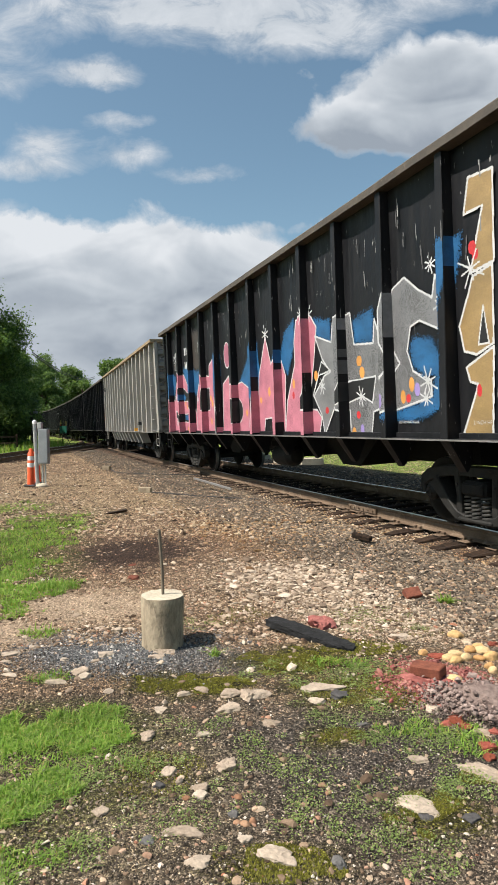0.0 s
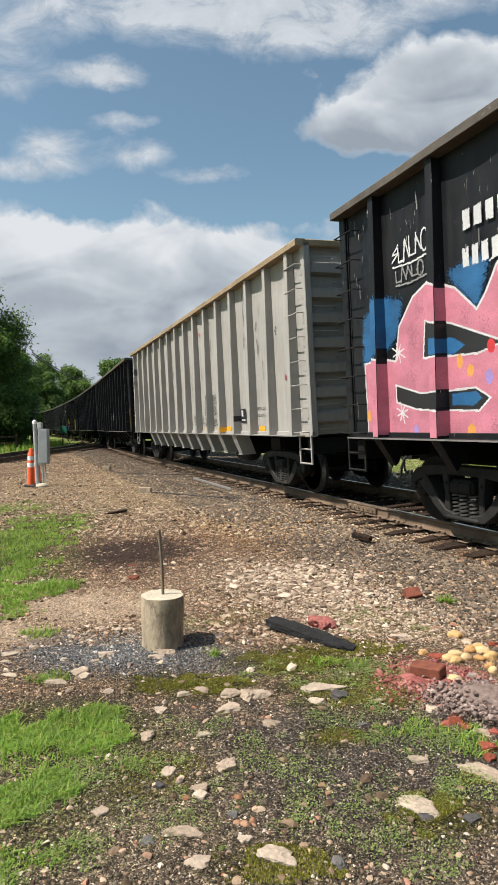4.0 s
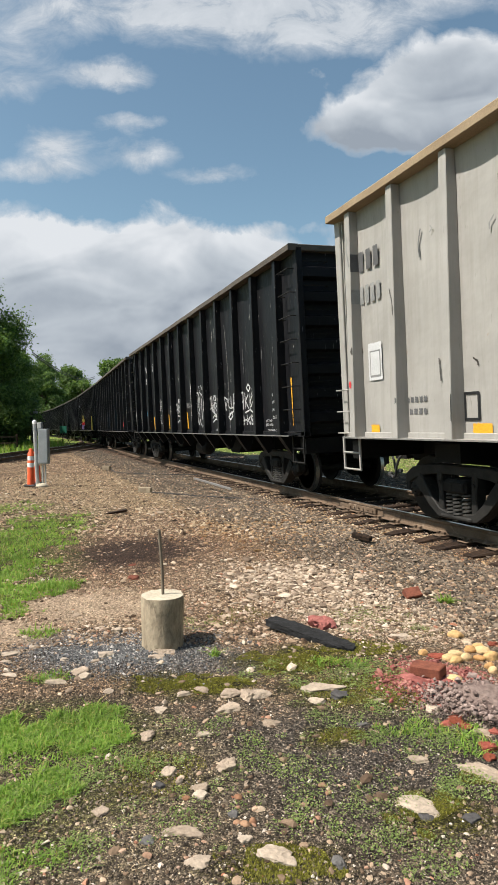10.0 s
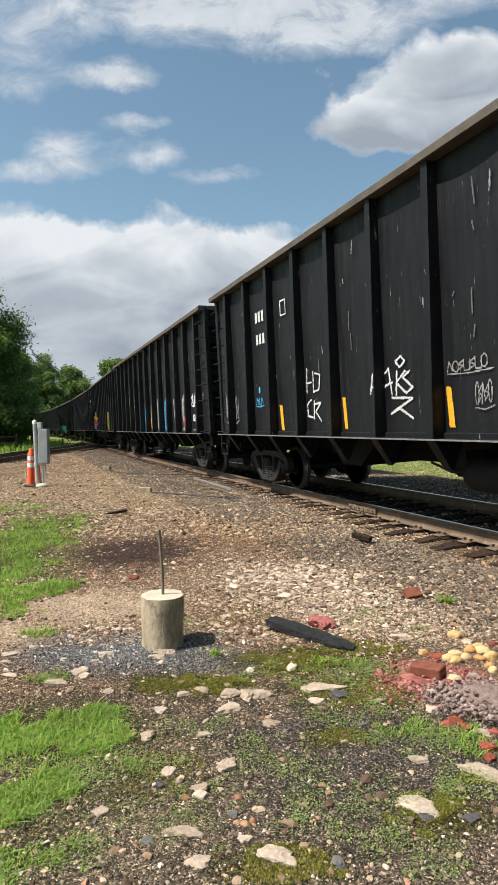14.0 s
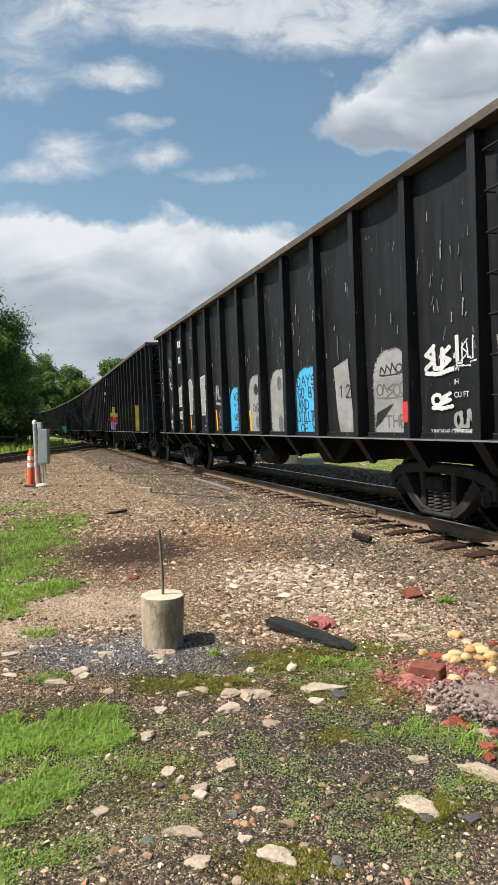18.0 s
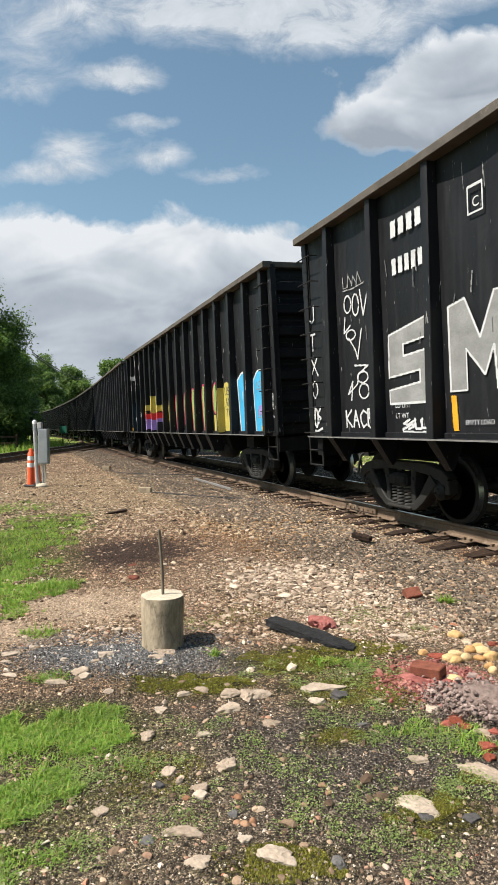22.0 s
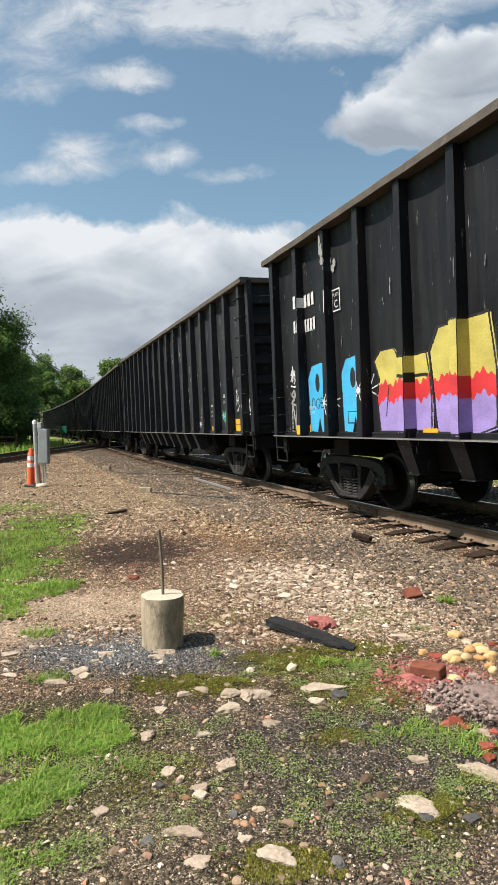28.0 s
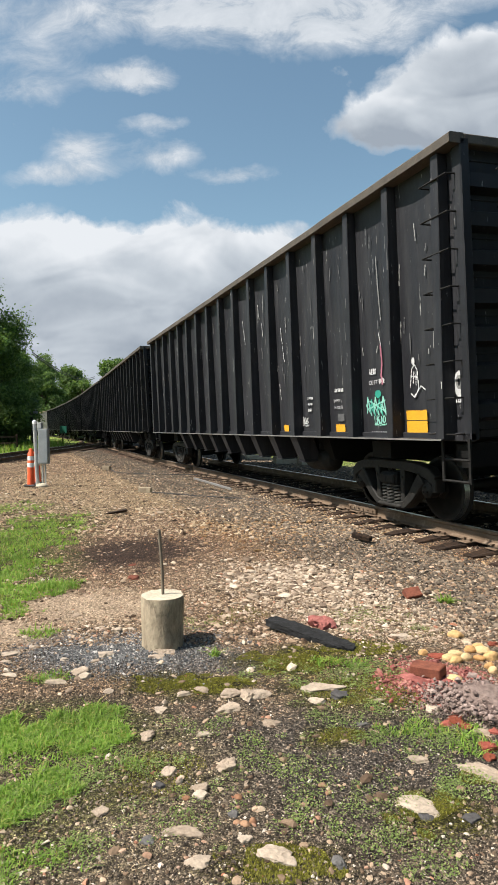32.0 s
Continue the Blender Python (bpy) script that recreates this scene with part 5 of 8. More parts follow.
def paint_c(w):
    w.use(0, 1, 1)
    # looping tags in white spray
    for pts in ([(8.64, 2.23), (8.65, 1.98), (8.65, 1.69), (8.66, 1.52), (8.67, 1.34), (8.77, 1.27), (8.84, 1.4), (8.82, 1.54)],
              [(8.65, 2.04), (8.79, 2.03), (8.89, 1.87), (8.9, 1.68), (8.74, 1.54)],
              [(8.8, 1.92), (8.78, 1.68)],
              [(8.88, 2.18), (8.9, 2.04), (9.09, 1.97), (9.2, 1.85), (9.23, 1.63), (9.28, 1.38), (9.2, 1.28), (9.05, 1.21), (8.93, 1.27), (8.86, 1.38)],
              [(9.06, 2.19), (9.3, 1.92)],
              [(9.05, 1.87), (9.04, 1.67), (9.08, 1.38)],
              [(9.25, 1.6), (9.32, 1.49), (9.28, 1.36), (9.31, 1.25)],
              [(9.7, 1.57), (9.74, 1.8), (9.82, 1.88), (9.89, 1.64), (9.92, 1.56)],
              [(9.72, 1.6), (9.89, 1.64)],
              [(9.92, 1.88), (9.94, 1.56), (10.05, 1.51)],
              [(10.09, 1.74), (9.95, 1.63), (10.11, 1.48)],
              [(10.06, 1.81), (10.08, 1.89), (10.19, 1.89), (10.24, 1.81), (10.13, 1.79)],
              [(10.11, 1.74), (10.09, 1.5), (10.22, 1.46), (10.28, 1.54), (10.16, 1.62), (10.31, 1.7), (10.16, 1.74)],
              [(10.34, 1.7), (10.33, 1.51), (10.42, 1.51)],
              [(10.48, 1.94), (10.39, 1.86), (10.34, 1.7), (10.47, 1.52)],
              [(10.49, 1.69), (10.33, 1.58)],
              [(10.42, 1.51), (10.42, 1.33), (10.46, 1.33)],
              [(9.93, 1.4), (10.03, 1.46), (10.18, 1.44), (10.29, 1.39)],
              [(9.95, 1.31), (10.1, 1.37), (10.21, 1.38), (10.4, 1.26)]):
        w.stroke(pts, WHITE_C, 0.030, 0.006)
    for pts in ([(6.39, 1.58), (6.44, 1.8), (6.55, 1.86), (6.6, 1.57)],
              [(6.41, 1.65), (6.62, 1.7)],
              [(6.72, 1.82), (6.69, 1.55)],
              [(6.88, 1.81), (6.7, 1.69), (6.89, 1.56)],
              [(6.96, 1.8), (6.83, 1.74), (7.02, 1.62), (6.89, 1.56)],
              [(6.8, 1.98), (6.88, 1.92), (6.78, 1.86), (6.7, 1.93), (6.8, 1.98)],
              [(6.6, 1.52), (7.01, 1.5), (6.58, 1.34), (6.75, 1.39), (7.0, 1.28)],
              [(4.35, 2.06), (4.32, 1.71)],
              [(4.31, 1.84), (4.49, 1.85)],
              [(4.55, 2.0), (4.54, 1.7), (4.72, 1.73), (4.77, 1.94), (4.61, 1.97)],
              [(4.45, 1.59), (4.32, 1.53), (4.33, 1.35), (4.49, 1.33)],
              [(4.55, 1.57), (4.53, 1.31)],
              [(4.54, 1.52), (4.76, 1.54), (4.59, 1.41), (4.75, 1.28)]):
        w.stroke(pts, WHITE_C, 0.026, 0.006)
    for pts in ([(10.86, 1.81), (10.93, 1.56)],
              [(10.87, 1.83), (11.05, 1.76), (10.94, 1.64)],
              [(11.14, 1.79), (11.11, 1.61), (11.21, 1.59)],
              [(11.28, 1.81), (11.28, 1.58), (11.37, 1.6)],
              [(11.15, 1.47), (11.29, 1.5), (11.35, 1.42), (11.19, 1.35), (11.08, 1.41), (11.25, 1.48), (11.43, 1.52)],
              [(11.88, 1.52), (11.92, 1.84), (12.03, 1.87), (12.03, 1.55)],
              [(11.91, 1.67), (12.05, 1.7)],
              [(12.14, 1.84), (12.15, 1.56)],
              [(12.32, 1.81), (12.16, 1.69), (12.33, 1.54)],
              [(12.42, 1.8), (12.4, 1.57), (12.5, 1.6), (12.41, 1.68), (12.52, 1.77)],
              [(12.6, 1.94), (12.52, 1.81), (12.67, 1.59)],
              [(12.69, 1.76), (12.53, 1.65)],
              [(12.35, 2.0), (12.45, 1.93), (12.34, 1.87), (12.24, 1.95), (12.35, 2.0)],
              [(12.1, 1.47), (12.39, 1.52), (12.62, 1.44)],
              [(12.02, 1.4), (12.02, 1.25)],
              [(12.21, 1.41), (12.19, 1.25)],
              [(12.01, 1.33), (12.2, 1.33)],
              [(12.38, 1.39), (12.25, 1.32), (12.37, 1.25), (12.39, 1.3)],
              [(12.45, 1.41), (12.45, 1.25), (12.59, 1.26), (12.48, 1.32), (12.59, 1.37), (12.45, 1.41)]):
        w.stroke(pts, WHITE_C, 0.028, 0.008)
    w.stroke([(11.08, 3.31), (11.16, 2.57), (11.17, 2.24), (11.12, 1.59), (11.16, 1.1)], ROLLER_C, 0.014, 0.003)
    for pts in ([(3.24, 1.55), (3.36, 1.55), (3.4, 1.14), (3.29, 1.14)],
              [(5.41, 1.58), (5.49, 1.58), (5.53, 1.16), (5.45, 1.16)],
              [(7.59, 1.59), (7.67, 1.58), (7.71, 1.17), (7.62, 1.17)],
              [(14.33, 1.98), (14.38, 1.97), (14.36, 1.21), (14.35, 1.21)]):
        w.poly(list(pts), SAFETY_C)
    w.scrawl(0.84, 1.35, 0.32, 0.5, ROLLER_C, 0.016, 4), w.scrawl(2.17, 1.58, 0.36, 0.16, SKY_C, 0.016, 4), w.disc(2.35, 1.86, 0.04, SKY_C, 0.06)
    w.scrawl(7.62, 1.72, 0.62, 0.14, ROLLER_C, 0.013, 7), w.scrawl(8.02, 1.38, 0.24, 0.24, ROLLER_C, 0.012, 5)
    a, b = p1(1)
    w.bars(a + 0.25, 3.05, 0.6, 0.18, 4), w.bars(a + 0.25, 2.66, 0.6, 0.18, 4)
    a, b = p1(2)
    w.stroke([(a + 0.3, 3.0), (a + 0.5, 3.0), (a + 0.5, 3.23), (a + 0.3, 3.23), (a + 0.3, 3.0)], WHITE_C, 0.02)
    w.chips(60, 1.9, 3.5)


def blob_panel(w, a, b, z1, col, edge=None, foot=1.09):
    w.poly([(a, foot), (a, z1 - 0.35), (a + 0.05, z1 - 0.2), (a + 0.14, z1 - 0.07), (a + 0.35 * (b - a), z1), (b - 0.25, z1 - 0.01), (b - 0.12, z1 - 0.07), (b - 0.04, z1 - 0.2), (b, z1 - 0.5), (b, foot)], col, edge, 0.03, 0.035)


def paint_d(w):
    # tags by the far end
    w.text("U", 0.12, 3.1, 0.3, 0.16, WHITE_C, 0.03), w.text("T", 0.12, 2.6, 0.3, 0.16, WHITE_C, 0.03), w.stroke([(0.1, 2.5), (0.32, 2.15)], WHITE_C, 0.03), w.stroke([(0.1, 2.15), (0.3, 2.45)], WHITE_C, 0.03)
    w.text("O", 0.12, 1.75, 0.3, 0.16, WHITE_C, 0.03), w.scrawl(0.06, 1.2, 0.3, 0.4, WHITE_C, 0.04, 3)
    a, b = p1(0)
    w.scrawl(a + 0.2, 3.45, 0.5, 0.2, ROLLER_C, 0.018, 4)
    loop = lambda g, z, r, q: w.stroke([(g + r * math.cos(k * 0.6), z + q * math.sin(k * 0.6)) for k in range(11)], WHITE_C, 0.026)
    loop(a + 0.3, 3.2, 0.09, 0.14), loop(a + 0.5, 3.15, 0.08, 0.17), w.stroke([(a + 0.62, 3.35), (a + 0.68, 2.95), (a + 0.8, 3.3)], WHITE_C, 0.026), w.stroke([(a + 0.22, 3.0), (a + 0.18, 2.75), (a + 0.35, 2.85)], WHITE_C, 0.026)
    loop(a + 0.35, 2.7, 0.12, 0.08), w.stroke([(a + 0.3, 2.65), (a + 0.45, 2.45), (a + 0.5, 2.3), (a + 0.62, 2.75)], WHITE_C, 0.026), loop(a + 0.6, 2.0, 0.13, 0.09), loop(a + 0.62, 1.78, 0.12, 0.12)
    w.stroke([(a + 0.42, 2.2), (a + 0.74, 2.17), (a + 0.5, 2.05), (a + 0.47, 1.9), (a + 0.22, 1.75), (a + 0.35, 1.95), (a + 0.3, 1.65)], WHITE_C, 0.026)
    w.text("KACER", a + 0.14, 1.22, 0.26, 0.14, WHITE_C, 0.032, 0.3)
    # silver block letters
    w.use(0, 1, 0.88)
    a, b = p1(1)
    w.bars(a + 0.25, 3.32, 0.62, 0.18, 4), w.bars(a + 0.25, 2.9, 0.62, 0.18, 5)
    w.poly([(a + 0.1, 1.5), (a + 0.1, 1.68), (a + 0.7, 1.75), (a + 0.7, 1.9), (a + 0.1, 1.85), (a + 0.12, 2.4), (b - 0.03, 2.55), (b - 0.03, 2.3), (a + 0.4, 2.25), (a + 0.4, 2.1), (b - 0.03, 2.15), (b - 0.03, 1.5)], ROLLER_C, WHITE_C, 0.025)
    w.scrawl(a + 0.35, 1.15, 0.6, 0.16, WHITE_C, 0.03, 5)
    a, b = p1(2)
    w.poly([(a + 0.1, 1.6), (a + 0.1, 2.55), (a + 0.35, 2.6), (a + 0.55, 2.15), (a + 0.75, 2.6), (b, 2.6), (b, 1.6), (b - 0.22, 1.6), (b - 0.25, 2.05), (a + 0.6, 1.75), (a + 0.35, 2.05), (a + 0.35, 1.6)], ROLLER_C, WHITE_C, 0.025)
    w.use(0, 1, 1), w.stroke([(a + 0.45, 3.17), (a + 0.65, 3.17), (a + 0.65, 3.42), (a + 0.45, 3.42), (a + 0.45, 3.17)], WHITE_C, 0.02), w.use(0, 1, 0.88)
    w.poly([(a + 0.12, 1.15), (a + 0.2, 1.15), (a + 0.18, 1.55), (a + 0.1, 1.55)], SAFETY_C)
    a, b = p1(3)
    w.poly([(a + 0.1, 1.55), (a + 0.1, 2.55), (b - 0.02, 2.62), (b - 0.02, 2.4), (a + 0.42, 2.35), (a + 0.42, 2.2), (b - 0.02, 2.22), (b - 0.02, 1.98), (a + 0.42, 1.95), (a + 0.4, 1.55)], ROLLER_C, WHITE_C, 0.025)
    w.scrawl(a + 0.4, 1.4, 0.45, 0.2, ROLLER_C, 0.018, 6)
    a, b = p1(4)
    w.scrawl(a + 0.2, 1.85, 0.6, 0.45, ROLLER_C, 0.07, 3), w.stroke([(b - 0.12, 2.35), (b - 0.12, 2.0)], ROLLER_C, 0.07), w.scrawl(a + 0.35, 1.25, 0.6, 0.4, MIST_C, 0.06, 4)
    w.poly([(a + 0.15, 1.12), (a + 0.24, 1.12), (a + 0.21, 1.65), (a + 0.12, 1.65)], SAFETY_C)
    # blue panel with words
    w.use(0, 1, 0.75)
    a, b = p1(5)
    blob_panel(w, a + 0.08, b, 2.3, SKY_C)
    w.poly([(b - 0.2, 2.2), (b, 2.45), (b, 2.2)], SKY_C)
    for i, t in enumerate(("WISH", "YOU", "WERE", "HERE")):
        w.text(t, a + 0.30, 1.96 - 0.27 * i, 0.17, 0.13, BLACK_C, 0.03, 0.3)
    a, b = p1(6)
    blob_panel(w, a + 0.12, b - 0.05, 2.5, ROLLER_C)
    w.disc(a + 0.5, 2.15, 0.1, BLACK_C, 0.14), w.disc(a + 0.5, 1.35, 0.1, 16, 0.16), w.text("OQB", a + 0.3, 1.62, 0.18, 0.13, BLACK_C, 0.025)
    w.poly([(a + 0.1, 1.12), (a + 0.19, 1.12), (a + 0.16, 1.65), (a + 0.07, 1.65)], SAFETY_C)
    a, b = p1(7)
    blob_panel(w, a + 0.1, b - 0.05, 2.5, ROLLER_C)
    w.disc(a + 0.5, 2.2, 0.09, 16, 0.16), w.disc(a + 0.5, 1.3, 0.1, 16, 0.2)
    a, b = p1(8)
    blob_panel(w, a + 0.08, b - 0.03, 2.42, SKY_C)
    for i, (t, cw) in enumerate((("DAYS", 0.125), ("GO BY", 0.10), ("AND I", 0.105), ("STILLTHINK", 0.067), ("OF YOU", 0.10))):
        w.text(t, a + 0.12 + (0.08 if i == 4 else 0), 2.06 - 0.24 * i, 0.2, cw, BLACK_C, 0.028, 0.3)
    a, b = p1(9)
    w.poly([(a + 0.36, 1.12), (a + 0.3, 1.4), (a + 0.24, 2.30), (a + 0.64, 2.42), (a + 0.74, 1.12)], ROLLER_C)
    w.text("12", a + 0.36, 1.75, 0.22, 0.14, BLACK_C, 0.028)
    a, b = p1(10)
    blob_panel(w, a + 0.15, b - 0.05, 2.42, ROLLER_C)
    w.scrawl(a + 0.3, 2.05, 0.5, 0.16, BLACK_C, 0.028, 4), w.scrawl(a + 0.22, 1.7, 0.65, 0.2, 16, 0.03, 5), w.poly([(a + 0.2, 1.45), (a + 0.6, 1.6), (a + 0.3, 1.3), (a + 0.15, 1.2)], BLACK_C), w.text("THEM", a + 0.4, 1.22, 0.18, 0.11, 16, 0.03)
    w.poly([(b - 0.0, 1.3), (b + 0.1, 1.3), (b + 0.1, 1.6), (b, 1.6)], RED_C)
    a, b = p1(11)
    w.scrawl(a + 0.12, 2.0, 0.4, 0.35, WHITE_C, 0.06, 3), w.stroke([(a + 0.62, 2.4), (a + 0.62, 2.1)], WHITE_C, 0.06), w.scrawl(a + 0.2, 1.5, 0.3, 0.2, WHITE_C, 0.05, 2), w.scrawl(a + 0.55, 1.2, 0.4, 0.25, ROLLER_C, 0.045, 4), w.scrawl(a + 0.6, 2.05, 0.45, 0.3, WHITE_C, 0.018, 5)
    w.chips(110, 2.0, 3.6)


def paint_e(w):
    w.use(0.538, 0.975, 0.735)
    w.scrawl(0.12, 2.15, 0.28, 0.4, WHITE_C, 0.03, 4), w.scrawl(0.12, 1.75, 0.28, 0.3, ROLLER_C, 0.05, 3), w.scrawl(0.1, 1.2, 0.28, 0.6, ROLLER_C, 0.04, 2)
    w.poly([(0.6, 1.09), (0.85, 1.09), (0.85, 1.28), (0.6, 1.28)], SAFETY_C)
    # blue letters
    for g, k in ((0.78, 0.58), (1.83, 0.58)):
        w.poly([(g, 1.15), (g - 0.02, 2.2), (g + 0.12, 2.45), (g + k * 0.95, 2.5), (g + k, 1.12), (g + k * 0.65, 1.12), (g + k * 0.55, 1.4), (g + k * 0.4, 1.12)], SKY_C, BLACK_C, 0.018)
        w.disc(g + k * 0.5, 2.1, 0.07, BLACK_C, 0.18)
    w.text("OQB", 0.86, 1.6, 0.2, 0.11, BLACK_C, 0.022)
    w.star(1.55, 1.7, 0.26), w.star(2.52, 1.85, 0.25)
    w.stroke([(1.95, 1.3), (2.2, 1.3), (2.2, 1.5), (1.95, 1.5), (1.95, 1.3)], BLACK_C, 0.018)
    w.bars(0.62, 2.96, 0.5, 0.18, 4), w.bars(0.62, 2.6, 0.5, 0.18, 5)
    w.use(0.538, 0.975, 1), w.stroke([(1.65, 2.75), (1.87, 2.75), (1.87, 3.03), (1.65, 3.03), (1.65, 2.75)], WHITE_C, 0.02)
    for k in range(14):
        w.disc(1.5 + k * 0.02 + w.rs.uniform(-0.06, 0.06), 3.75 - k * 0.035, w.rs.uniform(0.02, 0.06), ROLLER_C)
    # tricoloured letters
    w.use(-0.295, 1.01, 0.735)
    shapes = [[(3.5, 1.15), (3.45, 1.7), (3.52, 2.0), (3.42, 2.3), (3.55, 2.45), (3.85, 2.45), (3.95, 2.25), (4.45, 2.3), (4.5, 1.95), (4.52, 1.6), (4.5, 1.15)], [(4.58, 1.15), (4.5, 2.3), (4.65, 2.6), (5.4, 2.65), (5.48, 1.9), (5.46, 1.2), (5.2, 1.1)],
              [(5.55, 1.3), (5.53, 1.7), (5.7, 1.85), (5.5, 2.0), (5.48, 2.45), (5.62, 2.6), (5.7, 2.3), (6.0, 2.2), (6.3, 2.2), (6.4, 1.9), (6.42, 1.45), (6.0, 1.45), (5.8, 1.15), (5.6, 1.15)]]
    for pts in shapes:
        keep = w.c.copy()
        w.poly(pts, YELLOW_C)
        m = (w.c == YELLOW_C) & (keep != w.c)
        wav = 0.04 * np.sin(w.G * 23) + 0.03 * np.sin(w.G * 61)
        w.c[m & (w.Zz < 1.92 + wav)] = RED_C
        w.c[m & (w.Zz < 1.64 + wav)] = VIOLET_C
        w.stroke([(g - 0.03, z + 0.02) for g, z in pts] + [(pts[0][0] - 0.03, pts[0][1])], BLACK_C, 0.024)
    w.stroke([(3.95, 2.28), (4.0, 2.0), (4.42, 1.98)], BLACK_C, 0.05), w.stroke([(5.7, 1.85), (6.1, 1.9)], BLACK_C, 0.03), w.stroke([(3.7, 1.9), (3.62, 1.4)], BLACK_C, 0.02)
    w.poly([(5.85, 1.1), (5.9, 1.45), (6.4, 1.45), (6.42, 1.1)], BLACK_C)
    w.use(0.538, 0.975, 0.735)
    w.scrawl(5.88, 1.75, 0.25, 0.6, ROLLER_C, 0.035, 3)
    for g in (3.75, 9.4, 8.45):
        w.poly([(g - 0.13, 1.09), (g + 0.13, 1.09), (g + 0.13, 1.2), (g - 0.13, 1.2)], SAFETY_C)
    # lime letters with a crimson edge
    w.poly([(6.4, 1.12), (6.33, 1.6), (6.30, 2.05), (6.42, 2.3), (6.62, 2.45), (6.64, 1.12)], YELLOW_C)
    w.stroke([(6.40, 1.1), (6.31, 1.6), (6.28, 2.05), (6.42, 2.34), (6.62, 2.47)], BLACK_C, 0.02)
    for z in (1.5, 1.85, 2.15):
        w.stroke([(6.42, z), (6.55, z + 0.05), (6.6, z - 0.05)], BLACK_C, 0.02)
    for i, (g, e) in enumerate(((7.25, 7.62), (8.24, 8.58), (9.09, 9.56), (10.07, 10.55))):
        z = 2.42 + 0.05 * i
        w.poly([(g + 0.06, 1.1), (g + 0.02, z - 0.3), (g + 0.1, z), (e, z + 0.05), (e, 1.1)], LIME_C)
        w.stroke([(g + 0.08, 1.1), (g + 0.02, 1.6), (g - 0.02, z - 0.3), (g + 0.08, z + 0.02), (e, z + 0.07)], CRIMSON_C, 0.05)
        m = (g + e) / 2 + 0.06
        w.disc(m, z - 0.42, 0.05, CRIMSON_C, 0.16), w.disc(e - 0.06, z - 0.95, 0.05, CRIMSON_C, 0.2)
    w.poly([(11.12, 1.1), (11.18, 1.65), (11.02, 1.75), (10.98, 2.3), (11.1, 2.52), (11.6, 2.68), (11.6, 1.1)], LIME_C)
    w.poly([(11.0, 1.1), (11.0, 1.62), (11.16, 1.6), (11.2, 1.1)], YELLOW_C)
    w.stroke([(11.3, 1.1), (11.25, 1.62), (11.05, 1.7), (10.97, 1.85), (10.98, 2.35), (11.12, 2.54), (11.6, 2.70)], CRIMSON_C, 0.05), w.stroke([(11.27, 2.57), (11.3, 2.2)], CRIMSON_C, 0.04)
    w.stroke([(11.55, 1.1), (11.5, 1.68), (11.6, 1.78)], CRIMSON_C, 0.045), w.text("OQB", 11.2, 1.88, 0.24, 0.12, CRIMSON_C, 0.03)
    # yellow panel
    w.poly([(11.8, 1.1), (11.78, 1.7), (11.78, 2.3), (11.9, 2.5), (12.08, 2.53), (12.2, 2.44), (12.35, 2.53), (12.56, 2.5), (12.56, 1.1)], YELLOW_C)
    w.stroke([(11.78, 2.35), (11.9, 2.52), (12.08, 2.55), (12.2, 2.45), (12.35, 2.55), (12.56, 2.52)], BLACK_C, 0.022)
    for i, t in enumerate(("US", "AND", "THEM")):
        w.text(t, 11.9 + 0.03 * i, 2.16 - 0.31 * i, 0.22, 0.125, BLACK_C, 0.028, 0.3)
    w.poly([(12.3, 1.09), (12.56, 1.09), (12.56, 1.2), (12.3, 1.2)], SAFETY_C)
    # blue panels at the near end
    w.poly([(12.85, 1.1), (12.76, 2.5), (13.0, 2.65), (13.42, 2.7), (13.46, 1.1)], SKY_C, WHITE_C, 0.05)
    w.text("12", 12.98, 1.95, 0.22, 0.11, WHITE_C, 0.022)
    w.poly([(13.72, 1.1), (13.66, 2.4), (13.9, 2.62), (14.36, 2.65), (14.38, 1.1)], SKY_C, WHITE_C, 0.04)
    w.scrawl(13.82, 2.2, 0.36, 0.2, ROLLER_C, 0.02, 3), w.scrawl(13.85, 1.5, 0.34, 0.2, ROLLER_C, 0.02, 3)
    w.poly([(13.9, 1.75), (14.26, 1.85), (14.1, 1.6), (13.9, 1.5)], VIOLET_C), w.poly([(14.0, 1.09), (14.38, 1.09), (14.38, 1.28), (14.0, 1.28)], SAFETY_C)
    w.scrawl(14.6, 1.7, 0.2, 0.35, WHITE_C, 0.03, 2), w.stroke([(14.62, 1.5), (14.72, 1.3), (14.65, 1.15)], WHITE_C, 0.03)
    w.chips(40, 2.4, 3.5)


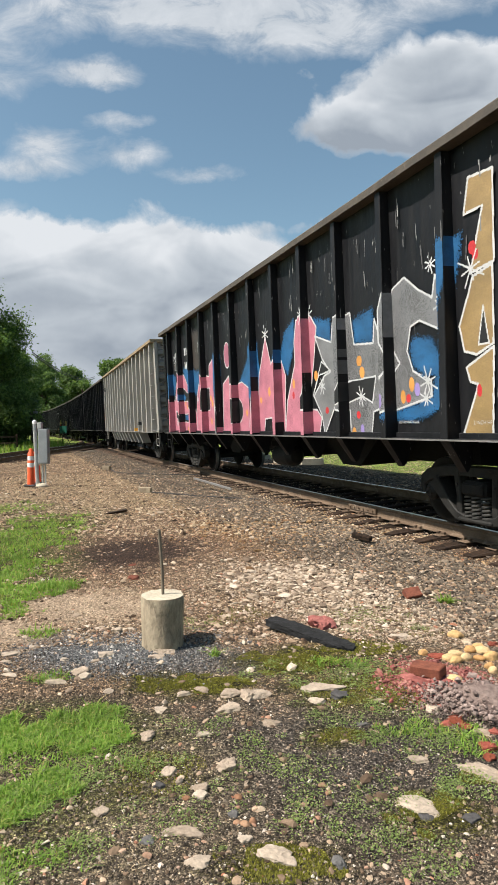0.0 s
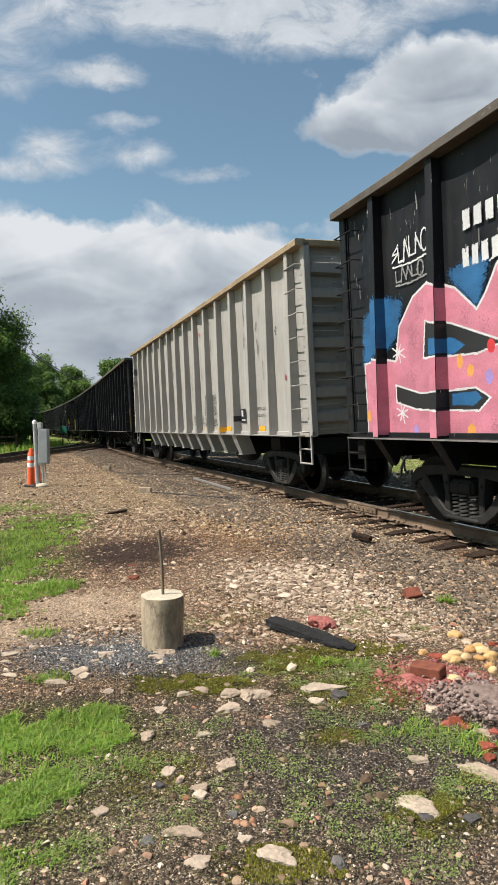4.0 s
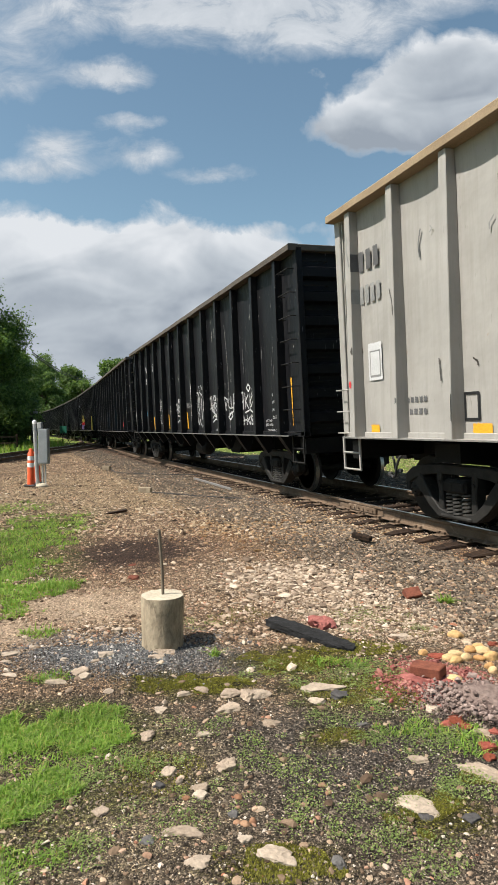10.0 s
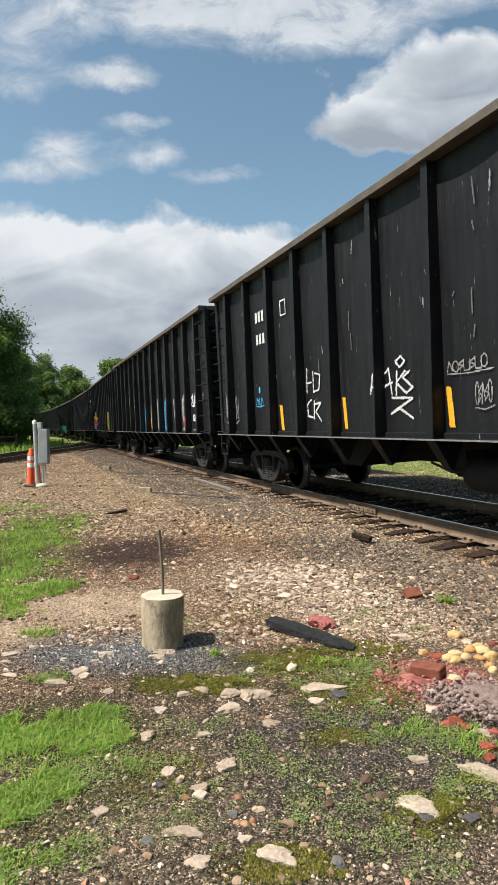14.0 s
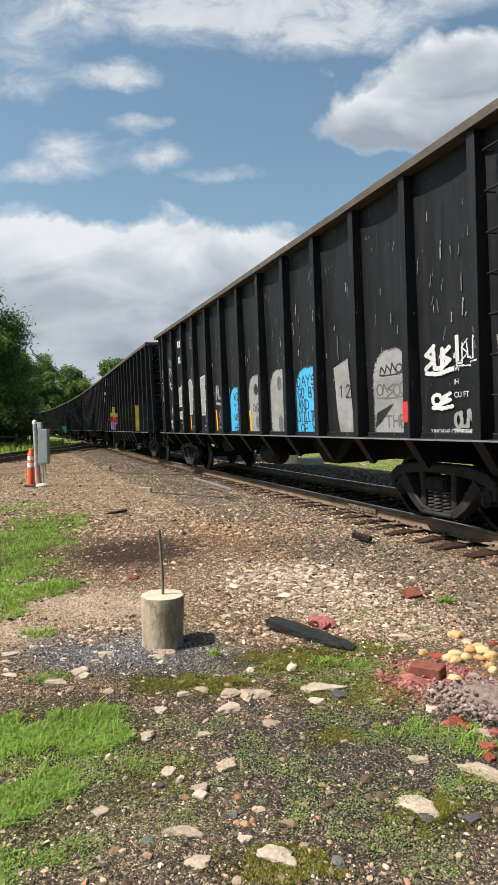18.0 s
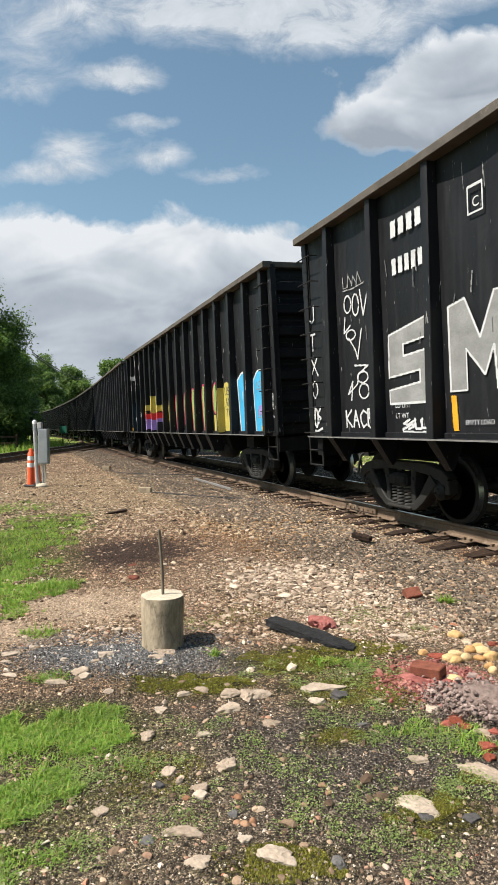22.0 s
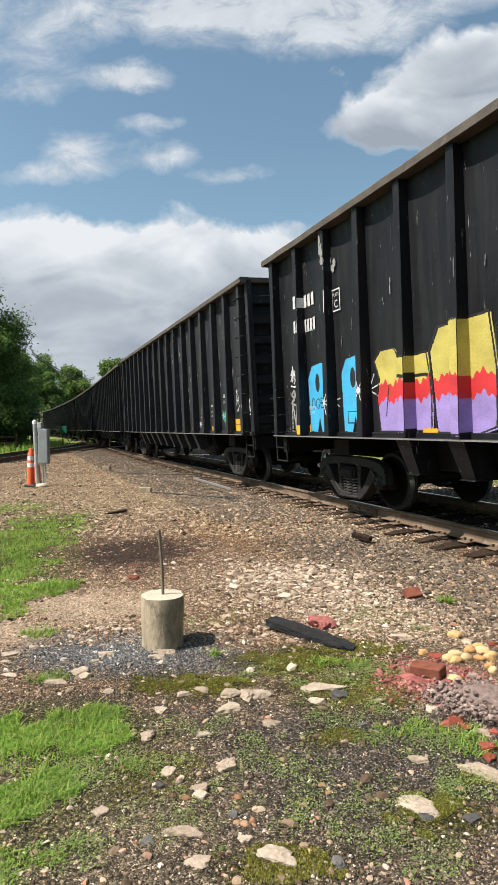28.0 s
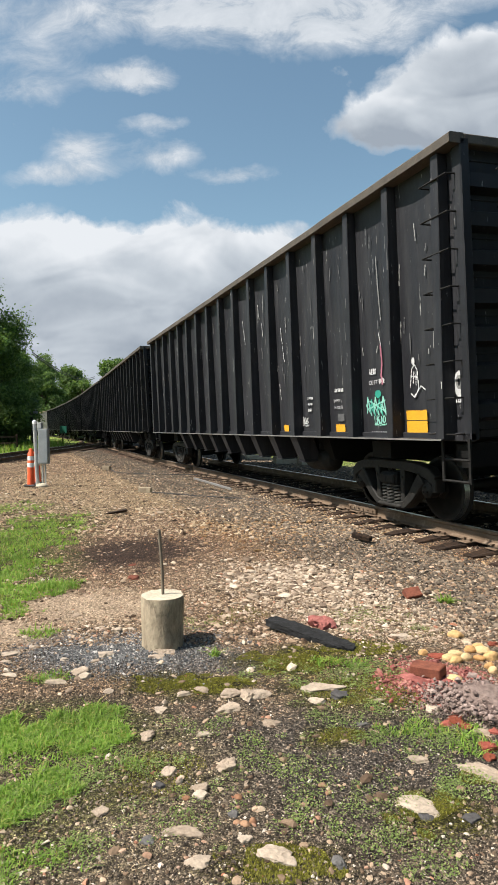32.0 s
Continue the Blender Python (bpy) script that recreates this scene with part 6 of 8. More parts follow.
def paint_f(w):
    w.use(0.533, 0.973, 1)
    w.poly([(13.74, 1.09), (14.13, 1.09), (14.13, 1.36), (13.74, 1.36)], SAFETY_C), w.stroke([(13.7, 1.25), (14.3, 1.25)], BLACK_C, 0.012)
    w.poly([(12.01, 1.09), (12.27, 1.09), (12.27, 1.22), (12.01, 1.22)], SAFETY_C), w.poly([(10.15, 1.09), (10.34, 1.09), (10.34, 1.22), (10.15, 1.22)], SAFETY_C)
    w.poly([(12.08, 1.26), (12.26, 1.26), (12.26, 1.36), (12.08, 1.36)], MIST_C)
    w.bars(12.02, 1.66, 0.26, 0.045, 6)
    for i in range(3):
        w.bars(11.12, 1.6 - 0.09 * i, 0.2 - 0.04 * i, 0.035, 5)
    w.bars(12.97, 1.82, 0.16, 0.07, 4), w.bars(13.18, 1.70, 0.14, 0.06, 4)
    w.disc(13.15, 1.58, 0.07, TEAL_C, 0.045)
    for k in range(5):
        w.stroke([(12.88 + 0.08 * k, 1.36), (12.9 + 0.09 * k, 1.54 - 0.03 * (k % 2)), (12.98 + 0.085 * k, 1.33), (12.86 + 0.09 * k, 1.45)], TEAL_C if k % 2 else PALE_TEAL, 0.024)
    w.stroke([(12.9, 1.4), (13.3, 1.5)], PALE_TEAL, 0.016), w.stroke([(12.95, 1.5), (13.32, 1.36)], PALE_TEAL, 0.016), w.scrawl(13.05, 1.22, 0.26, 0.1, PALE_TEAL, 0.016, 5)
    w.stroke([(13.84, 1.62), (13.88, 1.82), (13.93, 1.86), (13.98, 1.80), (14.0, 1.60), (13.92, 1.5), (13.85, 1.55)], WHITE_C, 0.013), w.stroke([(13.92, 1.52), (14.04, 1.62), (14.12, 1.58)], WHITE_C, 0.013), w.disc(13.91, 1.90, 0.03, WHITE_C, 0.04)
    w.stroke([(13.87, 1.74), (13.98, 1.72)], WHITE_C, 0.013), w.stroke([(13.9, 1.66), (13.92, 1.78)], WHITE_C, 0.013), w.stroke([(13.95, 1.64), (13.96, 1.78)], WHITE_C, 0.013)
    w.disc(14.68, 1.60, 0.075, WHITE_C, 0.13), w.disc(14.68, 1.62, 0.05, ROLLER_C, 0.07), w.disc(14.68, 1.62, 0.02, BLACK_C, 0.04), w.bars(14.62, 1.42, 0.13, 0.03, 4)
    w.stroke([(13.25, 2.15), (13.27, 1.95), (13.24, 1.8), (13.26, 1.7)], DULL_C, 0.03), w.stroke([(13.23, 3.2), (13.25, 2.8), (13.28, 2.45)], ROLLER_C, 0.016), w.stroke([(13.22, 2.3), (13.26, 2.15)], WHITE_C, 0.012)
    w.scrawl(10.92, 1.22, 0.2, 0.12, WHITE_C, 0.012, 5)
    w.chips(170, 1.8, 3.5)
    for g, z in ((8.35, 3.2), (8.4, 3.0), (9.2, 3.35), (9.35, 3.0), (10.2, 2.8), (10.25, 2.5), (9.6, 2.3), (10.05, 1.9)):
        w.stroke([(g, z), (g + 0.02, z - 0.18), (g + 0.05, z - 0.25)], WHITE_C, 0.014)


def paint_rest(w):
    w.chips(60, 1.3, 3.5)
    w.bars(1.6, 3.0, 0.5, 0.18, 4, ROLLER_C)


def add_paint(i, car, K):
    w = Wall(K, i, *[(0.506, 0.985, 0.88), (0.0, 1.0, 1.0), (-0.03, 1.0, 0.86), (0.0, 1.0, 0.80), (-0.15, 1.0, 0.80), (0.05, 1.0, 0.85), (0.0, 1.0, 1.0)][min(i, 6)])
    jobs = [paint_a, paint_b, paint_c, paint_d, paint_e, paint_f]
    (jobs[i] if i < len(jobs) else paint_rest)(w)
    for me, tone in w.mesh(i < 6):
        part("graffiti", me, None, car, tone + (" marks on ribbed steel" if i != 1 else " stencils and scuffs on grey steel"))
    S = lambda t, g, z, h: stencil(t, car, K, g, z, h, None, BLACK_C if i == 1 else WHITE_C)
    if i == 0:
        S("PLATE", p1(2)[0] + 0.52, 3.15, 0.045), S("C", p1(2)[0] + 0.57, 3.0, 0.11)
        S("RETAINING WALL", 12.0, 1.22, 0.035), S("2 INCH HF", 13.25, 1.2, 0.04)
    elif i == 1:
        S("EMPTY LOAD", 12.68, 1.5, 0.06), S("1/4 ADJ. BLOCK", 12.62, 1.38, 0.05)
    elif i == 2:
        S("RELEASE ROD", 10.15, 1.12, 0.05)
        a = p1(11)[0]
        for k, t in enumerate(("IL", "IW", "IH", "CU FT")):
            S(t, a + 0.45, 1.72 - 0.13 * k, 0.06)
        S("LIFT AND", a + 0.12, 1.28, 0.05), S("JACK HERE", a + 0.12, 1.21, 0.05), S("2 INCH HF COMP SHOES", a + 0.2, 1.11, 0.05)
    elif i == 3:
        a = p1(11)[0]
        for k, t in enumerate(("IL", "IW", "IH", "CU FT")):
            S(t, a + 0.55, 1.86 - 0.13 * k, 0.06)
        S("2 INCH HF COMP SHOES", a + 0.15, 1.11, 0.05)
        a = p1(1)[0]
        S("LD LMT", a + 0.2, 1.4, 0.065), S("LT WT", a + 0.2, 1.28, 0.065)
        S("EMPTY LOAD", p1(2)[0] + 0.3, 1.2, 0.05), S("RETAINING", p1(3)[0] + 0.3, 1.2, 0.05), S("RELEASE ROD", p1(3)[0] + 0.3, 1.11, 0.05), S("C", p1(2)[0] + 0.51, 3.22, 0.1)
    elif i == 4:
        S("C", 2.20, 2.79, 0.11), S("PLATE", 2.17, 2.94, 0.045), S("LD LMT", 1.27, 1.45, 0.05), S("LT WT", 1.27, 1.37, 0.05)
    elif i == 5:
        S("CU FT", 13.13, 1.70, 0.055), S("2 INCH HF COMP", 13.16, 1.1, 0.035), S("EMPTY L", 12.19, 1.52, 0.045), S("1/4 ADJ. B", 12.17, 1.43, 0.045)
# ---------------------------------------------------------------- loose stone, gravel and plants
def blob_base(rnd):
    """A jagged lump on an icosahedron."""
    g = (1 + 5 ** 0.5) / 2
    v = np.array([(-1, g, 0), (1, g, 0), (-1, -g, 0), (1, -g, 0), (0, -1, g), (0, 1, g), (0, -1, -g), (0, 1, -g), (g, 0, -1), (g, 0, 1), (-g, 0, -1), (-g, 0, 1)], float)
    v /= np.linalg.norm(v[0])
    f = [(0, 11, 5), (0, 5, 1), (0, 1, 7), (0, 7, 10), (0, 10, 11), (1, 5, 9), (5, 11, 4), (11, 10, 2), (10, 7, 6), (7, 1, 8),
         (3, 9, 4), (3, 4, 2), (3, 2, 6), (3, 6, 8), (3, 8, 9), (4, 9, 5), (2, 4, 11), (6, 2, 10), (8, 6, 7), (9, 8, 1)]
    return v, np.array(f)


def octa():
    v = np.array([(1, 0, 0), (-1, 0, 0), (0, 1, 0), (0, -1, 0), (0, 0, 1), (0, 0, -1)], float)
    f = np.array([(0, 2, 4), (2, 1, 4), (1, 3, 4), (3, 0, 4), (2, 0, 5), (1, 2, 5), (3, 1, 5), (0, 3, 5)])
    return v, f


def fast_mesh(name, v, f, mat):
    """A mesh from arrays of vertices and of equal-sided faces."""
    me = bpy.data.meshes.new(name)
    k = f.shape[1]
    me.vertices.add(len(v))
    me.vertices.foreach_set("co", v.astype(np.float32).ravel())
    me.loops.add(f.size)
    me.loops.foreach_set("vertex_index", f.astype(np.int32).ravel())
    me.polygons.add(len(f))
    me.polygons.foreach_set("loop_start", np.arange(0, f.size, k, dtype=np.int32))
    me.polygons.foreach_set("loop_total", np.full(len(f), k, dtype=np.int32))
    me.update(calc_edges=True)
    me.validate()
    me.materials.append(mat)
    me.polygons.foreach_set("use_smooth", np.zeros(len(me.polygons), bool))
    return me


def spins(rs, n):
    q = rs.normal(size=(n, 4))
    q /= np.linalg.norm(q, axis=1)[:, None]
    w, x, y, z = q.T
    return np.stack([1 - 2 * (y * y + z * z), 2 * (x * y - z * w), 2 * (x * z + y * w), 2 * (x * y + z * w), 1 - 2 * (x * x + z * z), 2 * (y * z - x * w),
                     2 * (x * z - y * w), 2 * (y * z + x * w), 1 - 2 * (x * x + y * y)], -1).reshape(n, 3, 3)


def scatter(name, xy, size, mat, label, seed, flat=0.6, lumps=False, sink=0.25):
    """Many loose stones in one mesh, each its own island."""
    rs = np.random.RandomState(seed)
    n = len(xy)
    v, f = blob_base(rs) if lumps else octa()
    m = len(v)
    jit = 1 + rs.uniform(-0.38, 0.38, (n, m, 3)) if not lumps else 1 + rs.uniform(-0.34, 0.30, (n, m, 1)) + rs.uniform(-0.12, 0.12, (n, m, 3))
    sc = np.stack([rs.uniform(0.75, 1.3, n), rs.uniform(0.6, 1.0, n), rs.uniform(0.45, 0.85, n)], -1)
    p = v[None] * jit * sc[:, None, :]
    p = np.einsum("nij,nmj->nmi", spins(rs, n), p)
    p[:, :, 2] *= flat
    p *= size[:, None, None]
    z = np.array([ground_z(a, b) for a, b in xy])
    p[:, :, 0] += xy[:, 0:1]
    p[:, :, 1] += xy[:, 1:2]
    p[:, :, 2] += (z + size * flat * (0.75 - sink * 2))[:, None]
    ff = (f[None] + (np.arange(n) * m)[:, None, None]).reshape(-1, 3)
    ob = new(name, fast_mesh(name, p.reshape(-1, 3), ff, mat))
    return tagged(ob, label, "gravel", kind="stuff")


def in_view(rs, n, y0, y1, power=1.0, side=0.46):
    """Random places on the ground before the eye, denser close by."""
    u = rs.uniform(size=n)
    a, b = y0 ** (1 - power) if power != 1 else 0, y1 ** (1 - power) if power != 1 else 0
    y = y0 * (y1 / y0) ** u if power == 1 else (a + (b - a) * u) ** (1 / (1 - power))
    return np.stack([rs.uniform(-side, side, n) * y, y], -1)


def stone_mat(name, stops, rough=0.9, island=True):
    """Loose stone: every lump takes its own tone from a ramp."""
    m, nt, b = start(name, rough)
    geo = nt.nodes.new("ShaderNodeNewGeometry")
    oi = nt.nodes.new("ShaderNodeObjectInfo")
    c = ramp(nt, geo.outputs["Random Per Island"] if island else oi.outputs["Random"], stops)
    n1 = grain(nt, geo.outputs["Position"], 70.0, 4.0, 0.7)
    n2 = grain(nt, geo.outputs["Position"], 14.0, 4.0, 0.6)
    c = mix_rgb(nt, 0.6, c, mix_rgb(nt, 1.0, c, ramp(nt, n1, [(0.25, 0.5), (0.75, 1.45)]), "MULTIPLY"))
    c = mix_rgb(nt, 0.5, c, mix_rgb(nt, 1.0, c, ramp(nt, n2, [(0.3, 0.6), (0.7, 1.3)]), "MULTIPLY"))
    nt.links.new(c, b.inputs["Base Color"])
    bp = nt.nodes.new("ShaderNodeBump")
    bp.inputs["Strength"].default_value = 0.6
    bp.inputs["Distance"].default_value = 0.008
    nt.links.new(n1, bp.inputs["Height"])
    nt.links.new(bp.outputs[0], b.inputs["Normal"])
    return m


BALLAST = stone_mat("ballast_stone", [(0.0, (0.060, 0.047, 0.037)), (0.5, (0.130, 0.104, 0.080)), (0.8, (0.20, 0.158, 0.118)), (0.93, (0.27, 0.17, 0.10)), (1.0, (0.40, 0.33, 0.26))])
# oil-dark stone, blackened further to carry the shade under the train
OILY_SHADED = stone_mat("oily_shaded_ballast", [(0.0, (0.006, 0.005, 0.005)), (1.0, (0.022, 0.019, 0.016))])
BROWNS = stone_mat("brown_gravel", [(0.0, (0.055, 0.036, 0.024)), (0.3, (0.14, 0.094, 0.062)), (0.62, (0.29, 0.205, 0.138)), (0.84, (0.46, 0.36, 0.26)), (0.93, (0.30, 0.125, 0.072)), (1.0, (0.58, 0.51, 0.43))])
TANS = stone_mat("tan_gravel", [(0.0, (0.040, 0.028, 0.020)), (0.22, (0.13, 0.088, 0.060)), (0.5, (0.30, 0.222, 0.142)), (0.8, (0.50, 0.395, 0.272)), (0.9, (0.30, 0.165, 0.095)), (1.0, (0.62, 0.54, 0.45))])
RUSTY = stone_mat("rust_stained_gravel", [(0.0, (0.09, 0.05, 0.028)), (0.45, (0.20, 0.115, 0.058)), (0.8, (0.33, 0.205, 0.105)), (1.0, (0.42, 0.31, 0.20))])
GRITS = stone_mat("dark_grit", [(0.0, (0.022, 0.017, 0.013)), (0.45, (0.070, 0.055, 0.042)), (0.75, (0.155, 0.122, 0.092)), (0.92, (0.30, 0.24, 0.18)), (1.0, (0.58, 0.52, 0.45))])
BLUES = stone_mat("blue_grey_grit", [(0.0, (0.045, 0.046, 0.048)), (0.5, (0.115, 0.115, 0.117)), (0.85, (0.21, 0.205, 0.20)), (1.0, (0.44, 0.42, 0.39))])
PALES = stone_mat("pale_rubble", [(0.0, (0.12, 0.085, 0.062)), (0.35, (0.26, 0.195, 0.142)), (0.75, (0.40, 0.315, 0.235)), (1.0, (0.52, 0.435, 0.345))])
PALE_OB = stone_mat("pale_sandstone", [(0.0, (0.26, 0.20, 0.148)), (0.5, (0.34, 0.272, 0.208)), (1.0, (0.41, 0.34, 0.268))], island=False)
YELLOW_OB = stone_mat("yellow_river_stone", [(0.0, (0.36, 0.19, 0.065)), (0.5, (0.47, 0.30, 0.125)), (1.0, (0.52, 0.40, 0.24))], 0.75, False)
TAWNY_OB = stone_mat("orange_pebble", [(0.0, (0.22, 0.10, 0.05)), (1.0, (0.28, 0.165, 0.095))], 0.8, False)
RED_OB = stone_mat("broken_red_brick", [(0.0, (0.15, 0.040, 0.022)), (0.5, (0.25, 0.065, 0.045)), (1.0, (0.29, 0.10, 0.08))], island=False)
GREY_OB = stone_mat("grey_stone", [(0.0, (0.056, 0.052, 0.052)), (1.0, (0.160, 0.152, 0.144))], island=False)
PINK = stone_mat("pink_mortar_crumble", [(0.0, (0.13, 0.042, 0.036)), (0.6, (0.26, 0.090, 0.078)), (1.0, (0.36, 0.185, 0.15))])
PINK_OB = stone_mat("pink_mortar_lump", [(0.0, (0.20, 0.065, 0.055)), (1.0, (0.29, 0.105, 0.09))], island=False)
CLAYS = stone_mat("clay_crumb", [(0.0, (0.15, 0.108, 0.094)), (1.0, (0.30, 0.226, 0.198))])
CLAY = surface("grey_clay", (0.115, 0.080, 0.070), (0.21, 0.158, 0.138), 9.0, 0.9, 0.0, 0.8, 50.0)
TAR = surface("black_tar_board", (0.012, 0.012, 0.012), (0.022, 0.022, 0.023), 9.0, 0.9, 0.0, 0.9, 80.0)
BRICK = surface("red_brick", (0.12, 0.042, 0.027), (0.20, 0.068, 0.042), 18.0, 0.9, 0.0, 0.6, 90.0, c3=(0.12, 0.05, 0.04))

# place and size of the larger stones: x, y, width, height
PALE = [(-1.57, 10.66, 0.149, 0.089), (-0.99, 4.51, 0.087, 0.074), (-0.9, 4.54, 0.062, 0.035), (-0.6, 4.05, 0.156, 0.062), (-0.62, 3.95, 0.1, 0.048), (-0.96, 3.97, 0.109, 0.063), (-1.0, 3.87, 0.05, 0.034), (-1.04, 3.68, 0.095, 0.059),
        (-1.14, 3.54, 0.117, 0.042), (-1.21, 3.91, 0.058, 0.031), (-1.61, 4.0, 0.118, 0.039), (-1.57, 3.87, 0.084, 0.031), (-1.43, 3.75, 0.037, 0.034), (-1.47, 3.64, 0.091, 0.018), (-1.5, 4.17, 0.061, 0.033), (-0.81, 3.43, 0.055, 0.031),
        (-0.49, 3.21, 0.065, 0.033), (-0.28, 3.45, 0.083, 0.031), (-0.39, 3.4, 0.062, 0.031), (0.51, 4.87, 0.103, 0.038), (1.04, 4.29, 0.142, 0.042), (0.69, 3.26, 0.053, 0.02)]
PALE_NEAR = [(-0.12, 3.4, 0.115, 0.06), (-0.02, 3.36, 0.085, 0.085), (-0.12, 3.18, 0.123, 0.058), (0.4, 3.41, 0.227, 0.041), (0.05, 3.38, 0.115, 0.07), (0.94, 3.12, 0.083, 0.045), (0.1, 3.04, 0.069, 0.044), (0.74, 2.68, 0.074, 0.034), (0.36, 3.26, 0.079, 0.046),
             (0.08, 2.07, 0.115, 0.055), (-0.51, 2.93, 0.079, 0.061), (-0.36, 2.62, 0.067, 0.047), (-0.31, 2.55, 0.033, 0.044), (-0.12, 2.66, 0.073, 0.073), (-0.22, 2.5, 0.059, 0.043), (-0.21, 2.45, 0.048, 0.037), (-0.6, 2.36, 0.072, 0.031),
             (-0.19, 2.05, 0.075, 0.04), (-0.24, 2.91, 0.072, 0.03), (-0.03, 2.19, 0.039, 0.029), (1.11, 2.9, 0.078, 0.036)]
SLABS = [(1.02, 2.52, 0.27, 0.04, -40), (0.655, 2.35, 0.165, 0.045, -30), (-0.26, 2.2, 0.12, 0.035, -12)]
YELLOW = [(1.48, 4.37, 0.119, 0.06), (1.12, 3.94, 0.062, 0.047), (1.55, 4.13, 0.081, 0.044), (1.46, 4.04, 0.079, 0.055), (1.54, 4.03, 0.111, 0.048), (1.38, 3.89, 0.084, 0.061), (1.55, 3.91, 0.1, 0.062), (1.26, 3.84, 0.106, 0.046),
          (1.34, 3.96, 0.101, 0.047), (1.29, 3.82, 0.098, 0.045), (1.47, 3.9, 0.077, 0.038), (1.48, 3.76, 0.067, 0.052), (1.47, 3.68, 0.059, 0.051), (1.16, 3.45, 0.09, 0.062)]
TAWNY = [(0.0, 2.29, 0.030, 0.026), (0.31, 2.46, 0.032, 0.014), (0.29, 2.51, 0.036, 0.014), (-0.43, 2.61, 0.024, 0.014), (-0.27, 2.44, 0.032, 0.016), (-0.06, 2.44, 0.036, 0.018), (-0.03, 2.27, 0.040, 0.018), (-0.06, 2.28, 0.032, 0.014)]
RED = [(1.19, 3.89, 0.1, 0.046), (1.67, 4.23, 0.091, 0.041), (1.02, 3.0, 0.093, 0.056), (0.96, 2.98, 0.049, 0.043), (1.05, 2.95, 0.061, 0.037), (1.16, 2.9, 0.054, 0.036), (1.09, 2.77, 0.076, 0.058), (1.06, 2.69, 0.062, 0.045)]
CRUMBLED = [(0.55, 4.58, 0.175, 0.19), (0.98, 3.42, 0.12, 0.07), (1.08, 3.42, 0.15, 0.08), (0.9, 3.5, 0.10, 0.06)]
BRICKBATS = [(-1.17, 6.09, 0.125, 0.075), (-1.28, 6.62, 0.08, 0.035)]
GREYS = [(0.49, 3.32, 0.101, 0.047), (0.3, 2.05, 0.042, 0.047), (0.83, 2.29, 0.071, 0.03), (0.66, 2.31, 0.056, 0.03), (-0.38, 2.18, 0.054, 0.032), (-0.07, 2.33, 0.038, 0.036), (-0.39, 2.52, 0.038, 0.038), (0.54, 3.0, 0.056, 0.025)]


def rock_mesh(w, h, seed, mat, smooth):
    """A stone w wide and h high: a worn pebble, or a broken lump with flat faces and chipped edges."""
    rnd = random.Random(seed * 7 + 1)
    bm = bmesh.new()
    bmesh.ops.create_icosphere(bm, subdivisions=4, radius=1.0)
    o = Vector((seed * 3.7, seed * 1.3, seed * 0.7))
    planes = []
    for k in range(13):
        n = Vector((rnd.gauss(0, 1), rnd.gauss(0, 1), rnd.gauss(0, 0.7))).normalized()
        planes.append((n, rnd.uniform(0.55, 1.0)))
    planes.append((Vector((rnd.uniform(-0.3, 0.3), rnd.uniform(-0.3, 0.3), 1)).normalized(), 0.55))
    for v in bm.verts:
        p = v.co.copy()
        if smooth:
            r = 1 + 0.22 * noise.noise(p * 1.1 + o) + 0.05 * noise.noise(p * 4 + o)
            v.co = Vector((p.x * r * w * 0.5, p.y * r * w * 0.4, p.z * r * h * 0.6))
        else:
            r = min([1.15] + [d / p.dot(n) for n, d in planes if p.dot(n) > 0.05])
            r *= 1 + 0.20 * noise.noise(p * 2.3 + o) + 0.12 * noise.noise(p * 6 + o) + 0.08 * noise.noise(p * 14 + o) + 0.03 * noise.noise(p * 30 + o)
            v.co = Vector((p.x * r * w * 0.60, p.y * r * (0.18 * w + 0.55 * h), p.z * r * h * 0.55))
    me = bpy.data.meshes.new("stone")
    bm.to_mesh(me)
    bm.free()
    me.materials.append(mat)
    me.polygons.foreach_set("use_smooth", [True] * len(me.polygons))
    me.set_sharp_from_angle(angle=radians(26))
    return me


def build_stones():
    k = 0
    sets = ((PALE, PALE_OB, "pale tan sandstone lump lying on the gravel", False, "pale stones"),
            (PALE_NEAR, PALE_OB, "pale tan broken stone half sunk in mossy grit", False, "pale stones"),
            (SLABS, PALE_OB, "large flat pinkish sandstone slab edged with moss", False, "pale stones"),
            (YELLOW, YELLOW_OB, "rounded yellow-orange stone on the ground", True, "yellow stones"),
            (TAWNY, TAWNY_OB, "small rounded orange pebble in dark grit", True, "orange pebbles"),
            (RED, RED_OB, "broken red brick lump on the ground", False, "brick lumps"),
            (BRICKBATS, BRICK, "dark brown broken brick lying on soil", False, "brick lumps"),
            (CRUMBLED, PINK_OB, "crumbling pink-red mortar lump", False, "mortar lumps"),
            (GREYS, GREY_OB, "flat dark grey stone on the gravel", False, "grey stones"))
    for rows, mat, label, smooth, group in sets:
        for x, y, w, h, *turn in rows:
            k += 1
            z = ground_z(x, y)
            ob = new("stone", rock_mesh(w, h, k, mat, smooth))
            ob.matrix_basis = pose(x, y + w * 0.2, z + h * (0.12 if smooth else 0.02), 0, 0, turn[0] if turn else random.Random(k).uniform(-25, 25))
            tagged(ob, label, "stone", group)


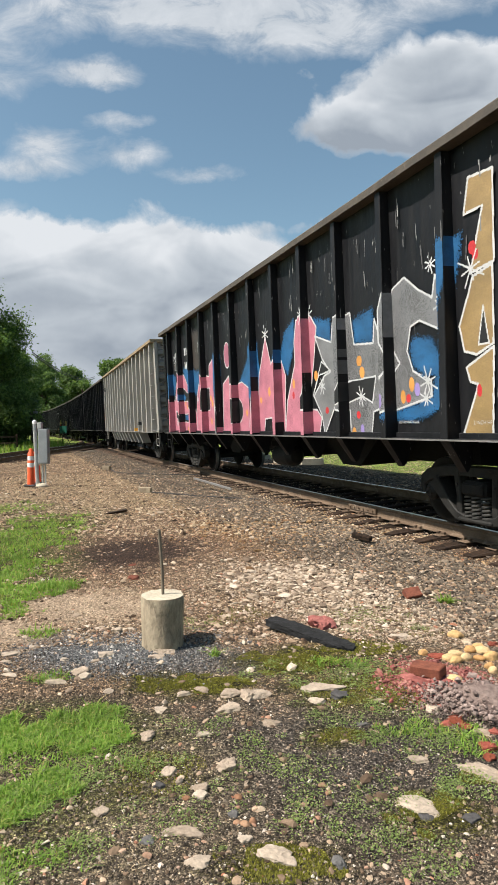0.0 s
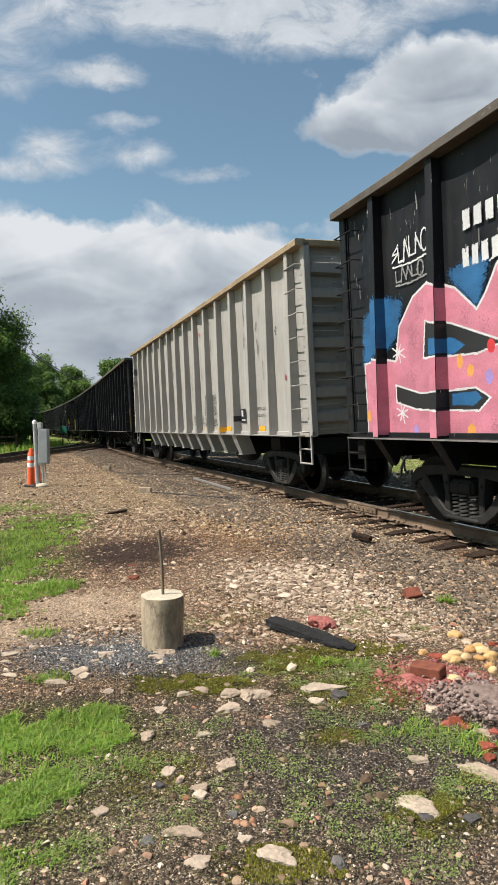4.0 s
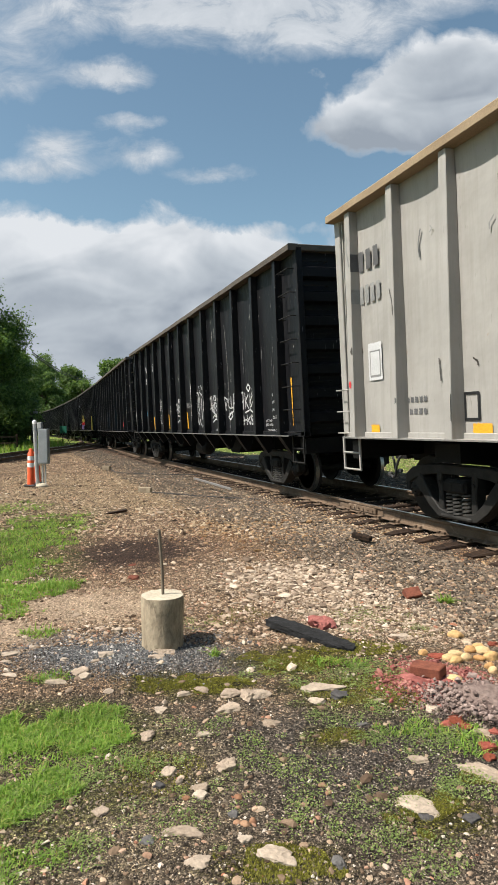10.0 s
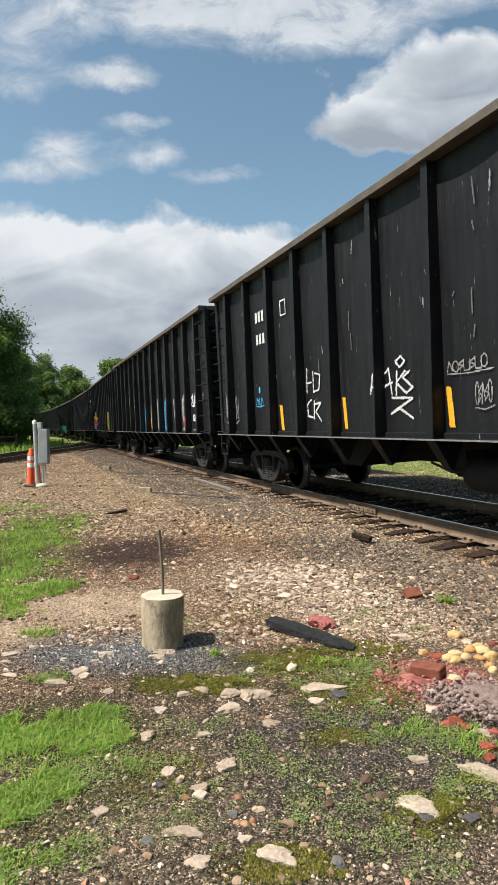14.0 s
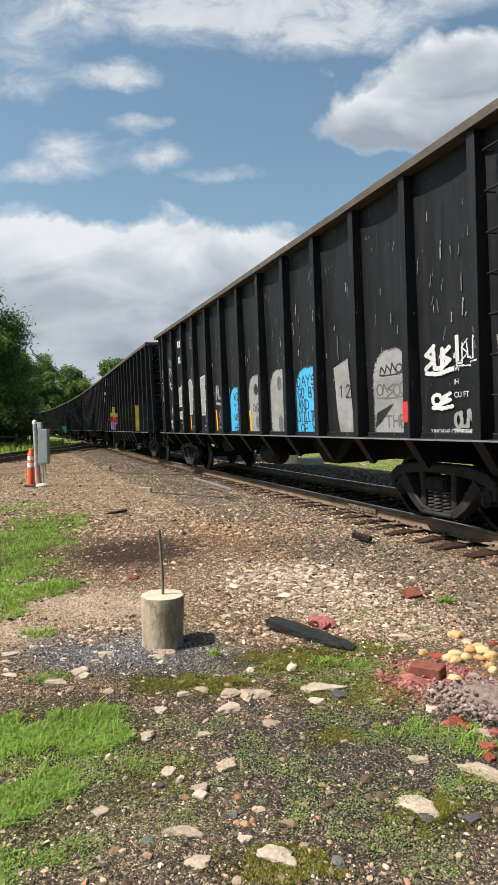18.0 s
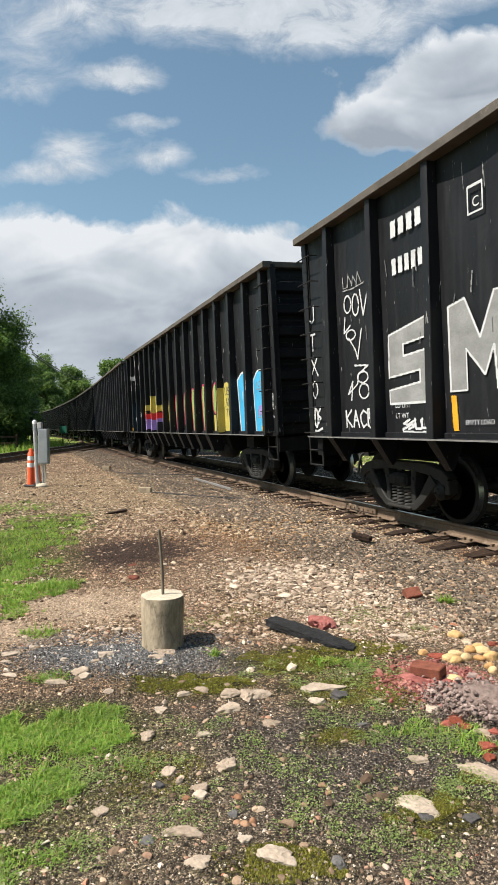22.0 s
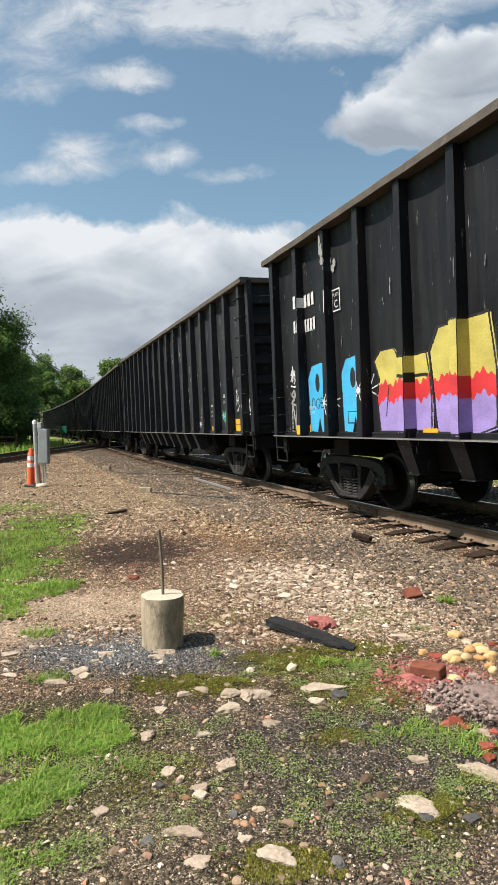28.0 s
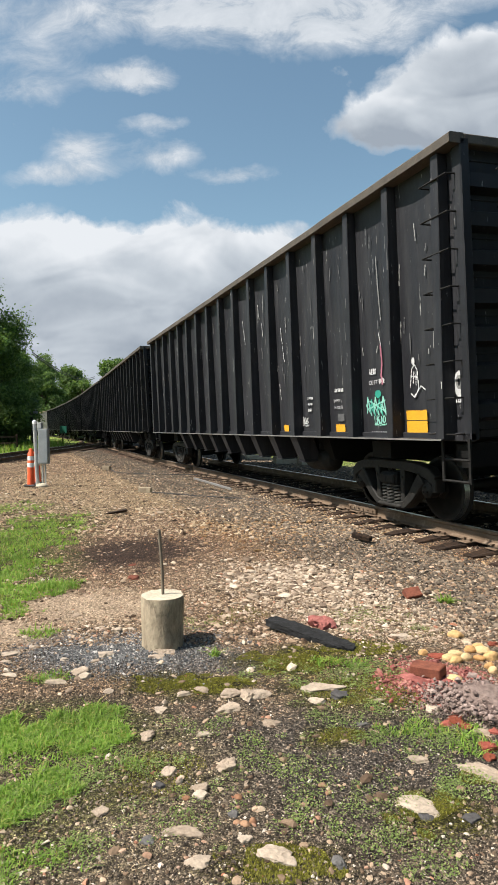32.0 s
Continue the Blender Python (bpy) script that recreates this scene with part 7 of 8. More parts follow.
# centre, half sizes and share of loose stones missing in bare sand, soil and turf
BARE_PATCHES = [(-1.35, 5.15, 0.62, 0.45, 0.97), (-1.75, 4.45, 0.4, 0.3, 0.9), (-1.45, 7.4, 0.85, 0.9, 0.8), (-1.3, 6.9, 0.4, 0.35, 0.95), (-3.15, 7.7, 0.8, 3.2, 0.8), (0.3, 3.9, 0.3, 0.2, 0.7), (-0.36, 3.55, 0.33, 0.12, 0.8), (-1.0, 3.0, 0.5, 0.25, 0.7), (0.72, 2.33, 0.15, 0.1, 0.7), (1.25, 3.2, 0.25, 0.2, 0.8)]


def thin(rs, xy):
    """Drop most stones from the patches of bare sand, soil and turf."""
    keep = np.ones(len(xy))
    for cx, cy, rx, ry, k in BARE_PATCHES:
        d = ((xy[:, 0] - cx) / rx) ** 2 + ((xy[:, 1] - cy) / ry) ** 2
        keep *= 1 - k * np.clip(1.3 - d, 0, 1)
    return xy[rs.uniform(size=len(xy)) < keep]


def build_gravel():
    rs = np.random.RandomState(11)

    def strip(s, d):
        return np.stack([U.x * s + R.x * (CENTRE + d), U.y * s + R.y * (CENTRE + d)], -1)

    # rail ballast on the near shoulder and between the ties
    n = 46000
    s, d = rs.uniform(3.2, 14.5, n), -rs.uniform(0.95, 3.55, n)
    keep = rs.uniform(size=n) < np.clip((3.6 + d) / 0.7, 0, 1) * np.where(d > -1.42, 0.14, 1.0)
    s, d = s[keep], d[keep]
    scatter("ballast", strip(s, d), rs.gamma(2.4, 0.0040, len(s)) + 0.0045, BALLAST, "dark angular crushed-stone rail ballast", 1, 0.68, True, 0.2)
    n = 11000
    s, d = rs.uniform(14.5, 40.0, n), -rs.uniform(0.95, 3.6, n)
    scatter("ballast", strip(s, d), rs.uniform(0.016, 0.036, n), BALLAST, "dark crushed-stone ballast farther down the line", 9, 0.7)
    # between the rails the ballast has the train's shade in its colour
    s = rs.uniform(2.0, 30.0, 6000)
    scatter("ballast", strip(s, rs.uniform(-0.95, 0.95, len(s))), rs.uniform(0.016, 0.036, len(s)), OILY_SHADED, "oily ballast between the ties, blackened for the train's shade", 2, 0.7)
    s = rs.uniform(3.0, 34.0, 9000)
    scatter("ballast", strip(s, rs.uniform(0.95, 4.3, len(s))), rs.uniform(0.02, 0.045, len(s)), BALLAST, "dark ballast beyond the line", 10, 0.7)
    # brown and tan gravel over the yard
    xy = thin(rs, in_view(rs, 36000, 4.2, 9.5, 1.5))
    scatter("gravel", xy, rs.gamma(1.0, 0.0048, len(xy)) + 0.0022 + xy[:, 1] * 0.0003, BROWNS, "mixed brown and tan gravel", 3, 0.62, True, 0.3)
    xy = thin(rs, in_view(rs, 56000, 8.5, 34.0, 1.5))
    scatter("gravel", xy, rs.gamma(1.0, 0.0085, len(xy)) + 0.004 + xy[:, 1] * 0.0004, TANS, "mixed tan and pale gravel of the yard", 13, 0.62, False, 0.3)
    # finer grit in the foreground
    xy = thin(rs, in_view(rs, 76000, 1.85, 4.6, 1.6))
    scatter("grit", xy, rs.gamma(1.2, 0.0015, len(xy)) + 0.0011, GRITS, "fine dark grit with pale chips", 4, 0.8)
    n = 16000
    xy = np.stack([rs.normal(-0.85, 0.33, n), rs.normal(4.08, 0.2, n)], -1)
    scatter("grit", xy, rs.gamma(1.6, 0.0019, n) + 0.002, BLUES, "blue-grey crushed grit", 14, 0.8)
    xy = in_view(rs, 2600, 1.9, 6.0, 1.4)
    scatter("pebbles", xy, rs.gamma(1.3, 0.0036, len(xy)) + 0.0035, BROWNS, "scattered small tan and grey pebbles", 5, 0.6, True)
    n = 3000
    xy = np.stack([rs.normal(0.25, 0.6, n), rs.normal(9.3, 0.9, n)], -1)
    scatter("gravel", xy, rs.gamma(1.2, 0.008, n) + 0.005, RUSTY, "rust-stained orange-brown gravel beside the line", 17, 0.6, True, 0.3)
    s = rs.uniform(3.5, 12.0, 2600)
    scatter("ballast", strip(s, -1.1 - rs.gamma(1.6, 0.22, len(s))), rs.uniform(0.006, 0.019, len(s)), RUSTY, "rust-stained chips among the tie ends", 18, 0.6, True)
    # pale rubble by the ballast
    n = 4600
    xy = np.stack([rs.normal(0.48, 0.42, n), rs.normal(6.0, 0.5, n)], -1)
    scatter("rubble", xy, rs.gamma(1.2, 0.0088, n) + 0.004, PALES, "loose pale broken rubble", 6, 0.5, True)
    n = 9000
    xy = np.stack([rs.normal(1.0, 0.42, n), rs.normal(4.95, 0.42, n)], -1)
    scatter("rubble", xy, rs.gamma(1.5, 0.0042, n) + 0.003, PALES, "fine pale crushed stone", 15, 0.6)
    n = 260
    xy = np.stack([rs.normal(-0.7, 0.8, n), rs.normal(4.2, 0.5, n)], -1)
    scatter("rubble", xy, rs.gamma(1.6, 0.006, n) + 0.004, PALES, "scattered pale stone chips", 7, 0.55, True)
    n = 7500
    xy = np.stack([rs.normal(1.06, 0.14, n), rs.normal(3.50, 0.13, n)], -1)
    scatter("mortar_crumble", xy, rs.gamma(1.2, 0.0036, n) + 0.002, PINK, "crumbled pink-red brick and mortar", 8, 0.8, True)
    n = 9000
    xy = np.stack([rs.normal(1.25, 0.14, n), rs.normal(3.22, 0.10, n)], -1)
    scatter("clay_crumbs", xy, rs.gamma(1.4, 0.0024, n) + 0.0015, CLAYS, "crumbs of dried grey-brown clay", 16, 0.9, True, -1.2)


# ---------------------------------------------------------------- grass and weeds
def leaf_mat(name, stops, rough=0.6, through_light=0.35):
    m, nt, b = start(name, rough)
    geo = nt.nodes.new("ShaderNodeNewGeometry")
    c = ramp(nt, geo.outputs["Random Per Island"], stops)
    n1 = grain(nt, geo.outputs["Position"], 1.3, 3.0)
    c = mix_rgb(nt, 0.6, c, mix_rgb(nt, 1.0, c, ramp(nt, n1, [(0.3, 0.6), (0.7, 1.35)]), "MULTIPLY"))
    nt.links.new(c, b.inputs["Base Color"])
    b.inputs["Specular IOR Level"].default_value = 0.3
    tr = nt.nodes.new("ShaderNodeBsdfTranslucent")
    nt.links.new(mix_rgb(nt, 1.0, c, (1.2, 1.3, 0.6), "MULTIPLY"), tr.inputs["Color"])
    mx = nt.nodes.new("ShaderNodeMixShader")
    mx.inputs[0].default_value = through_light
    nt.links.new(b.outputs[0], mx.inputs[1])
    nt.links.new(tr.outputs[0], mx.inputs[2])
    nt.links.new(mx.outputs[0], nt.nodes["Material Output"].inputs["Surface"])
    return m


GRASS = leaf_mat("grass_blades", [(0.0, (0.100, 0.175, 0.024)), (0.55, (0.180, 0.300, 0.042)), (0.88, (0.250, 0.355, 0.070)), (1.0, (0.386, 0.299, 0.126))])
WEED = leaf_mat("weed_leaves", [(0.0, (0.105, 0.150, 0.040)), (0.6, (0.185, 0.245, 0.075)), (1.0, (0.27, 0.31, 0.12))])
STRAW = leaf_mat("dry_stalks", [(0.0, (0.16, 0.105, 0.05)), (0.6, (0.30, 0.215, 0.115)), (1.0, (0.42, 0.33, 0.20))], 0.8, 0.15)
MOSSY = leaf_mat("moss_tips", [(0.0, (0.062, 0.058, 0.009)), (0.6, (0.140, 0.135, 0.017)), (1.0, (0.24, 0.225, 0.036))], 0.9, 0.1)
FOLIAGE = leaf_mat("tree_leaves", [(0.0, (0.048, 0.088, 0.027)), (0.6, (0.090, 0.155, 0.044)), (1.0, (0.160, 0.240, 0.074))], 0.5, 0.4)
# paler, greyer copy for distant trees: haze put into the leaf colour
FOLIAGE_HAZED = leaf_mat("hazed_far_leaves", [(0.0, (0.065, 0.110, 0.038)), (0.6, (0.115, 0.182, 0.060)), (1.0, (0.175, 0.245, 0.095))], 0.6, 0.4)


def blades(name, xy, h, w, mat, label, seed, lean=0.5, category="grass"):
    """Bent grass blades, four triangles each."""
    rs = np.random.RandomState(seed)
    n = len(xy)
    a = rs.uniform(0, 2 * np.pi, n)
    d = np.stack([np.cos(a), np.sin(a)], -1)
    q = np.stack([-d[:, 1], d[:, 0]], -1)
    k = rs.uniform(0.1, 1.0, n) * lean
    z = np.array([ground_z(x, y) for x, y in xy])
    v = np.zeros((n, 5, 3))
    for i, (t, ww) in enumerate(((0, 1), (0, -1), (0.55, 0.8), (0.55, -0.8), (1.0, 0))):
        off = d * (h * k * t ** 2)[:, None] + q * (w * ww / 2)[:, None]
        v[:, i, :2] = xy + off
        v[:, i, 2] = z - 0.004 + h * t * (1 - 0.35 * k * t)
    f = np.array([(0, 1, 2), (1, 3, 2), (2, 3, 4)])
    ff = (f[None] + (np.arange(n) * 5)[:, None, None]).reshape(-1, 3)
    ob = new(name, fast_mesh(name, v.reshape(-1, 3), ff, mat))
    return tagged(ob, label, category, kind="stuff")


def patch(rs, cx, cy, rx, ry, n, clump=0.45, ragged=0.6):
    """Places in a ragged oval, gathered in tufts."""
    out = []
    while len(out) < n:
        a, r = rs.uniform(0, 2 * np.pi), rs.uniform() ** 0.5
        x, y = cx + rx * r * math.cos(a), cy + ry * r * math.sin(a)
        if r * 0.75 + ragged * noise.noise((x * 3.1, y * 3.1, 9.1)) + clump * noise.noise((x * 10, y * 10, 4.4)) < 0.55:
            out.append((x, y))
    return np.array(out)


def sprawl(name, plants, mat, label, seed):
    """Low creeping plants: flat rosettes of tiny leaves; each plant x, y, radius, leaves."""
    rs = np.random.RandomState(seed)
    P = np.repeat(np.array([p[:3] for p in plants]), [int(p[3]) for p in plants], 0)
    n = len(P)
    a, r = rs.uniform(0, 2 * np.pi, n), rs.uniform(size=n) ** 0.62
    a = np.round(a * 1.6) / 1.6 + rs.normal(0, 0.22, n)          # leaves gather along the runners
    c = np.stack([P[:, 0] + P[:, 2] * r * np.cos(a), P[:, 1] + P[:, 2] * r * np.sin(a)], -1)
    z = np.array([ground_z(x, y) for x, y in c]) + 0.003 + rs.uniform(0, 1, n) * (0.004 + 0.020 * (1 - r))
    k, b, t = rs.uniform(0.0028, 0.0058, n), rs.uniform(0, 2 * np.pi, n), rs.normal(0, 0.35, n)
    v = np.zeros((n, 4, 3))
    for i, (u, w) in enumerate(((-1, 0), (0, -0.62), (1, 0), (0, 0.62))):
        v[:, i, 0] = c[:, 0] + k * (u * np.cos(b) - w * np.sin(b))
        v[:, i, 1] = c[:, 1] + k * (u * np.sin(b) + w * np.cos(b))
        v[:, i, 2] = z + k * (u * t + w * 0.3)
    f = np.array([(0, 1, 2), (0, 2, 3)])
    ob = new(name, fast_mesh(name, v.reshape(-1, 3), (f[None] + (np.arange(n) * 4)[:, None, None]).reshape(-1, 3), mat))
    return tagged(ob, label, "weeds", kind="stuff")


def build_grass():
    rs = np.random.RandomState(21)
    for cx, cy, rx, ry, n, h in ((-3.2, 7.8, 0.95, 3.3, 13000, 0.042), (-4.5, 11.5, 0.7, 1.2, 1200, 0.04), (-2.55, 6.5, 0.5, 0.8, 3600, 0.036), (-2.1, 5.55, 0.42, 0.5, 3200, 0.034), (-1.95, 5.0, 0.26, 0.28, 900, 0.028), (-1.95, 5.75, 0.35, 0.4, 1500, 0.05), (-0.98, 3.02, 0.60, 0.26, 12500, 0.024), (-0.90, 2.42, 0.32, 0.26, 5600, 0.023), (-0.85, 2.08, 0.3, 0.18, 1200, 0.022), (-0.9, 2.7, 0.45, 0.2, 2000, 0.018),
                                (-1.55, 4.45, 0.16, 0.12, 240, 0.04), (-1.2, 3.62, 0.16, 0.12, 260, 0.03), (1.72, 5.28, 0.09, 0.09, 260, 0.06), (0.85, 2.95, 0.26, 0.12, 600, 0.026), (0.55, 3.85, 0.25, 0.15, 350, 0.03),
                                (1.06, 2.76, 0.16, 0.1, 260, 0.032), (-0.25, 4.0, 0.04, 0.04, 60, 0.05)):
        xy = patch(rs, cx, cy, rx, ry, n)
        blades("grass", xy, rs.gamma(4.0, 0.25, n) * h, rs.uniform(0.5, 1.5, n) * (0.0042 if cy < 3.5 else 0.0052) * (1 + cy * 0.06), GRASS, "short fresh green grass", int(n + cx * 10), 1.7)
    # low creeping weeds in the grit
    for j, (cx, cy, rx, ry, n) in enumerate(((0.5, 3.62, 0.42, 0.25, 40), (0.55, 3.2, 0.5, 0.25, 26), (0.35, 2.95, 0.55, 0.18, 13), (0.2, 2.72, 0.42, 0.16, 14), (0.42, 2.5, 0.4, 0.16, 16), (0.3, 2.3, 0.4, 0.15, 20), (0.88, 2.5, 0.25, 0.2, 20),
                                             (0.6, 2.12, 0.4, 0.12, 16), (-0.3, 2.3, 0.35, 0.25, 14), (-0.5, 2.62, 0.35, 0.2, 18), (-0.3, 3.0, 0.25, 0.15, 9), (-0.7, 2.1, 0.35, 0.18, 18), (0.95, 4.7, 0.45, 0.4, 26), (-0.35, 4.7, 0.18, 0.25, 10), (0.9, 2.95, 0.25, 0.2, 22), (0.75, 2.8, 0.35, 0.2, 20), (-0.9, 3.0, 0.42, 0.25, 46), (-0.85, 2.42, 0.36, 0.28, 46), (-0.6, 2.75, 0.35, 0.2, 18), (0.1, 2.5, 0.4, 0.3, 16), (0.75, 3.75, 0.3, 0.2, 22), (0.1, 3.75, 0.3, 0.15, 10))):
        c = patch(rs, cx, cy, rx, ry, n, 0.5, 0.5)
        r = rs.uniform(0.025, 0.085, n)
        sprawl("weeds", [(x, y, q, 14 + 13000 * q * q) for (x, y), q in zip(c, r)], WEED, "low creeping small-leaved green weeds in grit", 400 + j)
    # moss cushions
    for cx, cy, rx, ry, n in ((-0.38, 3.55, 0.42, 0.17, 12000), (0.28, 3.9, 0.38, 0.26, 13000), (0.7, 4.1, 0.36, 0.2, 8000), (1.0, 4.75, 0.6, 0.45, 7000), (0.6, 3.42, 0.45, 0.3, 9000), (0.72, 2.33, 0.22, 0.16, 8000), (0.08, 2.05, 0.25, 0.12, 8000), (0.41, 2.9, 0.16, 0.1, 2200), (-0.45, 2.62, 0.3, 0.2, 2500), (-0.1, 4.9, 0.3, 0.3, 1500), (0.98, 2.56, 0.14, 0.06, 1500)):
        xy = patch(rs, cx, cy, rx, ry, n, 0.5, 0.4)
        blades("moss", xy, rs.uniform(0.5, 1.2, n) * 0.012, rs.uniform(0.7, 1.3, n) * 0.006, MOSSY, "olive green moss cushion on grit", int(n + cx * 10), 0.8, "moss")
    # dry bent stalks on the ground
    xy = np.concatenate([patch(rs, -0.7, 2.45, 0.55, 0.6, 2200, 0.5, 0.5), patch(rs, 0.5, 3.2, 0.7, 0.6, 900, 0.5, 0.5), patch(rs, -2.3, 6.5, 0.5, 1.4, 700, 0.5, 0.5)])
    n = len(xy)
    blades("straw", xy, rs.uniform(0.006, 0.02, n), rs.uniform(0.001, 0.0024, n), STRAW, "dry tan grass stalks lying in the grit", 91, 4.0, "straw")
    # rank grass by the siding and before the trees
    n = 9000
    xy = np.stack([rs.uniform(-24, -9.0, n), rs.uniform(22, 62, n)], -1)
    keep = [(x < -13.6 - max(0, (y - 45)) * 0.3) for x, y in xy]
    xy = xy[np.array(keep)]
    n = len(xy)
    blades("tall_grass", xy, rs.uniform(0.25, 0.75, n), rs.uniform(0.02, 0.05, n), GRASS, "rank sunlit grass and weeds beside the siding", 77, 0.6)


# ---------------------------------------------------------------- trees
BARK = surface("bark", (0.06, 0.045, 0.033), (0.11, 0.085, 0.065), 5.0, 0.95, 0.0, 0.8, 25.0, stretch=(3, 3, 0.6))


def tree(name, x, y, h, r, seed, mat, leaves, leaf, low=0.15, label="broad green deciduous tree in full leaf", group="trees beside the line"):
    rs = np.random.RandomState(seed)
    t = thing(name, label, "tree", group, at=pose(x, y, ground_z(x, y) - 0.05))
    sh = Shape()
    top = Vector((rs.uniform(-0.3, 0.3), rs.uniform(-0.3, 0.3), h * 0.8))
    r0 = h * 0.022 + 0.04
    sh.pipe([(0, 0, 0), top * 0.3 + Vector((0.08, 0, 0)), top * 0.65, top], r0, 8)
    clumps = []
    m = 64
    for i in range(m):
        a = rs.uniform(0, 2 * np.pi)
        u = rs.uniform(low, 1.0)
        k = (1 - abs(2 * (u - low) / (1 - low) - 0.85) ** 2.2 * 0.55) if u < 0.97 else 0.35
        rad = r * k * rs.uniform(0.45, 1.0)
        c = Vector((rad * math.cos(a), rad * math.sin(a), h * u * 0.93))
        clumps.append((c, r * rs.uniform(0.15, 0.34)))
        if i % 4 == 0:
            b = top * min(u * 0.75, 0.95)
            sh.pipe([b, (b + c) / 2 + Vector((0, 0, 0.1)), c], r0 * 0.28, 5)
    part("trunk", sh, BARK, t, smooth=True)
    n = leaves
    w = np.array([q for _, q in clumps]) ** 2
    idx = rs.choice(m, n, p=w / w.sum())
    cc = np.array([tuple(c) for c, _ in clumps])[idx]
    cr = np.array([q for _, q in clumps])[idx]
    d = rs.normal(size=(n, 3))
    d /= np.linalg.norm(d, axis=1)[:, None]
    rad = cr * (0.5 + 0.42 * np.abs(rs.normal(size=n)))
    p = cc + d * rad[:, None] * np.array([1, 1, 0.8])
    M = spins(rs, n)
    s = leaf * rs.uniform(0.6, 1.4, n)
    quad = np.array([(-1, 0, 0), (0, -0.5, 0.12), (1, 0, 0), (0, 0.5, 0.12)], float)
    v = np.einsum("nij,mj->nmi", M, quad) * s[:, None, None] + p[:, None, :]
    v[:, :, 2] = np.maximum(v[:, :, 2], 0.02)
    f = np.array([(0, 1, 2), (0, 2, 3)])
    ff = (f[None] + (np.arange(n) * 4)[:, None, None]).reshape(-1, 3)
    part("crown", fast_mesh("crown", v.reshape(-1, 3), ff, mat), None, t)
    return t


def build_trees():
    near = [(-20.6, 44, 13.2, 4.2, 62000), (-19.4, 46.5, 10.4, 2.8, 36000), (-20.9, 52, 10.6, 3.1, 30000), (-24, 47, 14.5, 4.0, 20000), (-23.0, 58, 10.0, 2.9, 22000), (-27.5, 60, 13, 4.0, 14000), (-28.0, 72, 11.5, 3.2, 16000), (-33, 84, 13, 3.6, 12000)]
    for i, (x, y, h, r, n) in enumerate(near):
        tree("tree", x, y, h, r, 100 + i, FOLIAGE, n, 0.10 if y < 55 else 0.14, 0.06)
    shrubs = [(-18.9, 42, 3.2, 1.5), (-20.3, 38.5, 2.6, 1.4), (-19.2, 47.5, 4.6, 1.7), (-22.0, 57, 4.8, 1.7), (-25.6, 66, 5.2, 1.8), (-30.3, 78, 5.5, 2.0), (-35.3, 90, 6.5, 2.2), (-41, 104, 7.5, 2.6)]
    for i, (x, y, h, r) in enumerate(shrubs):
        tree("shrub", x, y, h, r, 200 + i, FOLIAGE, 9000, 0.10, 0.04, "dense dark green shrub at the wood's edge", "shrubs")
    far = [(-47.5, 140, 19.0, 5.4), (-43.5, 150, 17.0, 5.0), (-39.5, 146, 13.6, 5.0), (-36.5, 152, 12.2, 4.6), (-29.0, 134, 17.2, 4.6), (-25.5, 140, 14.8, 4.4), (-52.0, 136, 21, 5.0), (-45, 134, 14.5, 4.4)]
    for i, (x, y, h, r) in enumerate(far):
        tree("tree", x, y, h, r, 300 + i, FOLIAGE_HAZED, 17000, 0.26, 0.08, "distant sunlit green tree behind the train")


# ---------------------------------------------------------------- clouds
def build_clouds():
    """A wide curved sheet of broken cloud, far off, that drifts."""
    rad = 3000.0
    us = [math.tan(radians(a)) for a in np.linspace(-62, 62, 63)]
    vs = np.linspace(-0.01, 1.25, 40)
    v, uv = [], []
    for k in vs:
        for u in us:
            d = Vector((u, 1, k)).normalized()
            v.append(tuple(d * rad))
            uv.append((u, k))
    n = len(us)
    f = [(r * n + c, r * n + c + 1, r * n + n + c + 1, r * n + n + c) for r in range(len(vs) - 1) for c in range(n - 1)]
    me = bpy.data.meshes.new("backdrop_clouds")
    me.from_pydata(v, [], f)
    lay = me.uv_layers.new(name="sky")
    for i, l in enumerate(me.loops):
        lay.data[i].uv = uv[l.vertex_index]
    me.materials.append(cloud_mat())
    ob = tagged(new("backdrop_clouds", me), "white and grey broken cumulus clouds in a blue sky", "clouds", kind="structure")
    ob.matrix_basis = pose(0, 0, 1.5)
    return ob


# centre across, centre up, half width, half height, weight (tangents of the angle from the eye's level and line)
CLOUDS_HIGH = [(-0.25, 0.672, 0.34, 0.040, 0.95), (0.03, 0.665, 0.20, 0.060, 0.95), (0.12, 0.62, 0.12, 0.035, 0.8), (0.34, 0.70, 0.16, 0.04, 0.75), (-0.40, 0.60, 0.08, 0.04, 0.7), (-0.24, 0.568, 0.062, 0.020, 1.5),
               (-0.40, 0.545, 0.07, 0.025, 0.7), (-0.33, 0.465, 0.055, 0.030, 1.1), (-0.205, 0.495, 0.05, 0.014, 0.95), (-0.185, 0.445, 0.06, 0.022, 1.0), (-0.355, 0.42, 0.09, 0.020, 1.1), (-0.07, 0.408, 0.065, 0.014, 0.9), (-0.40, 0.355, 0.05, 0.018, 0.65)]
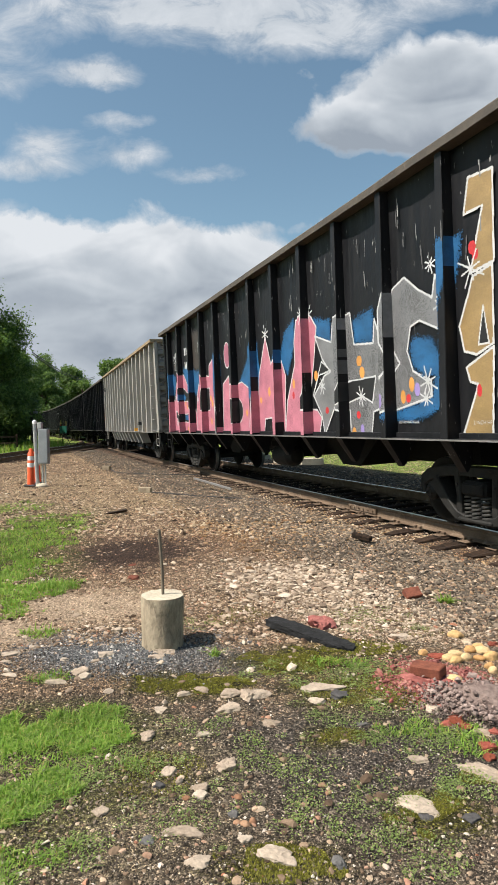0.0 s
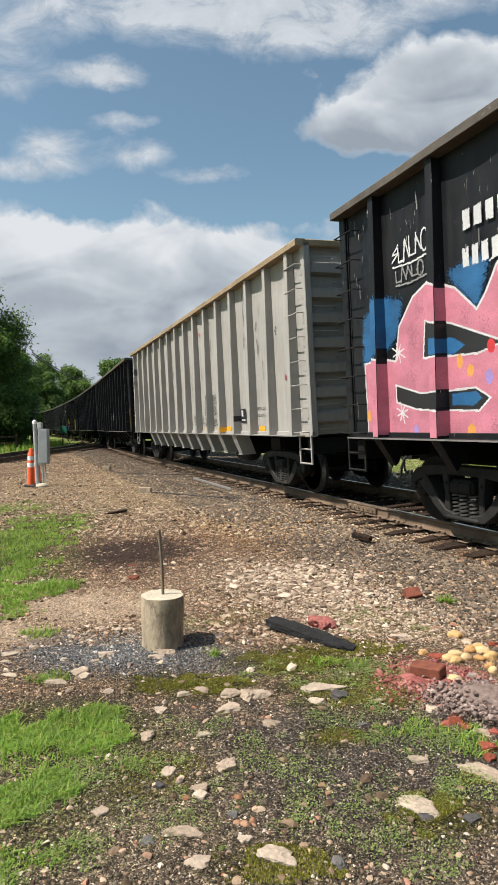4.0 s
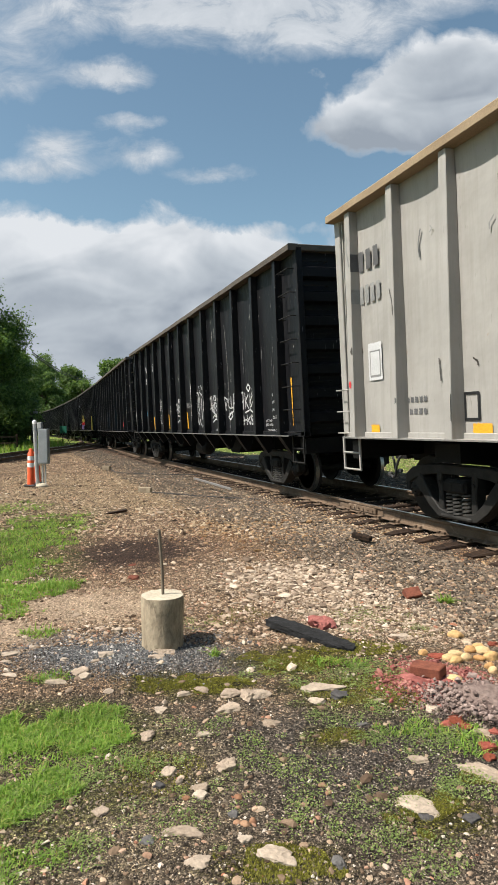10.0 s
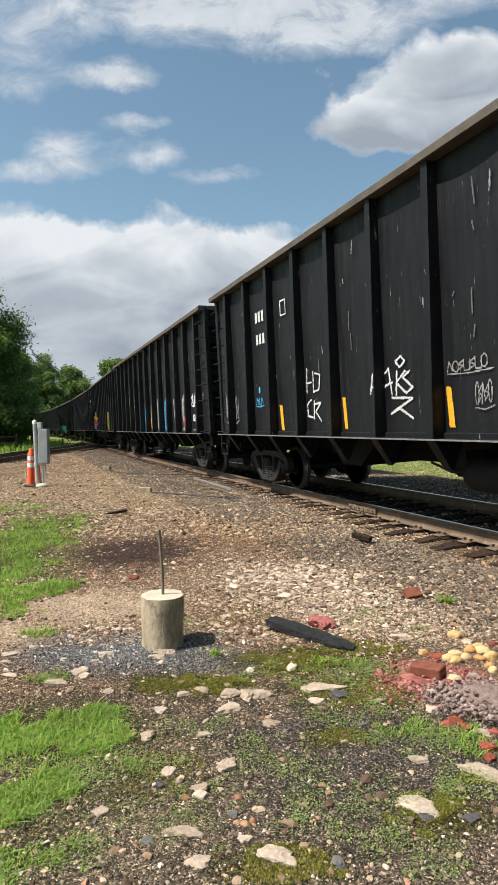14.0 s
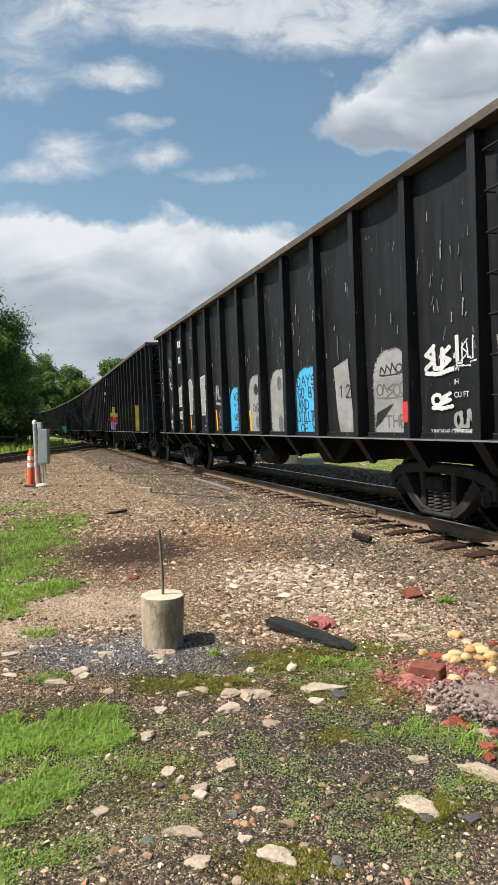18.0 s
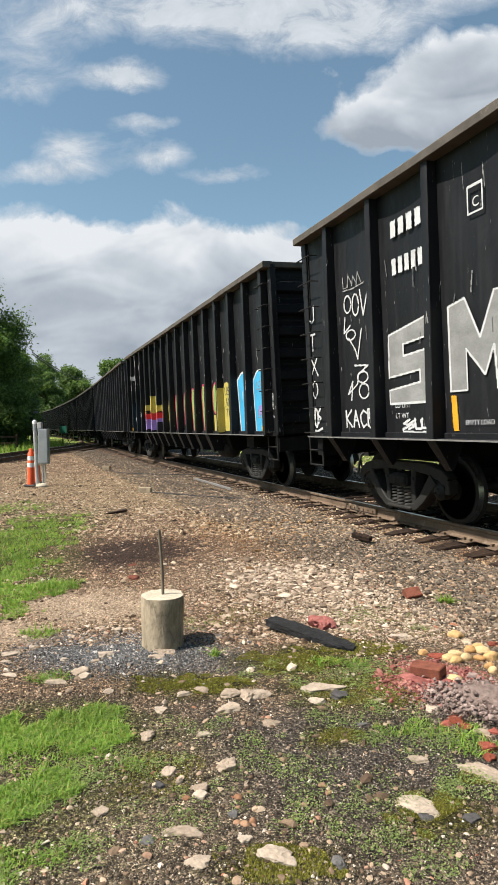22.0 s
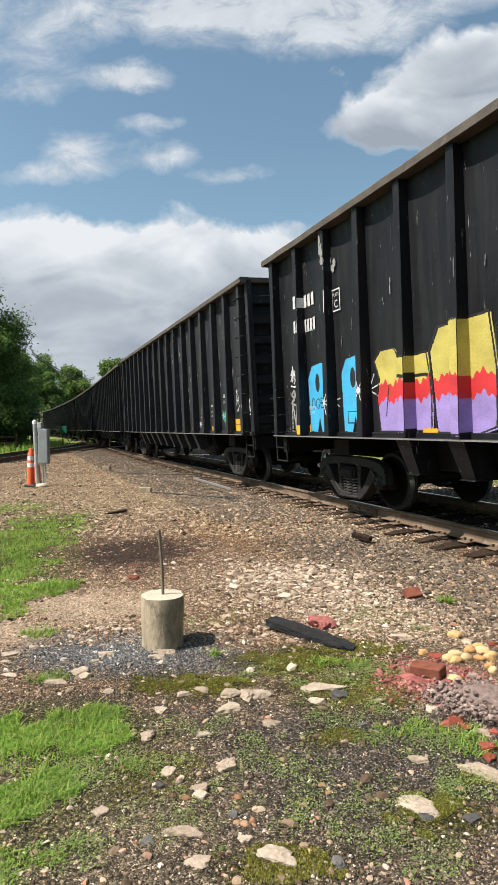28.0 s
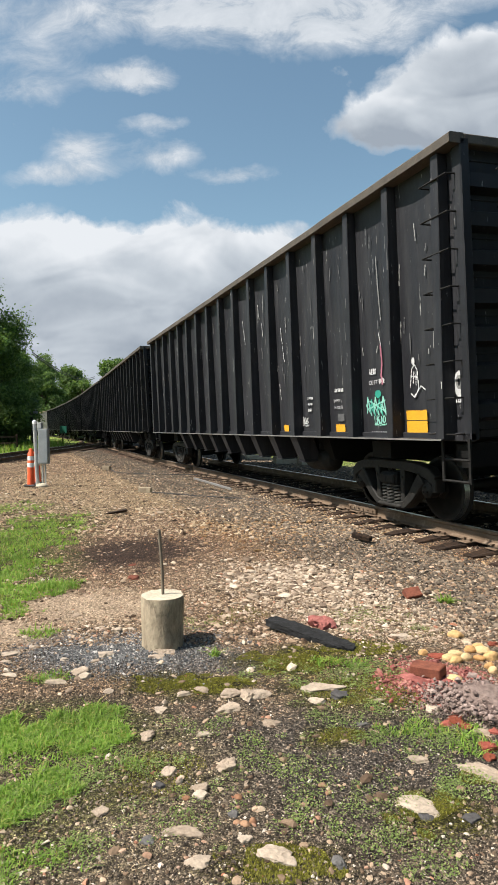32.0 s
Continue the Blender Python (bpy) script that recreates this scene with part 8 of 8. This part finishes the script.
CLOUDS_LOW = [(0.29, 0.545, 0.12, 0.070, 1.2), (0.41, 0.53, 0.13, 0.085, 1.2), (0.18, 0.495, 0.10, 0.040, 1.0), (0.27, 0.475, 0.18, 0.030, 0.8), (-0.30, 0.27, 0.20, 0.062, 1.25), (-0.10, 0.265, 0.15, 0.058, 1.2), (-0.42, 0.25, 0.16, 0.06, 1.2), (-0.01, 0.24, 0.09, 0.04, 0.9), (-0.2, 0.14, 0.42, 0.13, 1.15), (-0.62, 0.2, 0.3, 0.12, 1.1), (0.62, 0.48, 0.24, 0.1, 1.1), (0.7, 0.2, 0.5, 0.12, 1.0), (-0.75, 0.5, 0.25, 0.08, 0.9), (0.05, 0.325, 0.06, 0.012, 0.3)]


def cloud_mat():
    m = bpy.data.materials.new("cloud_sheet")
    m.use_nodes = True
    nt = m.node_tree
    nt.nodes.remove(nt.nodes["Principled BSDF"])
    uv = nt.nodes.new("ShaderNodeUVMap")
    uv.uv_map = "sky"
    p0 = uv.outputs[0]
    wob = nt.nodes.new("ShaderNodeTexNoise")
    wob.inputs["Scale"].default_value = 9.0
    wob.inputs["Detail"].default_value = 7.0
    wob.inputs["Roughness"].default_value = 0.62
    nt.links.new(p0, wob.inputs["Vector"])
    shift = vec(nt, "MULTIPLY", vec(nt, "SUBTRACT", wob.outputs["Color"], (0.5, 0.5, 0.5)).outputs[0], (0.09, 0.06, 0)).outputs[0]
    p = vec(nt, "ADD", p0, shift).outputs[0]

    def field(rows, power):
        dens, lift, wsum = None, None, None
        for cx, cy, rx, ry, w in rows:
            q = vec(nt, "MULTIPLY", vec(nt, "SUBTRACT", p, (cx, cy, 0)).outputs[0], (1 / rx, 1 / ry, 0)).outputs[0]
            dp = nt.nodes.new("ShaderNodeVectorMath")
            dp.operation = "DOT_PRODUCT"
            nt.links.new(q, dp.inputs[0])
            nt.links.new(q, dp.inputs[1])
            e = calc(nt, "MULTIPLY", calc(nt, "EXPONENT", calc(nt, "MULTIPLY", dp.outputs["Value"], -power)), w)
            sx = nt.nodes.new("ShaderNodeSeparateXYZ")
            nt.links.new(q, sx.inputs[0])
            l = calc(nt, "MULTIPLY", sx.outputs[1], e)
            dens = e if dens is None else calc(nt, "ADD", dens, e)
            lift = l if lift is None else calc(nt, "ADD", lift, l)
        return dens, calc(nt, "DIVIDE", lift, calc(nt, "ADD", dens, 0.02))

    dh, lh = field(CLOUDS_HIGH, 1.0)
    dl, ll = field(CLOUDS_LOW, 1.1)
    wisp = grain(nt, vec(nt, "MULTIPLY", p0, (1.0, 1.7, 1)).outputs[0], 11.0, 9.0, 0.66, 0.5)
    puff = grain(nt, p0, 10.0, 9.0, 0.56, 0.3)
    soft = grain(nt, vec(nt, "MULTIPLY", p0, (1.0, 2.2, 1)).outputs[0], 5.0, 3.0, 0.5, 0.6)
    ah = ramp(nt, calc(nt, "MULTIPLY", dh, calc(nt, "ADD", calc(nt, "MULTIPLY", wisp, 2.0), -0.2)), [(0.22, 0.0), (0.95, 0.9)])
    al = ramp(nt, calc(nt, "ADD", dl, calc(nt, "MULTIPLY", calc(nt, "SUBTRACT", puff, 0.5), 1.9)), [(0.34, 0.0), (0.74, 1.0)])
    alpha = calc(nt, "MAXIMUM", ah, al)
    # sunlit tops, greyer bellies
    tone = calc(nt, "ADD", calc(nt, "MULTIPLY", ll, 0.40), calc(nt, "ADD", calc(nt, "ADD", 0.42, calc(nt, "MULTIPLY", calc(nt, "SUBTRACT", soft, 0.5), 1.5)), calc(nt, "MULTIPLY", calc(nt, "SUBTRACT", puff, 0.5), 0.45)))
    low_c = ramp(nt, tone, [(0.12, CLOUD_DARK), (0.5, CLOUD_MID), (0.85, CLOUD_LIT)])
    high_c = ramp(nt, wisp, [(0.3, CLOUD_MID), (0.75, CLOUD_LIT)])
    col = mix_rgb(nt, al, high_c, low_c)
    em = nt.nodes.new("ShaderNodeEmission")
    nt.links.new(col, em.inputs["Color"])
    em.inputs["Strength"].default_value = 1.0
    tr = nt.nodes.new("ShaderNodeBsdfTransparent")
    mx = nt.nodes.new("ShaderNodeMixShader")
    nt.links.new(alpha, mx.inputs[0])
    nt.links.new(tr.outputs[0], mx.inputs[1])
    nt.links.new(em.outputs[0], mx.inputs[2])
    nt.links.new(mx.outputs[0], nt.nodes["Material Output"].inputs["Surface"])
    return m


CLOUD_LIT, CLOUD_MID, CLOUD_DARK = (0.445, 0.463, 0.485), (0.310, 0.338, 0.370), (0.192, 0.220, 0.257)


# ---------------------------------------------------------------- small things of the yard
def build_yard():
    # concrete stub with a bar
    st = thing("concrete_stub", "weathered round concrete post stub with a rusty bar", "concrete stub", at=pose(-0.612, 4.2, -0.03, 0, 0.6, 0))
    n = 28
    sh = Shape()
    prof = [(0.143, -0.05), (0.144, 0.12), (0.146, 0.26), (0.147, 0.352), (0.144, 0.379)]
    v, f = [], []
    for k, (r, z) in enumerate(prof):
        for i in range(n):
            a = 2 * math.pi * i / n
            e = noise.noise((math.cos(a) * 3, math.sin(a) * 3, z * 8)) * 0.005
            v.append(((r + e) * math.cos(a), (r + e) * math.sin(a), z + (noise.noise((math.cos(a) * 4, math.sin(a) * 4, 2)) * 0.012 if k > 2 else 0)))
    for k in range(len(prof) - 1):
        for i in range(n):
            j = (i + 1) % n
            f.append((k * n + i, k * n + j, k * n + n + j, k * n + n + i))
    sh.add(v, f)
    part("shaft", sh, CONCRETE, st, smooth=True)
    cap = Shape()
    ring = v[-n:]
    cap.add(ring + [(0, 0, 0.382)], [(i, (i + 1) % n, n) for i in range(n)])
    part("top_face", cap, CONCRETE_TOP, st, "pale bare concrete top")
    part("bar", Shape().pipe([(0.004, 0, 0.36), (0.0, 0, 0.54), (-0.022, 0.0, 0.83)], 0.0105, 8), surface("brown_rusty_bar", (0.11, 0.085, 0.06), (0.18, 0.15, 0.11), 20, 0.7), st, "brown rusty steel bar", smooth=True)

    # electric box on posts
    bx = thing("signal_box", "grey steel equipment box on galvanised posts", "utility box", at=pose(-5.46, 15.8, 0))
    part("pole", Shape().tube((0, 0, -0.1), (-0.06, 0, 1.66), 0.048, 14), GALV, bx, "thick galvanised steel pole", smooth=True)
    part("cap", Shape().lathe([(0.054, 1.63), (0.056, 1.68), (0.045, 1.715), (0.02, 1.73)], 14, Matrix.Translation((-0.06, 0, 0))), WHITE, bx, "white pole cap", smooth=True)
    part("box", Shape().box(0.055, 0.30, -0.10, 0.08, 0.60, 1.50, b=0.01), BOXGREY, bx, "grey enamelled steel box")
    part("door", Shape().box(0.075, 0.285, -0.112, -0.101, 0.63, 1.47, b=0.004), BOXGREY, bx)
    part("upper_box", Shape().box(0.03, 0.14, -0.08, 0.05, 1.502, 1.66, b=0.012), GALV, bx, "small pale junction box")
    for x in (0.13, 0.20):
        part("conduit", Shape().tube((x, 0, -0.05), (x, 0, 0.6), 0.022, 10), GALV, bx, smooth=True)
    part("footing", Shape().lathe([(0.15, -0.05), (0.15, 0.05), (0.11, 0.09), (0.02, 0.10)], 14, Matrix.Translation((0.12, -0.05, 0))), CONCRETE_TOP, bx, "pale lump of concrete", smooth=True)

    # channelizer posts
    for k, (x, y, tilt) in enumerate(((-5.73, 16.05, 1.0), (-5.80, 16.75, -1.5))):
        cn = thing("traffic_cone", "orange plastic channelizer post with white bands", "traffic cone", "channelizer posts", at=pose(x, y, 0, 0, tilt, 0))
        part("base", Shape().box(-0.15, 0.15, -0.15, 0.15, 0.0, 0.05, b=0.02), RUBBER, cn, "black rubber base")
        part("tube", Shape().lathe([(0.098, 0.04), (0.095, 0.10), (0.087, 0.5), (0.080, 0.86), (0.055, 0.90), (0.045, 0.97), (0.02, 0.99)], 18), ORANGE, cn, smooth=True)
        for z0, z1 in ((0.50, 0.61), (0.68, 0.79)):
            part("band", Shape().lathe([(0.0985 - z0 * 0.02, z0), (0.0985 - z1 * 0.02, z1)], 18), WHITE, cn, "white reflective band", smooth=True)

    # black board with a broken end
    bm = bmesh.new()
    edge = [(-0.37, -0.05), (-0.30, -0.065), (-0.1, -0.06), (0.05, -0.075), (0.16, -0.062), (0.20, -0.085), (0.30, -0.075), (0.40, -0.03), (0.36, 0.05), (0.1, 0.07), (-0.2, 0.075), (-0.36, 0.05)]
    face = bm.faces.new([bm.verts.new((x, y, 0.0)) for x, y in edge])
    up = bmesh.ops.extrude_face_region(bm, geom=[face])
    bmesh.ops.translate(bm, vec=(0, 0, 0.045), verts=[v for v in up["geom"] if isinstance(v, bmesh.types.BMVert)])
    bmesh.ops.triangulate(bm, faces=bm.faces[:])
    bmesh.ops.subdivide_edges(bm, edges=bm.edges[:], cuts=6, use_grid_fill=True)
    for v in bm.verts:
        e = noise.noise_vector(v.co * 70) * 0.008 + noise.noise_vector(v.co * 18) * 0.007
        v.co += Vector((e.x, e.y, e.z if v.co.z > 0.01 else 0))
    bmesh.ops.recalc_face_normals(bm, faces=bm.faces[:])
    me = bpy.data.meshes.new("tar_board")
    bm.to_mesh(me)
    bm.free()
    me.materials.append(TAR)
    solo("tar_board", me, None, "black tar-covered board lying on moss", "board", at=pose(0.41, 4.32, ground_z(0.41, 4.32), 2, 3, -44))
    # bricks
    for x, y, z, rx, rz, k in ((1.03, 3.53, 0.05, 4, -40, 0.92), (1.44, 5.45, 0.05, 38, 15, 0.75)):
        b = Shape().box(-0.1 * k, 0.1 * k, -0.05, 0.05, 0, 0.06, b=0.006)
        solo("brick", b, BRICK, "worn red clay brick on rubble", "brick", "loose bricks", at=pose(x, y, ground_z(x, y) + z - 0.03, rx, -5, rz))
    # clay mound
    bm = bmesh.new()
    bmesh.ops.create_icosphere(bm, subdivisions=5, radius=1.0)
    for v in bm.verts:
        p = v.co
        p *= 1 + 0.2 * noise.noise(p * 2.5) + 0.15 * noise.noise(p * 6) + 0.14 * noise.noise(p * 12) + 0.11 * noise.noise(p * 23) + 0.06 * noise.noise(p * 41)
        v.co = Vector((p.x * 0.21, p.y * 0.15, max(p.z, -0.3) * 0.085))
    me = bpy.data.meshes.new("clay_mound")
    bm.to_mesh(me)
    bm.free()
    me.materials.append(CLAY)
    me.polygons.foreach_set("use_smooth", [True] * len(me.polygons))
    solo("clay_mound", me, None, "lumpy mound of dried grey clay", "clay", at=pose(1.27, 3.22, ground_z(1.27, 3.22) - 0.01))
    # concrete blocks by the yard
    for x, y, w, d, h in ((-2.42, 14.2, 0.30, 0.20, 0.12), (-5.15, 22.1, 0.26, 0.2, 0.14)):
        solo("concrete_block", Shape().box(-w / 2, w / 2, -d / 2, d / 2, -0.02, h, b=0.012), CONCRETE, "small grey concrete cable box in gravel", "concrete block", "cable boxes", at=pose(x, y, ground_z(x, y), 0, 0, -6))
    # cables and a plank along the ground
    for pts in ([(-2.25, 14.1), (-1.9, 13.9), (-1.0, 13.5), (0.2, 13.3)], [(-4.95, 21.9), (-4.5, 20.8), (-3.2, 20.3), (-1.6, 20.1)]):
        solo("ground_cable", Shape().pipe([(x, y, ground_z(x, y) + 0.02) for x, y in pts], 0.014, 6), RUBBER, "dark cable lying on the gravel", "cable", "cables")
    w = Shape().box(-1.6, 1.6, -0.02, 0.02, 0, 0.05, b=0.006)
    solo("steel_strap", w, BARE_AND_LIT, "long pale steel strap beside the ties", "steel bar", at=pose(-0.95, 15.1, 0.09, 0, 0, 110))
    solo("broken_tie", Shape().box(-0.14, 0.14, -0.045, 0.045, -0.02, 0.05, b=0.012), TIE, "short broken piece of dark tie timber", "timber", at=pose(1.50, 8.2, -0.01, 5, 8, -38))
    solo("wood_scrap", Shape().prism([(-0.2, -0.04), (0.18, -0.05), (0.22, 0.02), (-0.1, 0.06)], 0.0, 0.04, "z"), TIE, "dark splintered wood scrap on gravel", "timber", at=pose(-2.35, 10.7, ground_z(-2.35, 10.7), 3, -8, 25))

    # wire fence before the wood
    fn = thing("fence", "weathered post and rail fence at the wood's edge", "fence")
    for k in range(6):
        part("post", Shape().box(-0.05, 0.05, -0.05, 0.05, -0.1, 1.15, b=0.01), TIE, fn, at=pose(-23.5 + k * 1.62, 39.5 + k * 0.25, 0.0, 0, 1.5 * (-1) ** k, 0))
    for z in (0.55, 0.95):
        part("rail", Shape().box(0, 8.2, -0.02, 0.02, z, z + 0.07), TIE, fn, at=pose(-23.5, 39.42, 0, 0, 0, math.degrees(math.atan2(0.25, 1.62))))

    # switch stand with a green target
    sw = thing("switch_stand", "green switch target on leaning dark posts", "switch stand", at=pose(-17.4, 57.5, 0))
    part("target", Shape().box(-0.32, 0.32, -0.02, 0.02, 1.05, 1.75, b=0.015), plain("green_enamel", (0.02, 0.16, 0.11), 0.5), sw, "dull green target plate")
    part("mast", Shape().tube((-0.1, 0, -0.1), (-0.02, 0, 1.3), 0.04, 8), STEEL, sw)
    part("brace", Shape().tube((0.75, -0.2, -0.1), (0.1, 0, 1.2), 0.035, 8), STEEL, sw)

    # wires over the line
    cw = thing("overhead_wires", "thin dark utility wires sagging over the trees", "wires")
    for z0, dz in ((8.75, 0), (8.95, 0.35)):
        a, b = Vector((-21.0, 60, z0)), Vector((-33.5, 134, 12.4 + dz))
        pts = [a.lerp(b, i / 20) - Vector((0, 0, 1.2 * (1 - (2 * i / 20 - 1) ** 2))) for i in range(21)]
        part("wire", Shape().pipe(pts, 0.055, 5), RUBBER, cw)
    # utility pole
    up = thing("utility_pole", "brown utility pole with small pale fittings", "utility pole", at=pose(-17.7, 50.2, 0))
    part("pole", Shape().tube((0, 0, -0.2), (-0.1, 0, 3.9), 0.11, 10, 0.09), BARK, up)
    part("meter", Shape().box(0.1, 0.42, -0.1, 0.1, 2.75, 3.1, b=0.03), GALV, up, "pale meter box")
    # blocks beyond the train
    for x, y, w, d, h in ((1.45, 24.4, 0.9, 0.5, 0.45), (2.4, 24.0, 0.9, 0.6, 0.25), (0.4, 27.5, 1.1, 0.4, 0.2)):
        solo("concrete_block", Shape().box(-w / 2, w / 2, -d / 2, d / 2, -0.03, h, b=0.02), CONCRETE_TOP, "pale concrete block on grass beyond the line", "concrete block", "blocks beyond", at=pose(x, y, ground_z(x, y), 0, 0, 12))


build_ground()
CLOUDS = build_clouds()
build_track()
build_trees()
build_cars()
build_yard()
build_stones()
build_gravel()
build_grass()


def motions():
    """The train rolls in and stops; its wheels turn."""
    times = [i * 0.5 for i in range(61)] + [30.2, STOP_T, 30.5, 31.0, 32.0]
    spin = [i * 0.2 for i in range(152)] + [STOP_T, 30.5, 32.0]
    walk(CLOUDS, [(t, pose(0, 0, 1.5, 0, 0, -3.05 * min(t, 30.2) / 30)) for t in (0, 10, 20, 29.8, 30.2, 30.6, 32)])
    for K, near, car, wheels in CARS:
        walk(car, [(t, car_pose(K, near, t)) for t in times])
        for w in wheels:
            o = w.matrix_basis.translation.copy()
            walk(w, [(t, Matrix.Translation(o) @ Matrix.Rotation(-gone(t) / 0.455, 4, "Y")) for t in spin])


motions()
